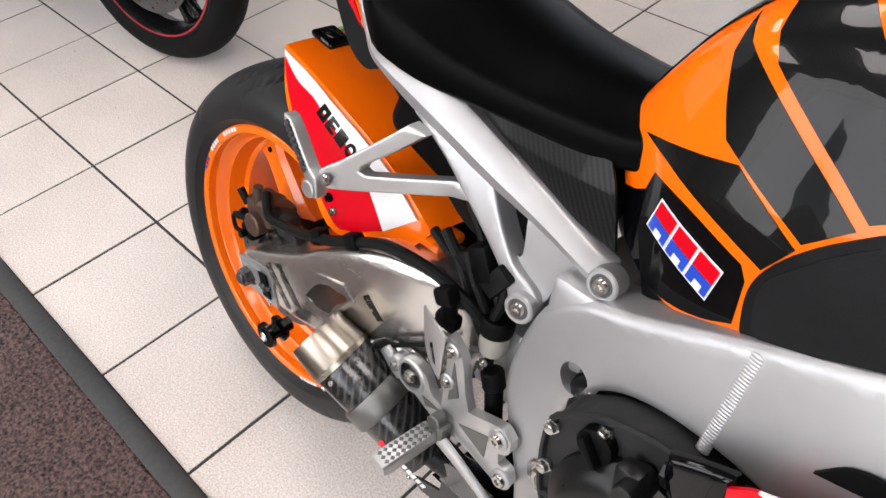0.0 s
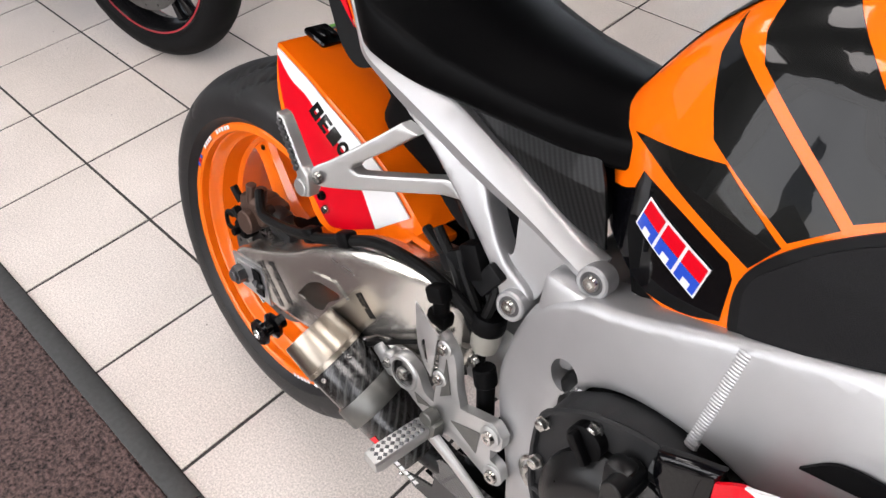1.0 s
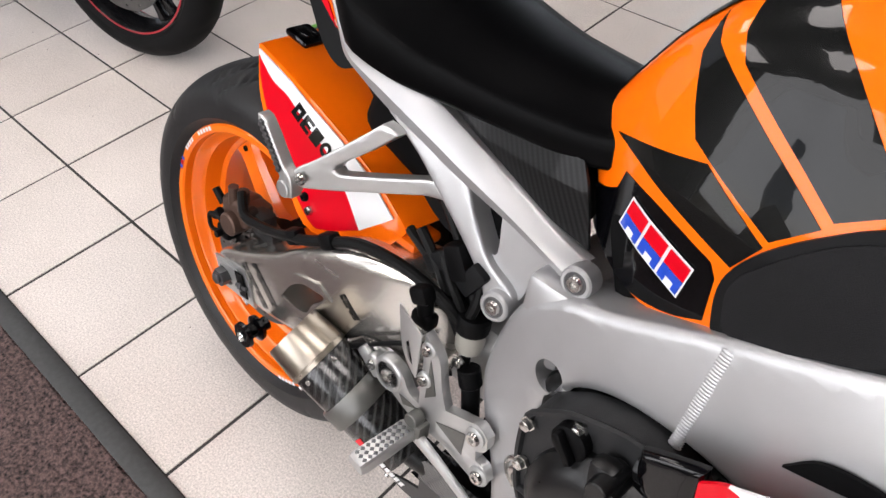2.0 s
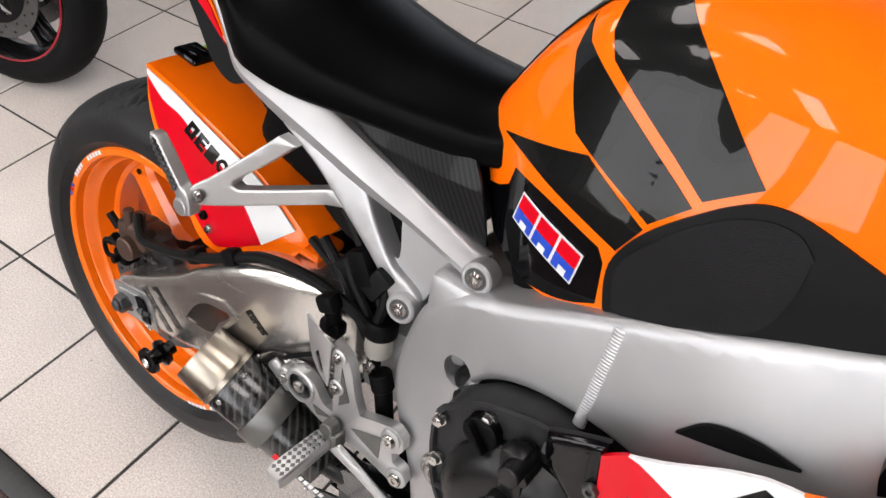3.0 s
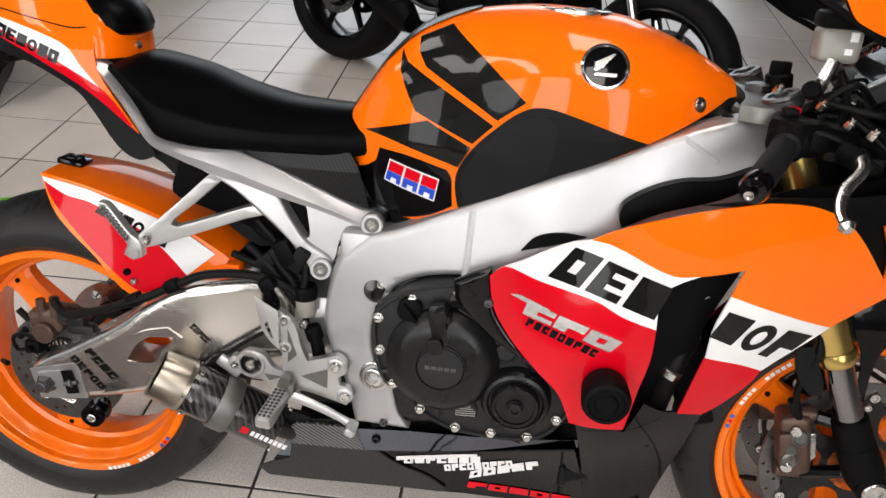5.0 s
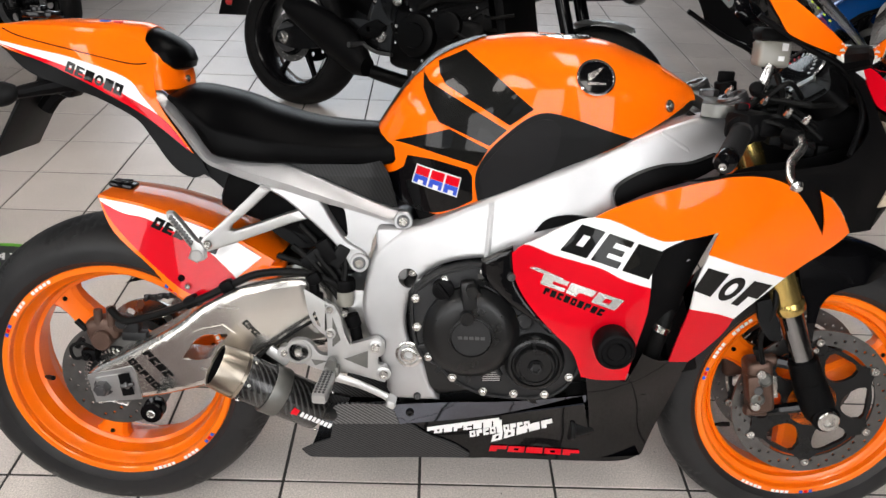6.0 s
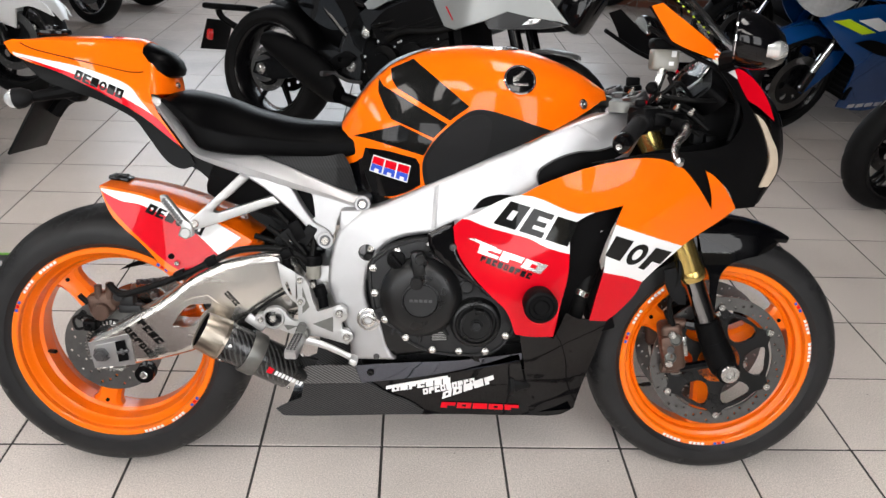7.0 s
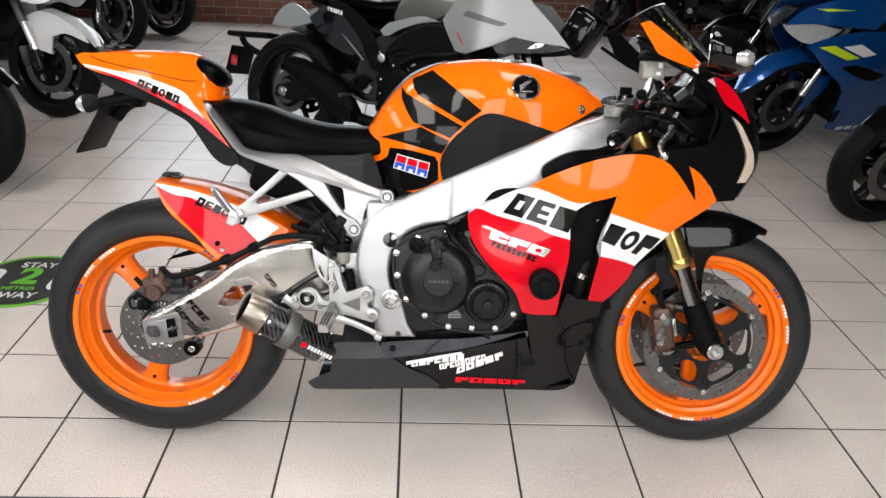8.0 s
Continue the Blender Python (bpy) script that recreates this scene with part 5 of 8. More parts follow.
for sd in (-1, 1):
    up = part("upper_fairing", drape(F_ORANGE, fa, 0, 0.004, (), 0.012, True, sd, 0.0015, 38), ORANGE, bike, "orange upper side fairing")
    mid = part("middle_fairing", drape(F_RED, fa, -0.0006, 0.004, (), 0.014, True, sd, 0.0012), RED, bike, "red and white middle fairing")
    part("white_band", drape(F_WHITE, fa, 0.0004, 0.004, (), 0.014, True, sd, 0.0012), WHITE, mid)
    part("black_corner", drape([(0.704, 0.622), (0.730, 0.637), (0.757, 0.651), (0.764, 0.593), (0.793, 0.545), (0.848, 0.488), (0.826, 0.503), (0.767, 0.537), (0.729, 0.569), (0.708, 0.593)], fa, -0.0012, 0.006, (), 0.02, True, sd, 0.0, 50, 0.009, 0.007), GLOSS_BLACK, mid)
    part("fairing_lining", drape([(1.19, 0.775), (1.215, 0.790), (1.258, 0.782), (1.300, 0.735), (1.310, 0.690), (1.285, 0.675), (1.24, 0.70)], fa, -0.0065, 0.003, (), 0.014, True, sd), PLASTIC, up)
    bolt((0.757, sd * (fa(0.757, 0.597) - 0.001), 0.597), 0.0075, mid, (0, sd, 0), GUNMETAL)
    low = part("lower_fairing", drape([(0.903, 0.419), (0.981, 0.398), (0.999, 0.463), (1.038, 0.444), (1.097, 0.446), (1.085, 0.343), (1.066, 0.241), (1.058, 0.189), (1.026, 0.172), (0.952, 0.172), (0.931, 0.297)], fa, -0.003, 0.004, (), 0.014, True, sd, 0.0015), GLOSS_BLACK, bike, "gloss black lower fairing")
    fr2 = part("front_fairing", drape([(1.079, 0.663), (1.152, 0.639), (1.233, 0.612), (1.210, 0.590), (1.182, 0.561), (1.158, 0.530), (1.120, 0.545), (1.067, 0.558), (1.067, 0.613)], fa, 0.0004, 0.004, (), 0.014, True, sd, 0.0012), WHITE, bike, "white and red front side fairing")
    part("red_band", drape([(1.067, 0.558), (1.120, 0.545), (1.158, 0.530), (1.149, 0.500), (1.118, 0.456), (1.094, 0.434), (1.054, 0.441), (1.059, 0.496)], fa, -0.0004, 0.004, (), 0.014, True, sd, 0.0012), RED, fr2)
    # Sheet set back behind the duct opening, its shade given by near-black colour.
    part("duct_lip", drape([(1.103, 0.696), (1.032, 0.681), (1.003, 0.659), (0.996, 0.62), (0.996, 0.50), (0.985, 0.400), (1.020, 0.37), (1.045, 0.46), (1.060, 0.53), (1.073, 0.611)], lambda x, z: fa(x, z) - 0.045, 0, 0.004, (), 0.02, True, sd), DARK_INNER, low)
    part("belly_strip", drape([(0.552, 0.299), (0.647, 0.309), (0.785, 0.322), (0.919, 0.350), (0.921, 0.333), (0.809, 0.302), (0.695, 0.276), (0.568, 0.257)], lambda x, z: fa(x, z) + 0.25 * (0.27 - z), 0.002, 0.006, (), 0.02, True, sd, 0.003), MIRROR_STRIP, low, "polished black belly pan strip")
    part("belly_carbon_lip", drape([(0.437, 0.284), (0.443, 0.294), (0.463, 0.297), (0.551, 0.299), (0.567, 0.257), (0.437, 0.253)], lambda x, z: fa(x, z) + 0.25 * (0.27 - z), 0.002, 0.006, (), 0.01, True, sd, 0.001), CARBON_GLOSS, low, "glossy carbon edge of the belly pan")
    bolt((0.587, sd * (fa(0.587, 0.284) - 0.002), 0.284), 0.008, low, (0, sd, 0), GLOSS_BLACK)
    part("belly_carbon", drape([(0.439, 0.257), (0.51, 0.256), (0.581, 0.258), (0.624, 0.231), (0.675, 0.207), (0.709, 0.182), (0.705, 0.170), (0.394, 0.162), (0.373, 0.181), (0.395, 0.195), (0.431, 0.212)], fa, 0.003, 0.004, (), 0.02, True, sd, 0.001), CARBON_BELLY, low, "matt carbon belly pan end")
    part("belly_panel", drape([(0.581, 0.257), (0.68, 0.271), (0.805, 0.300), (0.915, 0.336), (0.935, 0.262), (0.955, 0.174), (0.741, 0.170), (0.700, 0.170), (0.665, 0.207), (0.614, 0.231)], fa, -0.001, 0.004, (), 0.02, True, sd, 0.001), GLOSS_BLACK, low)
    part("carbon_pad", drape([(0.39, 0.300), (0.43, 0.312), (0.47, 0.306), (0.46, 0.286), (0.41, 0.280)], lambda x, z: 0.135, 0.0, 0.01, (), 0, True, sd, 0.002), CARBON_FINE, low)
    part("bobbin", lathe([(-0.03, 0.020), (0.004, 0.021), (0.010, 0.033), (0.048, 0.035), (0.056, 0.031), (0.058, 0.026), (0.055, 0.024), (0.055, 0.017), (0.058, 0.014), (0.058, 0)], 28, towards((0.935, sd * (fa(0.935, 0.495) - 0.002), 0.495), (0.935, sd * 0.4, 0.500))), PLASTIC, bike, "black crash bobbin")
    part("frame_rubber", drape([(0.924, 0.742), (0.930, 0.759), (0.966, 0.782), (1.006, 0.795), (1.055, 0.800), (1.10, 0.815), (1.115, 0.80), (1.062, 0.774), (0.981, 0.750), (0.929, 0.725)], frame_side, 0.018, 0.025, (), 0.02, True, sd, 0.006), LEATHER, bike, "black rubber frame protector")
    # Dark patch above the frame paints the shade of an opening.
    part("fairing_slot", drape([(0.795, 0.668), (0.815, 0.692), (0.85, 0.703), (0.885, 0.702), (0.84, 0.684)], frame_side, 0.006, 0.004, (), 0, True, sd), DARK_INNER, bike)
part("belly_floor", loft([[(x, -w, z + 0.01), (x, -w * 0.5, z), (x, w * 0.5, z), (x, w, z + 0.01)] for x, w, z in ((0.39, 0.10, 0.168), (0.7, 0.105, 0.165), (0.95, 0.112, 0.168), (1.05, 0.12, 0.185))], False, False), GLOSS_BLACK, low)
# sponsor marks on the right side: plain shapes in their colours
emblem([(0.832, 0.652), (0.866, 0.698), (1.006, 0.664), (0.990, 0.612)], 3, fa, 0.0016, DECAL_BLACK, mid, "fairing_mark", shapes="rcx", gap=0.14)
emblem([(1.061, 0.598), (1.078, 0.641), (1.214, 0.599), (1.176, 0.552)], 3, fa, 0.0016, DECAL_BLACK, fr2, "fairing_mark", shapes="xon", gap=0.14)
emblem([(0.805, 0.590), (0.810, 0.609), (0.952, 0.571), (0.937, 0.552)], 3, fa, 0.0030, BRIGHT_TRIM, mid, "chrome_mark", depth=0.003, shapes="snr", gap=0.08)
part("chrome_mark_bar", drape([(0.786, 0.618), (0.800, 0.619), (0.845, 0.602), (0.842, 0.596)], fa, 0.004, 0.003, (), 0.014, False), BRIGHT_TRIM, mid)
emblem([(0.811, 0.572), (0.815, 0.584), (0.922, 0.551), (0.916, 0.539)], 9, fa, 0.0012, DECAL_BLACK, mid, "small_mark", shapes="nxsxrx", gap=0.25)
emblem([(0.634, 0.232), (0.634, 0.247), (0.767, 0.278), (0.768, 0.260)], 7, fa, 0.0012, WHITE, low, "belly_mark", shapes="rxnsxxx")
part("belly_mark_bar", drape([(0.622, 0.238), (0.622, 0.248), (0.760, 0.283), (0.761, 0.276)], fa, 0.0012, 0.001, (), 0.02, False), WHITE, low)
emblem([(0.706, 0.226), (0.704, 0.242), (0.820, 0.279), (0.824, 0.257)], 9, fa, 0.0012, WHITE, low, "belly_mark", shapes="rnsrx")
emblem([(0.748, 0.214), (0.750, 0.233), (0.862, 0.290), (0.868, 0.268)], 5, fa, 0.0012, WHITE, low, "belly_mark", shapes="rrxxn")
emblem([(0.745, 0.190), (0.748, 0.206), (0.928, 0.204), (0.930, 0.189)], 5, fa, 0.0012, RED, low, "belly_mark", shapes="nrxrn", gap=0.1)
part("belly_duct", join(rod((0.90, -0.128, 0.262), (0.95, -0.118, 0.268), 0.026, 0.022), rod((0.895, -0.130, 0.261), (0.905, -0.128, 0.262), 0.029)), PLASTIC_GREY, low)
part("slot_hose", tube([(1.02, -0.155, 0.36), (1.03, -0.165, 0.44), (1.04, -0.172, 0.50), (1.06, -0.16, 0.56)], 0.017, 12), HOSE, low)
part("hose_clip", rod((1.036, -0.170, 0.490), (1.042, -0.171, 0.504), 0.0195), STEEL, low)
part("slot_bracket", join(tube([(1.07, -0.19, 0.68), (1.05, -0.19, 0.65), (1.06, -0.185, 0.62)], 0.012, 8), rod((1.06, -0.185, 0.64), (1.065, -0.198, 0.632), 0.009)), CAST, low)
part("radiator", block(0.05, 0.34, 0.24, Matrix.Translation((1.06, 0, 0.52)) @ Matrix.Rotation(radians(-18), 4, "Y"), 0.006), DARK_INNER, bike)


# -- nose, screen and mirrors --
def cowl_back(x, z):
    """The cowl's face, tucked in behind the side fairing where the two overlap."""
    y = cowl_side(x, z)
    return y - max(0.0, y - fairing_side(x, z) + 0.006) * min(1.0, max(0.0, (0.850 - z) / 0.05))


cowl_side = tps([(1.146, 1.07, .180), (1.228, 1.007, .212), (1.271, .995, .200), (1.40, .879, .160), (1.445, .758, .116), (1.283, .708, .21), (1.347, .689, .165), (1.14, .80, .248), (1.25, .85, .228), (1.2, .75, .24)], .001)
for sd in (-1, 1):
    nose = part("nose_cowl", drape([(1.02, 0.785), (1.116, 0.803), (1.155, 0.806), (1.222, 0.811), (1.293, 0.823), (1.316, 0.846), (1.328, 0.876), (1.308, 0.920), (1.258, 0.975), (1.290, 0.966), (1.346, 0.893), (1.388, 0.840), (1.417, 0.775), (1.405, 0.685), (1.347, 0.684), (1.332, 0.717), (1.287, 0.760), (1.250, 0.750), (1.204, 0.772), (1.15, 0.790)], cowl_back, -0.001, 0.004, (), 0.016, True, sd, 0.0015), PLASTIC, bike, "matt black nose cowl")
    part("headlamp_lens", drape([(1.356, 0.886), (1.381, 0.870), (1.409, 0.837), (1.436, 0.803), (1.446, 0.761), (1.430, 0.729), (1.404, 0.729), (1.417, 0.768), (1.417, 0.796), (1.388, 0.842)], cowl_side, 0.003, 0.012, (), 0.012, True, sd, 0.002), WARM_LENS, nose, "clear headlamp lens, warm light put into its colour")
    part("red_flash", drape([(1.293, 0.977), (1.323, 0.966), (1.356, 0.942), (1.384, 0.911), (1.409, 0.870), (1.393, 0.880), (1.36, 0.900), (1.335, 0.912), (1.309, 0.945)], cowl_side, 0.002, 0.004, (), 0.012, True, sd, 0.001), RED, nose)
    part("white_flash", drape([(1.252, 1.010), (1.298, 0.976), (1.306, 0.952), (1.244, 0.986)], cowl_side, 0.002, 0.004, (), 0.012, False, sd, 0.001), WHITE, nose)
    part("orange_flash", drape([(1.126, 1.085), (1.148, 1.092), (1.228, 1.030), (1.270, 0.996), (1.260, 0.985), (1.168, 1.018), (1.151, 1.044)], cowl_side, 0.002, 0.004, (), 0.012, True, sd, 0.001), ORANGE, nose)
    part("flash_lining", drape([(1.122, 1.084), (1.148, 1.094), (1.228, 1.032), (1.272, 0.996), (1.260, 0.983), (1.168, 1.016), (1.149, 1.044)], cowl_side, -0.0035, 0.003, (), 0.02, True, sd), PLASTIC, nose)
    part("cowl_stay", tube([(1.12, sd * 0.19, 1.045), (1.20, sd * 0.20, 1.0), (1.27, sd * 0.195, 0.965), (1.32, sd * 0.18, 0.90), (1.30, sd * 0.205, 0.83)], 0.005, 8), PLASTIC, nose)
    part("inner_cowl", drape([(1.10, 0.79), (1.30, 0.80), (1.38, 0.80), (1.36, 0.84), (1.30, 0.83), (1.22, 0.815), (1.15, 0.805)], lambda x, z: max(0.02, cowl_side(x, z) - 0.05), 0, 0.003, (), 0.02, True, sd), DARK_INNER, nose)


def nose_front():
    secs = []
    for u in np.linspace(0, 1, 16):
        x = curve(u, (0, 0.3, 0.6, 1), (1.400, 1.432, 1.405, 1.290))
        z = curve(u, (0, 0.3, 0.6, 1), (0.69, 0.765, 0.860, 0.975))
        w = cowl_side(x, z) - 0.004
        bulge = curve(u, (0, 0.4, 1), (0.04, 0.055, 0.07))
        secs.append([(x + bulge * math.cos(a) ** 1.0, w * math.sin(a), z + 0.004 * math.cos(a)) for a in [radians(-90 + 15 * k) for k in range(13)]])
    return loft(secs, False, False)


part("nose_front", nose_front(), GLOSS_BLACK, bike, "gloss black nose between the headlamps")


def screen_mesh():
    """Clear bubble between the two orange flashes."""
    secs = []
    for u in np.linspace(0, 1, 14):
        x = 1.148 + 0.122 * u
        z = 1.095 - 0.097 * u
        w = cowl_side(x, z) - 0.002
        secs.append([(x + (0.085 - 0.02 * (1 - u)) * math.cos(a), w * math.sin(a), z + (0.05 - 0.045 * u) * math.cos(a)) for a in [radians(-90 + 12 * k) for k in range(16)]])
    bm = loft(secs, False, False)
    bmesh.ops.solidify(bm, geom=bm.faces[:], thickness=0.003)
    return bm


scr = part("windscreen", screen_mesh(), SCREEN, bike, "clear double-bubble windscreen")
scr.visible_shadow = False
for k in range(7):
    part("screen_sticker", block(0.005, 0.0008, 0.0025, Matrix.Translation((1.190 + 0.011 * k, -0.135 - 0.001 * k, 1.098 - 0.0095 * k)) @ Matrix.Rotation(radians(-35), 4, "Z") @ Matrix.Rotation(radians(38), 4, "Y"), 0), LIME, scr)


def mirror_pod(sd):
    root = part("mirror", loft([[(x, sd * (yc + 0.085 * w * math.cos(a)), zc + 0.048 * w * math.sin(a)) for a in [2 * math.pi * k / 24 for k in range(24)]]
                                for x, yc, zc, w in ((1.255, 0.375, 1.045, 0.95), (1.262, 0.375, 1.045, 1.0), (1.29, 0.375, 1.04, 0.98), (1.315, 0.37, 1.034, 0.82), (1.335, 0.365, 1.028, 0.52), (1.342, 0.36, 1.024, 0.2))]), GLOSS_BLACK, bike, "black fairing mirror with a clear indicator in its shell")
    bm = loft([[(x, sd * (0.375 + 0.085 * w * math.cos(a)), 1.045 + 0.048 * w * math.sin(a)) for a in [2 * math.pi * k / 24 for k in range(24)]] for x, w in ((1.2555, 0.90), (1.2535, 0.90), (1.2525, 0.0001))])
    part("mirror_glass", bm, MIRROR_GLASS, root)
    part("mirror_indicator", loft([[(x, sd * (0.40 + 0.050 * w * math.cos(a)), 1.028 + 0.018 * w * math.sin(a)) for a in [2 * math.pi * k / 16 for k in range(16)]] for x, w in ((1.305, 1.0), (1.325, 1.0), (1.338, 0.6), (1.341, 0.05))]), LENS, root)
    part("mirror_stem", tube([(1.30, sd * 0.33, 1.02), (1.295, sd * 0.27, 1.00), (1.275, sd * 0.20, 0.985)], [0.018, 0.014, 0.022], 10), PLASTIC, root)
    return root


folded = mirror_pod(-1)
mirror_pod(1)
turn = Matrix.Translation((1.260, -0.370, 1.022)) @ Matrix.Rotation(radians(-20), 4, "Z") @ Matrix.Translation((-1.29, 0.375, -1.04))
for ob in [folded] + list(folded.children):
    if not ob.name.startswith("mirror_stem"):
        ob.data.transform(turn)

# -- cockpit --
DASH_FACE = Matrix(((0, -0.819, 0.574, 1.27), (1, 0, 0, 0), (0, 0.574, 0.819, 0.945), (0, 0, 0, 1)))


def on_dash(bm):
    """Turns a flat shape drawn across the bike and up into the instruments' sloping face."""
    bm.transform(DASH_FACE)
    return bm


DASH_ARCH = [(0.066, -0.012), (0.058, 0.004), (0.037, 0.029), (-0.007, 0.055), (-0.040, 0.060), (-0.070, 0.053), (-0.094, 0.028), (-0.097, 0.002)]
dash = part("dash", on_dash(drape(rounded([(0.080, -0.030), (0.068, 0.010), (0.040, 0.038), (-0.007, 0.064), (-0.045, 0.068), (-0.080, 0.058), (-0.108, 0.026), (-0.170, -0.012), (-0.165, -0.030), (-0.127, -0.054), (-0.060, -0.052), (0.0, -0.050)], 4, 170), lambda x, z: 0, 0, 0.045, (), 0, True, 1, 0.004)), PLASTIC, bike, "black instrument cluster")
part("dial_face", on_dash(drape(rounded(DASH_ARCH + [(-0.058, -0.031)], 4, 150), lambda x, z: 0.003, 0, 0.003, (), 0, False, 1, 0.0008)), GLOSS_BLACK, dash)
part("dial_rim", tube([DASH_FACE @ Vector((u, 0.005, v)) for u, v in DASH_ARCH], 0.0035, 8, 5), STEEL, dash, "bright rim of the rev counter")
part("display_edge", on_dash(drape([(-0.097, 0.002), (-0.055, -0.031), (-0.064, -0.040), (-0.106, -0.006)], lambda x, z: 0.006, 0, 0.006, (), 0, False, 1, 0.001)), CAST, dash, "silver edge beside the display")
part("display", on_dash(drape([(-0.108, -0.008), (-0.163, -0.016), (-0.126, -0.050), (-0.068, -0.042)], lambda x, z: 0.004, 0, 0.004, (), 0, False, 1, 0.001)), PLASTIC_GREY, dash)
for k in range(13):
    a = radians(25 + 12 * k)
    tick = block(0.0016, 0.0008, 0.008 if k % 2 else 0.005, DASH_FACE @ Matrix.Translation((-0.020 + 0.052 * math.cos(a), 0.0042, -0.004 + 0.046 * math.sin(a))) @ Matrix.Rotation(math.pi / 2 - a, 4, "Y"), 0)
    part("tick", tick, RED if k < 3 else WHITE, dash)
for u, v in ((0.060, -0.034), (0.030, -0.040), (-0.02, -0.042)):
    part("button", lathe([(0, 0.007), (0.004, 0.0065), (0.005, 0.004), (0.005, 0)], 14, DASH_FACE @ towards((u, 0.0, v), (u, 0.1, v))), PLASTIC_GREY, dash)
part("top_clamp", drape([(1.07, -0.13), (1.10, -0.145), (1.145, -0.14), (1.165, -0.09), (1.175, 0.0), (1.165, 0.09), (1.145, 0.14), (1.10, 0.145), (1.07, 0.13), (1.10, 0.05), (1.095, -0.05)], lambda x, z: 0, 0, 0.022, [circle(1.125, 0.0, 0.02, 20)], 0, True, 1, 0.003), CAST_DARK, bike, "cast aluminium top fork clamp")
clamp = bpy.data.objects["top_clamp"]
clamp.data.transform(Matrix.Translation((0, 0, 0.897)) @ Matrix(((1, 0, 0, 0), (0, 0, 1, 0), (0, 1, 0, 0), (0, 0, 0, 1))))
clamp.data.flip_normals()
part("stem_nut", lathe([(0, 0.02), (0.010, 0.02), (0.012, 0.017), (0.012, 0)], 6, towards((1.125, 0, 0.897), (1.12, 0, 0.95))), GUNMETAL, bike)
part("ignition_lock", join(rod((1.155, 0.0, 0.885), (1.150, 0.0, 0.925), 0.020), block(0.03, 0.012, 0.02, Matrix.Translation((1.150, 0, 0.933)), 0.003)), PLASTIC, bike)
for sd in (-1, 1):
    def fk(z):
        return Vector((1.375 - 0.435 * (z - 0.34), sd * 0.106, z))
    fork = part("fork_outer", join(rod(fk(0.862), fk(0.515), 0.0265, 0.0275, 28), lathe([(0, 0.0285), (0.008, 0.031), (0.020, 0.031), (0.024, 0.0285)], 28, towards(fk(0.535), fk(0.50)), True)), GOLD, bike, "gold upside-down fork leg")
    part("fork_tube", rod(fk(0.53), fk(0.385), 0.0225, seg=28), FORK_STEEL, fork)
    part("fork_cap", join(rod(fk(0.862), fk(0.908), 0.0262), lathe([(0, 0.0262), (0.004, 0.024), (0.004, 0.017), (0.001, 0.016), (0.001, 0)], 28, towards(fk(0.908), fk(0.95))), rod(fk(0.905), fk(0.915), 0.010, seg=6)), GUNMETAL, fork)
    part("fork_foot", join(rod(fk(0.418), fk(0.345), 0.0285, 0.031, 24), tube([fk(0.37), (1.388, sd * 0.108, 0.318), (1.397, sd * 0.108, 0.296)], [0.031, 0.033, 0.027], 20, 6), rod((1.397, sd * 0.075, 0.302), (1.397, sd * 0.142, 0.302), 0.027)), PLASTIC, fork, "black fork foot")
    part("axle_bolt", lathe([(0, 0.021), (0.005, 0.021), (0.007, 0.019), (0.007, 0.012), (0.001, 0.010), (0.001, 0)], 28, towards((1.397, sd * 0.142, 0.302), (1.397, sd * 0.2, 0.302))), STEEL, fork)
    cal = part("front_caliper", join(block(0.050, 0.052, 0.115, Matrix.Translation((1.277, sd * 0.080, 0.345)) @ Matrix.Rotation(radians(-12), 4, "Y"), 0.012, 3), block(0.03, 0.030, 0.06, Matrix.Translation((1.262, sd * 0.098, 0.345)) @ Matrix.Rotation(radians(-12), 4, "Y"), 0.008, 2), rod((1.265, sd * 0.085, 0.40), (1.30, sd * 0.085, 0.40), 0.012), rod((1.258, sd * 0.085, 0.288), (1.30, sd * 0.085, 0.288), 0.012)), BRONZE, bike, "brown four-piston brake caliper")
    for z, r in ((0.325, 0.014), (0.368, 0.014)):
        part("piston_cap", lathe([(0, r), (0.010, r), (0.012, r - 0.003), (0.009, r - 0.005), (0.009, 0)], 20, towards((1.272 + 0.2 * (z - 0.345), sd * 0.104, z), (1.272, sd * 0.2, z))), CAST_DARK, cal)
    part("bleed_screw", join(rod((1.262, sd * 0.10, 0.405), (1.252, sd * 0.104, 0.428), 0.005), rod((1.256, sd * 0.102, 0.42), (1.250, sd * 0.105, 0.434), 0.007)), HOSE, cal)
    part("pad_clip", block(0.03, 0.012, 0.05, Matrix.Translation((1.296, sd * 0.092, 0.345)) @ Matrix.Rotation(radians(-12), 4, "Y"), 0.003), STEEL, cal)
    for z in (0.31, 0.345, 0.38):
        part("caliper_bolt", rod((1.268, sd * 0.102, z), (1.266, sd * 0.115, z), 0.009), STEEL if z != 0.345 else GUNMETAL, cal)
    part("caliper_bracket", tube([(1.30, sd * 0.09, 0.40), (1.345, sd * 0.10, 0.395)], 0.012, 8), GLOSS_BLACK, cal)
    part("caliper_bracket", tube([(1.30, sd * 0.09, 0.29), (1.375, sd * 0.10, 0.31)], 0.011, 8), GLOSS_BLACK, cal)
    part("brake_hose", tube([(1.27, sd * 0.10, 0.40), (1.25, sd * 0.115, 0.46), (1.262, sd * 0.125, 0.53), (1.255, sd * 0.11, 0.60)], 0.006, 8), HOSE, cal)
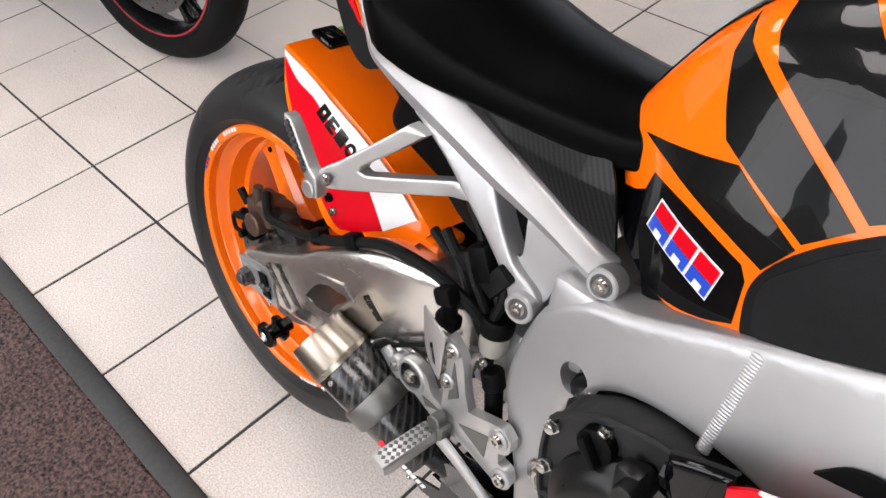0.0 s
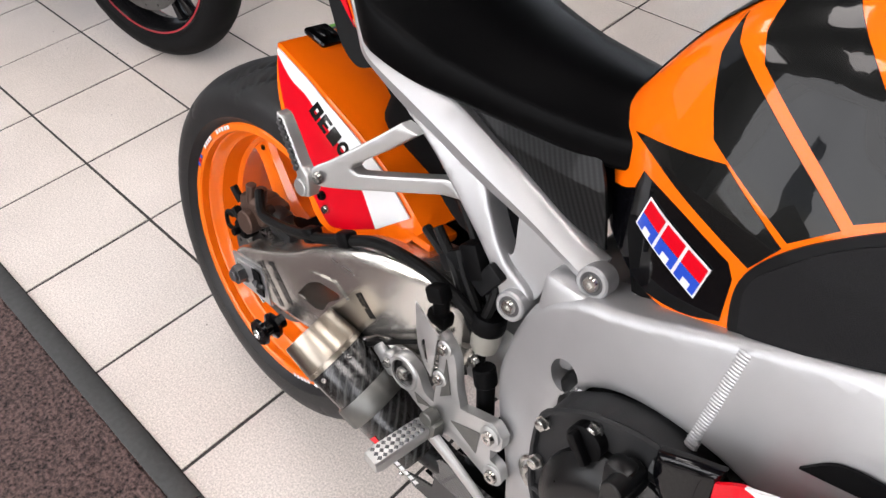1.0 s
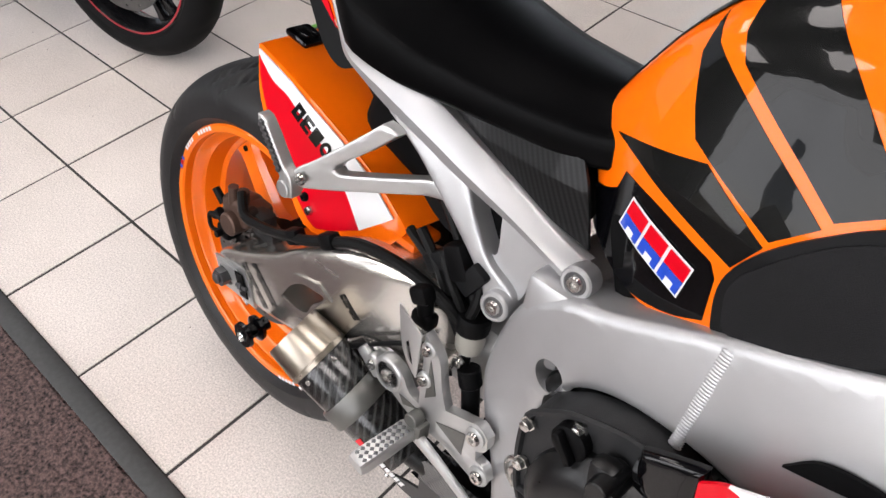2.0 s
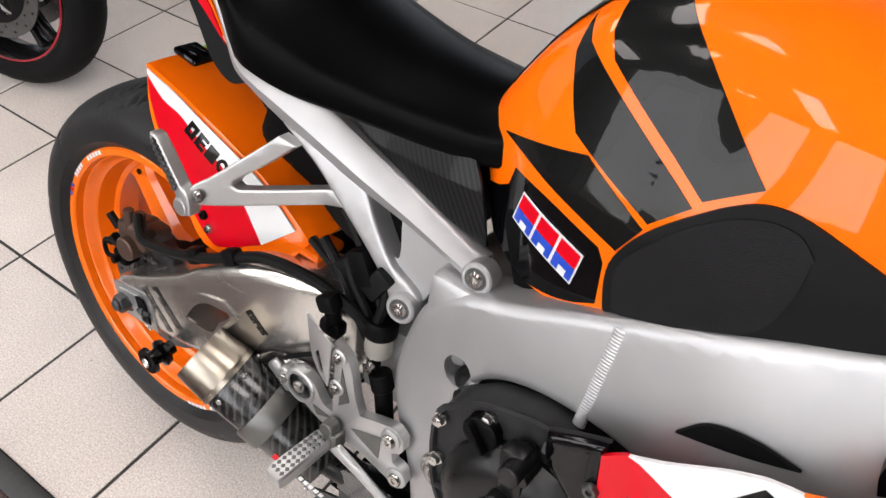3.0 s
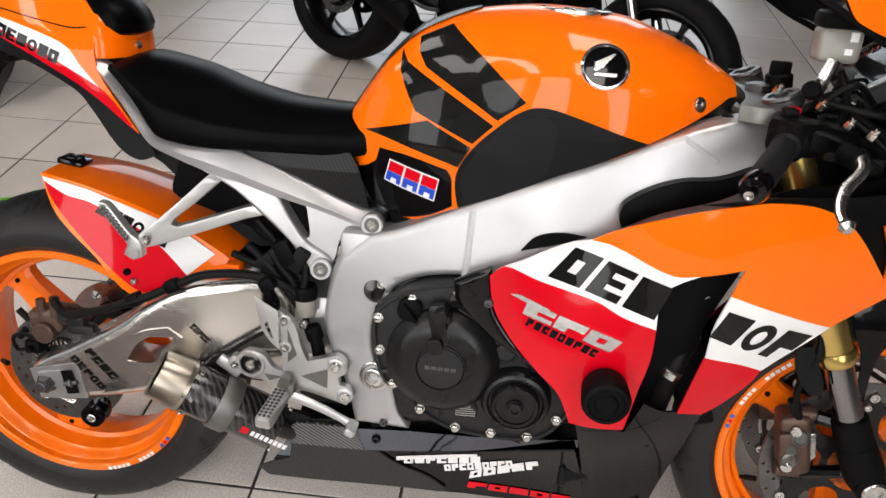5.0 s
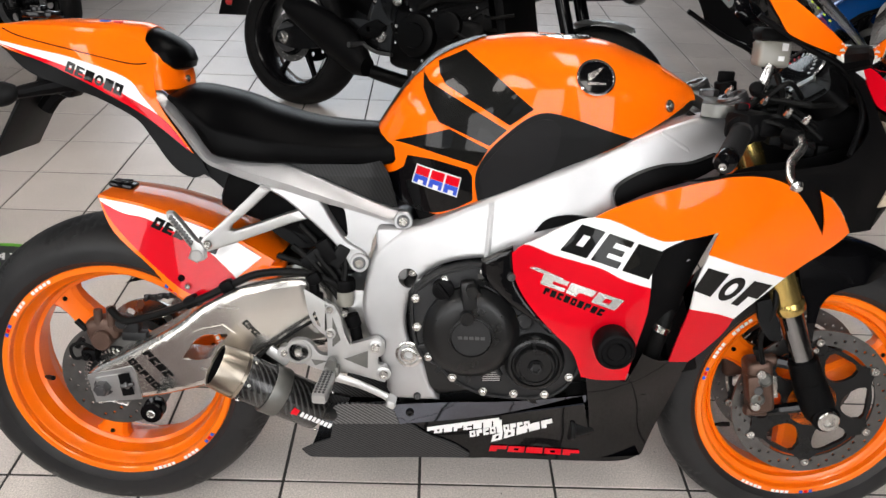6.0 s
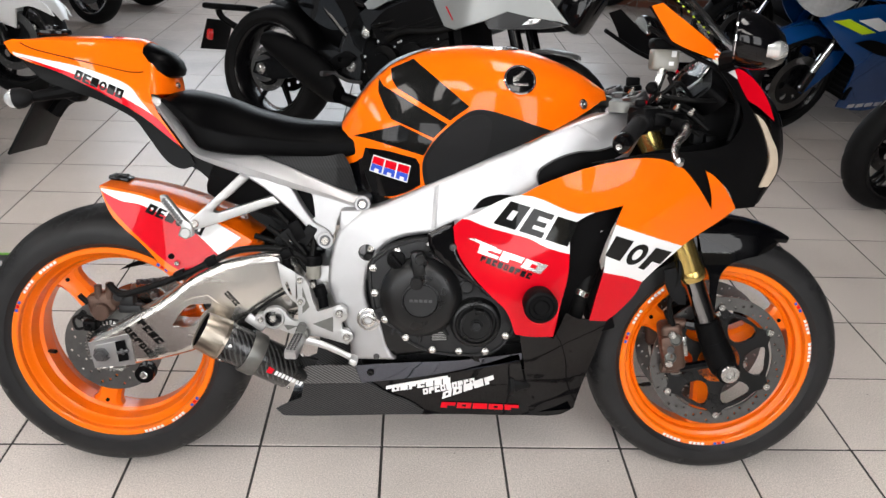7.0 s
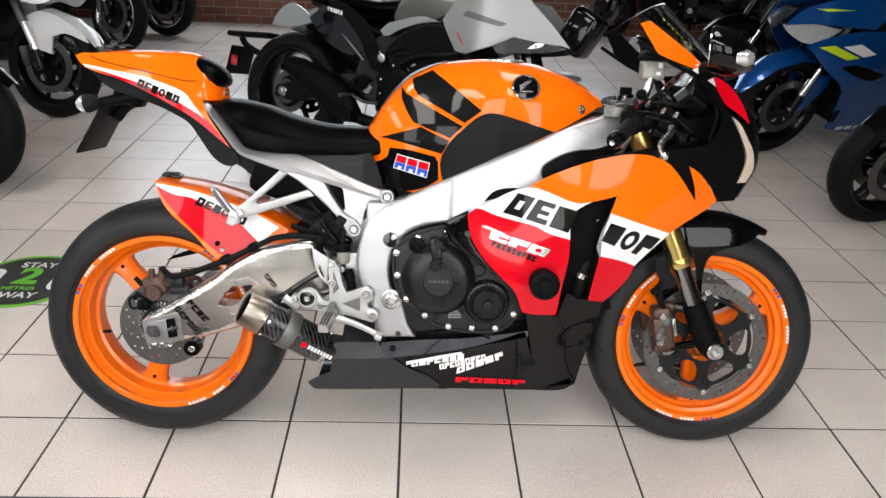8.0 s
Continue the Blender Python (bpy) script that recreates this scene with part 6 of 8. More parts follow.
    part("clip_on", join(tube([(1.145, sd * 0.115, 0.875), (1.12, sd * 0.19, 0.860), (1.062, sd * 0.305, 0.832)], 0.011, 12), rod(Vector((1.155, sd * 0.107, 0.855)), Vector((1.142, sd * 0.107, 0.89)), 0.034, seg=24)), GLOSS_BLACK, bike, "black clip-on handlebar")
    part("grip", lathe([(0, 0.0165), (0.004, 0.0195), (0.008, 0.0165)] + [(0.010 + 0.0025 * i, 0.0170 + 0.0006 * (i % 2)) for i in range(40)] + [(0.112, 0.0165), (0.112, 0)], 22, towards((1.120, sd * 0.196, 0.860), (1.055, sd * 0.318, 0.830))), GRIP, bike, "black rubber grip")
    part("bar_end", lathe([(0, 0.013), (0.002, 0.0175), (0.022, 0.0185), (0.028, 0.016), (0.029, 0.007), (0.027, 0.006), (0.027, 0)], 24, towards((1.067, sd * 0.295, 0.8355), (1.049, sd * 0.330, 0.828))), GLOSS_BLACK, bike)
    part("bar_end_bolt", lathe([(0, 0.006), (0.003, 0.006), (0.003, 0.003), (0.001, 0)], 14, towards((1.049, sd * 0.3285, 0.828), (1.03, sd * 0.37, 0.82))), STEEL, bike)
    part("switch_housing", join(block(0.06, 0.055, 0.05, Matrix.Translation((1.137, sd * 0.172, 0.868)) @ Matrix.Rotation(radians(-28 * sd), 4, "Z"), 0.012, 2), block(0.02, 0.018, 0.012, Matrix.Translation((1.125, sd * 0.165, 0.898)), 0.003)), PLASTIC, bike)
    part("lever_holder", join(block(0.075, 0.03, 0.03, Matrix.Translation((1.178, sd * 0.175, 0.868)) @ Matrix.Rotation(radians(-20 * sd), 4, "Z"), 0.008, 2), rod((1.185, sd * 0.21, 0.862), (1.20, sd * 0.235, 0.858), 0.014)), PLASTIC, bike)
    part("lever", tube([(1.200, sd * 0.225, 0.866), (1.196, sd * 0.255, 0.852), (1.170, sd * 0.285, 0.833), (1.158, sd * 0.315, 0.816), (1.160, sd * 0.338, 0.804)], [0.012, 0.008, 0.008, 0.007, 0.0075], 10, 6, 0.6), STEEL, bike, "bright brake lever")
    part("lever_ball", lathe([(0, 0), (0.002, 0.006), (0.009, 0.0105), (0.016, 0.006), (0.018, 0)], 16, towards((1.159, sd * 0.330, 0.809), (1.163, sd * 0.35, 0.797))), STEEL, bike)
part("fluid_reservoir", join(block(0.055, 0.040, 0.045, Matrix.Translation((1.178, -0.118, 0.984)), 0.008, 3)), RESERVOIR, bike, "translucent brake fluid reservoir")
part("reservoir_lid", block(0.060, 0.046, 0.022, Matrix.Translation((1.178, -0.118, 1.015)), 0.007, 2), PLASTIC, bike)
part("reservoir_mark", join(block(0.010, 0.002, 0.012, Matrix.Translation((1.192, -0.1385, 0.996)), 0), block(0.010, 0.002, 0.008, Matrix.Translation((1.188, -0.1385, 0.977)), 0)), WHITE, bike)
part("reservoir_bracket", tube([(1.160, -0.13, 0.905), (1.166, -0.14, 0.940), (1.174, -0.138, 0.966)], 0.009, 6, 4, 0.35), STEEL, bike)
part("red_switch", block(0.014, 0.016, 0.008, Matrix.Translation((1.135, -0.150, 0.899)), 0.002), RED, bike)
for pts in ([(1.10, -0.10, 0.87), (1.16, -0.06, 0.90), (1.22, -0.08, 0.88), (1.26, -0.10, 0.84)], [(1.19, -0.16, 0.88), (1.22, -0.13, 0.91), (1.24, -0.08, 0.88), (1.22, -0.04, 0.82)], [(1.14, -0.14, 0.89), (1.19, -0.12, 0.92), (1.24, -0.06, 0.90)], [(1.06, -0.09, 0.875), (1.10, -0.11, 0.855), (1.15, -0.10, 0.84), (1.20, -0.08, 0.80)], [(1.192, -0.12, 0.95), (1.20, -0.14, 0.92), (1.19, -0.165, 0.885)]):
    part("cable", tube(pts, 0.005, 8), HOSE, bike)
rnd = random.Random(8)
for k in range(14):
    x, y, z = 1.10 + rnd.uniform(0, 0.12), -0.07 - rnd.uniform(0, 0.11), 0.87 + rnd.uniform(0, 0.05)
    part("cable", tube([(x, y, z), (x + rnd.uniform(0.02, 0.06), y + rnd.uniform(-0.03, 0.03), z + rnd.uniform(-0.01, 0.03)), (x + rnd.uniform(0.07, 0.12), y + rnd.uniform(-0.03, 0.05), z - rnd.uniform(0.0, 0.06))], rnd.uniform(0.0025, 0.005), 7), HOSE, bike)
for x, y, z in ((1.118, -0.107, 0.912), (1.165, -0.150, 0.902), (1.205, -0.140, 0.905), (1.190, -0.190, 0.888), (1.215, -0.205, 0.880)):
    part("fitting", join(rod((x, y, z), (x + 0.004, y - 0.004, z + 0.009), 0.006, seg=6), rod((x + 0.003, y - 0.003, z + 0.007), (x + 0.006, y - 0.006, z + 0.014), 0.0035)), STEEL, bike)
part("kill_switch", lathe([(0, 0.012), (0.010, 0.012), (0.013, 0.009), (0.013, 0)], 18, towards((1.150, -0.155, 0.925), (1.12, -0.20, 0.96))), PLASTIC, bike)
part("throttle_housing", lathe([(0, 0.020), (0.004, 0.026), (0.034, 0.026), (0.038, 0.020), (0.038, 0)], 24, towards((1.138, -0.160, 0.868), (1.100, -0.232, 0.850))), PLASTIC, bike)
part("headlamp_bucket", block(0.12, 0.22, 0.14, Matrix.Translation((1.31, 0, 0.83)), 0.03, 3), DARK_INNER, bike)
for k in range(4):
    part("wiring_plug", block(0.022, 0.03, 0.026, Matrix.Translation((1.20 + 0.03 * k, -0.13 + 0.01 * (k % 2), 0.845 - 0.008 * k)), 0.004), PLASTIC_GREY, bike)
part("air_duct", loft([[(x, -w, z - h), (x, -w, z + h), (x, w, z + h), (x, w, z - h)] for x, w, z, h in ((1.0, 0.10, 0.80, 0.03), (1.15, 0.09, 0.80, 0.04), (1.32, 0.06, 0.79, 0.03))]), DARK_INNER, bike)

# -- front mudguard --
def mudguard():
    secs = []
    for u in np.linspace(0, 1, 30):
        a = radians(62 + 88 * u)
        r = 0.318 + 0.010 * math.sin(math.pi * u)
        w = curve(u, (0, 0.06, 0.2, 0.5, 1), (0.010, 0.030, 0.052, 0.060, 0.058))
        drop = curve(u, (0, 0.1, 0.3, 0.6, 1), (0.004, 0.018, 0.040, 0.055, 0.035))
        row = []
        for k in range(15):
            t = -1 + k / 7
            rr = r + 0.012 * (1 - abs(t) ** 2) - drop * max(0, abs(t) - 0.55) ** 1.3 / 0.45 ** 1.3
            row.append((1.398 + rr * math.cos(a), w * min(1, abs(t) * 1.25) * (1 if t > 0 else -1), 0.300 + rr * math.sin(a)))
        secs.append(row)
    bm = loft(secs, False, False)
    bmesh.ops.solidify(bm, geom=bm.faces[:], thickness=0.003)
    return bm


mg = part("front_mudguard", mudguard(), GLOSS_BLACK, bike, "gloss black front mudguard")
for sd in (-1, 1):
    part("mudguard_side", drape([(1.309, 0.634), (1.373, 0.638), (1.434, 0.621), (1.498, 0.594), (1.519, 0.582), (1.490, 0.569), (1.434, 0.556), (1.395, 0.541), (1.376, 0.518), (1.371, 0.478), (1.372, 0.427), (1.358, 0.427), (1.350, 0.503), (1.328, 0.552)], lambda x, z: 0.074 - 1.1 * max(0, x - 1.45) ** 1.2 - 4.0 * max(0, z - 0.56) ** 2, 0, 0.004, (), 0.012, True, sd, 0.0015), GLOSS_BLACK, mg)
    part("reflector_plate", drape([(1.226, 0.537), (1.250, 0.543), (1.279, 0.484), (1.283, 0.459), (1.262, 0.461), (1.237, 0.495)], lambda x, z: 0.128, 0, 0.008, (), 0, True, sd, 0.002), PLASTIC_GREY, mg)
    bolt((1.375, sd * 0.084, 0.425), 0.007, mg, (0, sd, 0), STEEL)

# -- engine --
eng = part("engine_block", join(block(0.36, 0.30, 0.25, Matrix.Translation((0.755, 0, 0.46)) @ Matrix.Rotation(radians(-8), 4, "Y"), 0.03, 3), block(0.22, 0.26, 0.16, Matrix.Translation((0.90, 0, 0.56)) @ Matrix.Rotation(radians(-30), 4, "Y"), 0.02, 2), block(0.40, 0.22, 0.12, Matrix.Translation((0.76, 0, 0.32)), 0.03, 3), block(0.10, 0.27, 0.24, Matrix.Translation((0.64, 0, 0.47)), 0.02, 2)), ENGINE, bike, "dark grey engine block")
case_out = [(0.588, 0.546), (0.612, 0.572), (0.640, 0.590), (0.708, 0.605), (0.763, 0.575), (0.833, 0.506), (0.885, 0.460), (0.896, 0.422), (0.872, 0.376), (0.838, 0.354), (0.731, 0.354), (0.672, 0.378), (0.636, 0.412), (0.606, 0.430), (0.590, 0.48)]
part("side_case", drape(case_out, lambda x, z: 0.186, 0, 0.04, (), 0, True, -1, 0.006), ENGINE_GREY, eng, "grey cast engine side cover")
cen = lambda y: (0.694, y, 0.480)
part("clutch_cover", lathe([(0, 0.088), (0.010, 0.087), (0.020, 0.078), (0.027, 0.070), (0.030, 0.060), (0.031, 0.040), (0.0335, 0.0395), (0.034, 0.037), (0.031, 0.0355), (0.031, 0)], 64, towards(cen(-0.184), cen(-0.3))), ENGINE, eng, "round matt black clutch cover")
part("cover_disc", lathe([(0.030, 0.0355), (0.0325, 0.0345), (0.0325, 0)], 48, towards(cen(-0.184), cen(-0.3))), ENGINE_GREY, eng)
for k in range(5):
    part("cover_mark", block(0.0075, 0.0008, 0.006, Matrix.Translation((0.674 + 0.010 * k, -0.2170, 0.480)), 0), GUNMETAL, eng)
cc = lambda y: (0.812, y, 0.428)
part("timing_cover", lathe([(0, 0.055), (0.014, 0.054), (0.022, 0.049), (0.024, 0.044), (0.020, 0.041), (0.020, 0.038), (0.030, 0.037), (0.034, 0.034), (0.034, 0.030), (0.031, 0.029), (0.031, 0.014), (0.034, 0.013), (0.034, 0)], 56, towards(cc(-0.184), cc(-0.3))), ENGINE, eng, "round timing cover with a hexagon cap")
part("hex_cap", lathe([(0.03, 0.0115), (0.040, 0.0115), (0.0415, 0.010), (0.0415, 0.007), (0.037, 0.0065), (0.037, 0)], 6, towards(cc(-0.184), cc(-0.3))), ENGINE_GREY, eng)
part("case_plug", lathe([(0, 0.016), (0.006, 0.016), (0.008, 0.013), (0.006, 0.0115), (0.006, 0)], 28, towards((0.790, -0.186, 0.505), (0.790, -0.3, 0.505))), ENGINE_GREY, eng)
part("case_plug", lathe([(0, 0.014), (0.006, 0.014), (0.008, 0.011), (0.008, 0)], 28, towards((0.787, -0.186, 0.545), (0.787, -0.3, 0.545))), ENGINE, eng)
part("oil_filler", join(lathe([(0, 0.019), (0.012, 0.019), (0.014, 0.016), (0.014, 0)], 24, towards((0.640, -0.186, 0.562), (0.640, -0.3, 0.562))), block(0.034, 0.012, 0.008, Matrix.Translation((0.640, -0.204, 0.562)) @ Matrix.Rotation(radians(50), 4, "Y"), 0.002)), PLASTIC, eng)
part("clutch_arm", join(block(0.028, 0.024, 0.075, Matrix.Translation((0.687, -0.205, 0.548)) @ Matrix.Rotation(radians(-8), 4, "Y"), 0.008, 2), rod((0.690, -0.19, 0.572), (0.690, -0.232, 0.572), 0.011), rod((0.684, -0.19, 0.520), (0.684, -0.228, 0.520), 0.013)), ENGINE, eng)
part("clutch_boss", join(tube([(0.705, -0.18, 0.580), (0.745, -0.186, 0.592), (0.79, -0.18, 0.60)], 0.016, 10), rod((0.70, -0.185, 0.565), (0.70, -0.222, 0.565), 0.006)), ENGINE, eng)
for x, z in ((0.592, 0.541), (0.642, 0.578), (0.596, 0.486), (0.619, 0.428), (0.664, 0.388), (0.722, 0.362), (0.779, 0.360), (0.836, 0.361), (0.878, 0.398), (0.711, 0.596)):
    part("case_bolt", join(lathe([(0, 0.0085), (0.004, 0.0085), (0.004, 0.0065), (0.010, 0.0062), (0.011, 0.004), (0.011, 0)], 6, towards((x, -0.187, z), (x, -0.3, z)))), STEEL, eng)
part("case_rim", tube([(x, -0.187, z) for x, z in rounded(case_out, 3)] + [(case_out[0][0], -0.187, case_out[0][1])], 0.004, 6, 1), ENGINE_GREY, eng)
for a0 in (200, 235, 270, 305, 340, 20):
    p = Vector((0.694 + 0.082 * math.cos(radians(a0)), -0.188, 0.480 + 0.082 * math.sin(radians(a0))))
    q = Vector((0.694 + 0.104 * math.cos(radians(a0)), -0.186, 0.480 + 0.104 * math.sin(radians(a0))))
    part("case_web", rod(p, q, 0.006, 0.004, 8), ENGINE_GREY, eng)
for k in range(4):
    part("case_rib", block(0.050 - 0.006 * k, 0.010, 0.004, Matrix.Translation((0.735 + 0.004 * k, -0.190, 0.560 + 0.010 * k)) @ Matrix.Rotation(radians(28), 4, "Y"), 0.0015), ENGINE_GREY, eng)
part("case_label", block(0.036, 0.0012, 0.020, Matrix.Translation((0.736, -0.1868, 0.392)) @ Matrix.Rotation(radians(-3), 4, "Y"), 0), DARK_INNER, eng)
for k in range(5):
    part("label_line", block(0.032, 0.001, 0.0014, Matrix.Translation((0.736, -0.1878, 0.384 + 0.004 * k)) @ Matrix.Rotation(radians(-3), 4, "Y"), 0), CAST, eng)
part("oil_filter", lathe([(0, 0.030), (0.05, 0.030), (0.056, 0.026), (0.056, 0)], 28, towards((0.815, -0.10, 0.345), (0.84, -0.16, 0.345))), ENGINE, eng)
part("water_hose", tube([(0.84, -0.17, 0.50), (0.88, -0.19, 0.475), (0.915, -0.19, 0.445), (0.93, -0.17, 0.41)], 0.012, 10), HOSE, eng)
part("cylinder_vent", join(*[block(0.16, 0.24, 0.006, Matrix.Translation((0.84, 0, 0.50 + 0.016 * k)) @ Matrix.Rotation(radians(-25), 4, "Y"), 0.002) for k in range(6)]), ENGINE, eng)

# -- rider footrest bracket and levers --
rb = part("footrest_bracket", plate([(0.426, 0.517), (0.450, 0.496), (0.462, 0.454), (0.472, 0.430), (0.509, 0.443), (0.522, 0.446), (0.536, 0.436), (0.536, 0.417), (0.523, 0.406), (0.526, 0.392), (0.540, 0.388), (0.548, 0.371), (0.538, 0.356), (0.524, 0.360), (0.471, 0.373), (0.440, 0.373), (0.413, 0.378), (0.378, 0.394), (0.363, 0.408), (0.366, 0.428), (0.382, 0.437), (0.399, 0.431), (0.415, 0.410), (0.431, 0.406), (0.430, 0.453)], -0.160, 0.013, (), True, 0.003), CAST, bike, "cast aluminium footrest bracket")
# Thin raised plates in darker metal colour on the shade of recesses.
for tri in ([(0.440, 0.486), (0.455, 0.440), (0.440, 0.425)], [(0.462, 0.402), (0.506, 0.420), (0.506, 0.384)], [(0.400, 0.398), (0.430, 0.396), (0.408, 0.386)]):
    part("bracket_recess", plate(tri, -0.1612, 0.001, (), False, 0), CAST_DARK, rb)
for x, z, r in ((0.520, 0.429, 0.009), (0.536, 0.375, 0.009), (0.436, 0.501, 0.007), (0.436, 0.453, 0.007)):
    part("boss", lathe([(0, r * 1.5), (0.003, r * 1.5), (0.004, r * 1.3), (0.004, 0)], 22, towards((x, -0.160, z), (x, -0.3, z))), CAST, rb)
    bolt((x, -0.163, z), r, rb)
part("mount_ring", lathe([(-0.010, 0.025), (0.004, 0.025), (0.006, 0.023), (0.006, 0.019), (0.002, 0.018), (-0.010, 0.018)], 32, towards((0.377, -0.156, 0.412), (0.377, -0.3, 0.412)), True), CAST, rb)
part("rubber_mount", lathe([(0.0, 0.0185), (0.004, 0.018), (0.004, 0)], 32, towards((0.377, -0.156, 0.412), (0.377, -0.3, 0.412))), PLASTIC, rb)
bolt((0.377, -0.160, 0.412), 0.009, rb)
part("heel_guard", plate([(0.389, 0.541), (0.427, 0.519), (0.427, 0.452), (0.416, 0.461), (0.400, 0.486)], -0.168, 0.002, [[(0.404, 0.492), (0.409, 0.500), (0.420, 0.468), (0.414, 0.470)]], True, 0.0006), CAST, rb, "thin aluminium heel guard")
pgm = towards((0.436, -0.172, 0.377), (0.428, -0.255, 0.366))
peg = part("footrest", loft([[(a * w, y, b * h) for a, b in ((-1, -0.7), (-0.8, -1), (0.8, -1), (1, -0.7), (1, 0.7), (0.8, 1), (-0.8, 1), (-1, 0.7))] for y, w, h in ((0, 0.010, 0.009), (0.006, 0.0125, 0.010), (0.076, 0.0135, 0.0105), (0.083, 0.012, 0.008))]), CAST, rb, "ribbed aluminium footrest")
peg.data.transform(pgm)
for i in range(9):
    for k in (-1, 0, 1):
        for side_z in (1, -1):
            part("footrest_stud", loft([[(a * s_, b * s_, z) for a, b in ((-1, 0), (0, -1), (1, 0), (0, 1))] for s_, z in ((0.0036, 0.0), (0.0012, 0.0028))]), GUNMETAL, peg).data.transform(pgm @ Matrix.Translation((0.0072 * k, 0.012 + 0.0078 * i, 0.0102 * side_z)) @ Matrix.Diagonal((1, 1, side_z, 1)))
part("footrest_clevis", join(block(0.030, 0.022, 0.030, Matrix.Translation((0.440, -0.168, 0.378)), 0.006, 2), rod((0.440, -0.165, 0.398), (0.440, -0.182, 0.398), 0.010)), CAST_DARK, rb)
part("brake_pedal", join(tube([(0.440, -0.172, 0.372), (0.49, -0.174, 0.358), (0.535, -0.174, 0.338), (0.552, -0.178, 0.330)], [0.010, 0.008, 0.007, 0.009], 10, 5, 0.7), block(0.018, 0.034, 0.014, Matrix.Translation((0.553, -0.186, 0.331)) @ Matrix.Rotation(radians(25), 4, "Y"), 0.004)), CAST, rb, "aluminium brake pedal")
part("silencer_clamp_lug", join(rod((0.350, -0.140, 0.409), (0.350, -0.160, 0.409), 0.013), block(0.045, 0.010, 0.022, Matrix.Translation((0.337, -0.15, 0.398)) @ Matrix.Rotation(radians(35), 4, "Y"), 0.005)), CAST, rb)
bolt((0.350, -0.160, 0.409), 0.007, rb)
part("rear_reservoir", lathe([(0, 0.0), (0, 0.0155), (0.006, 0.0175), (0.030, 0.0175), (0.030, 0)], 26, towards((0.458, -0.118, 0.494), (0.456, -0.118, 0.56))), RESERVOIR, rb, "translucent rear brake reservoir")
part("reservoir_cap", lathe([(0, 0), (0, 0.020)] + [(0.004 + 0.001 * k, 0.0205) for k in range(14)] + [(0.022, 0.018), (0.022, 0)], 20, towards((0.457, -0.118, 0.524), (0.456, -0.118, 0.56))), PLASTIC, rb)
bolt((0.458, -0.132, 0.482), 0.008, rb)
part("master_cylinder", join(rod((0.475, -0.128, 0.47), (0.488, -0.128, 0.40), 0.011), rod((0.470, -0.128, 0.478), (0.478, -0.128, 0.455), 0.014)), PLASTIC, rb)
part("brake_switch", join(block(0.03, 0.02, 0.02, Matrix.Translation((0.405, -0.14, 0.515)), 0.005), rod((0.405, -0.14, 0.52), (0.402, -0.14, 0.545), 0.010)), PLASTIC, rb)
part("reservoir_hose", tube([(0.458, -0.120, 0.495), (0.462, -0.124, 0.47), (0.478, -0.125, 0.45)], 0.006, 8), HOSE, rb)
part("wire", tube([(0.30, -0.15, 0.395), (0.36, -0.14, 0.44), (0.41, -0.13, 0.47)], 0.0035, 6), HOSE, rb)

for pts in ([(0.36, -0.115, 0.605), (0.40, -0.122, 0.575), (0.43, -0.126, 0.535), (0.452, -0.122, 0.50)], [(0.37, -0.092, 0.64), (0.42, -0.102, 0.59), (0.452, -0.112, 0.55)], [(0.435, -0.10, 0.625), (0.458, -0.118, 0.575), (0.452, -0.130, 0.522)], [(0.33, -0.10, 0.58), (0.39, -0.112, 0.565), (0.45, -0.118, 0.54)]):
    part("wiring", tube(pts, 0.0064, 8), HOSE, rb)
for x, y, z, a in ((0.447, -0.118, 0.590, 30), (0.428, -0.112, 0.548, -20), (0.398, -0.116, 0.585, 50)):
    part("connector", block(0.024, 0.020, 0.044, Matrix.Translation((x, y, z)) @ Matrix.Rotation(radians(a), 4, "Y"), 0.004), PLASTIC_GREY, rb)

# -- silencer --
EX0, EX1 = Vector((0.230, -0.192, 0.394)), Vector((0.445, -0.128, 0.262))
exm = towards(EX0, EX1)
def wound(profile, seg):
    """Turned body with a map of length and girth on it, for a wound weave."""
    bm = bmesh.new()
    uv = bm.loops.layers.uv.new("weave")
    rings = [[bm.verts.new((r * math.cos(2 * math.pi * i / seg), y, r * math.sin(2 * math.pi * i / seg))) for i in range(seg)] for y, r in profile]
    for k in range(len(rings) - 1):
        for i in range(seg):
            j = (i + 1) % seg
            f = bm.faces.new([rings[k][i], rings[k][j], rings[k + 1][j], rings[k + 1][i]])
            for l, (q, w) in zip(f.loops, ((k, i), (k, i + 1), (k + 1, i + 1), (k + 1, i))):
                l[uv].uv = (profile[q][0], 2 * math.pi * w / seg * 0.043)
    bmesh.ops.recalc_face_normals(bm, faces=bm.faces)
    return bm


body = wound([(0.047, 0.030), (0.047, 0.0415), (0.050, 0.0430), (0.214, 0.0430), (0.218, 0.041), (0.219, 0.030)], 40)
body.transform(exm)
ex = part("silencer_body", body, CARBON_TUBE, bike, "carbon fibre silencer")
part("silencer_end_cap", lathe([(0.0, 0.0375), (-0.001, 0.0395), (0.002, 0.0405), (0.044, 0.0445), (0.0445, 0.0435), (0.046, 0.0435), (0.0465, 0.0448), (0.052, 0.0448), (0.052, 0.038), (0.03, 0.0365)], 40, exm, True), TITAN, ex, "titanium end cap")
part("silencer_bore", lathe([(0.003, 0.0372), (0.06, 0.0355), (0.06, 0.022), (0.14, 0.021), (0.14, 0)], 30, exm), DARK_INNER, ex)
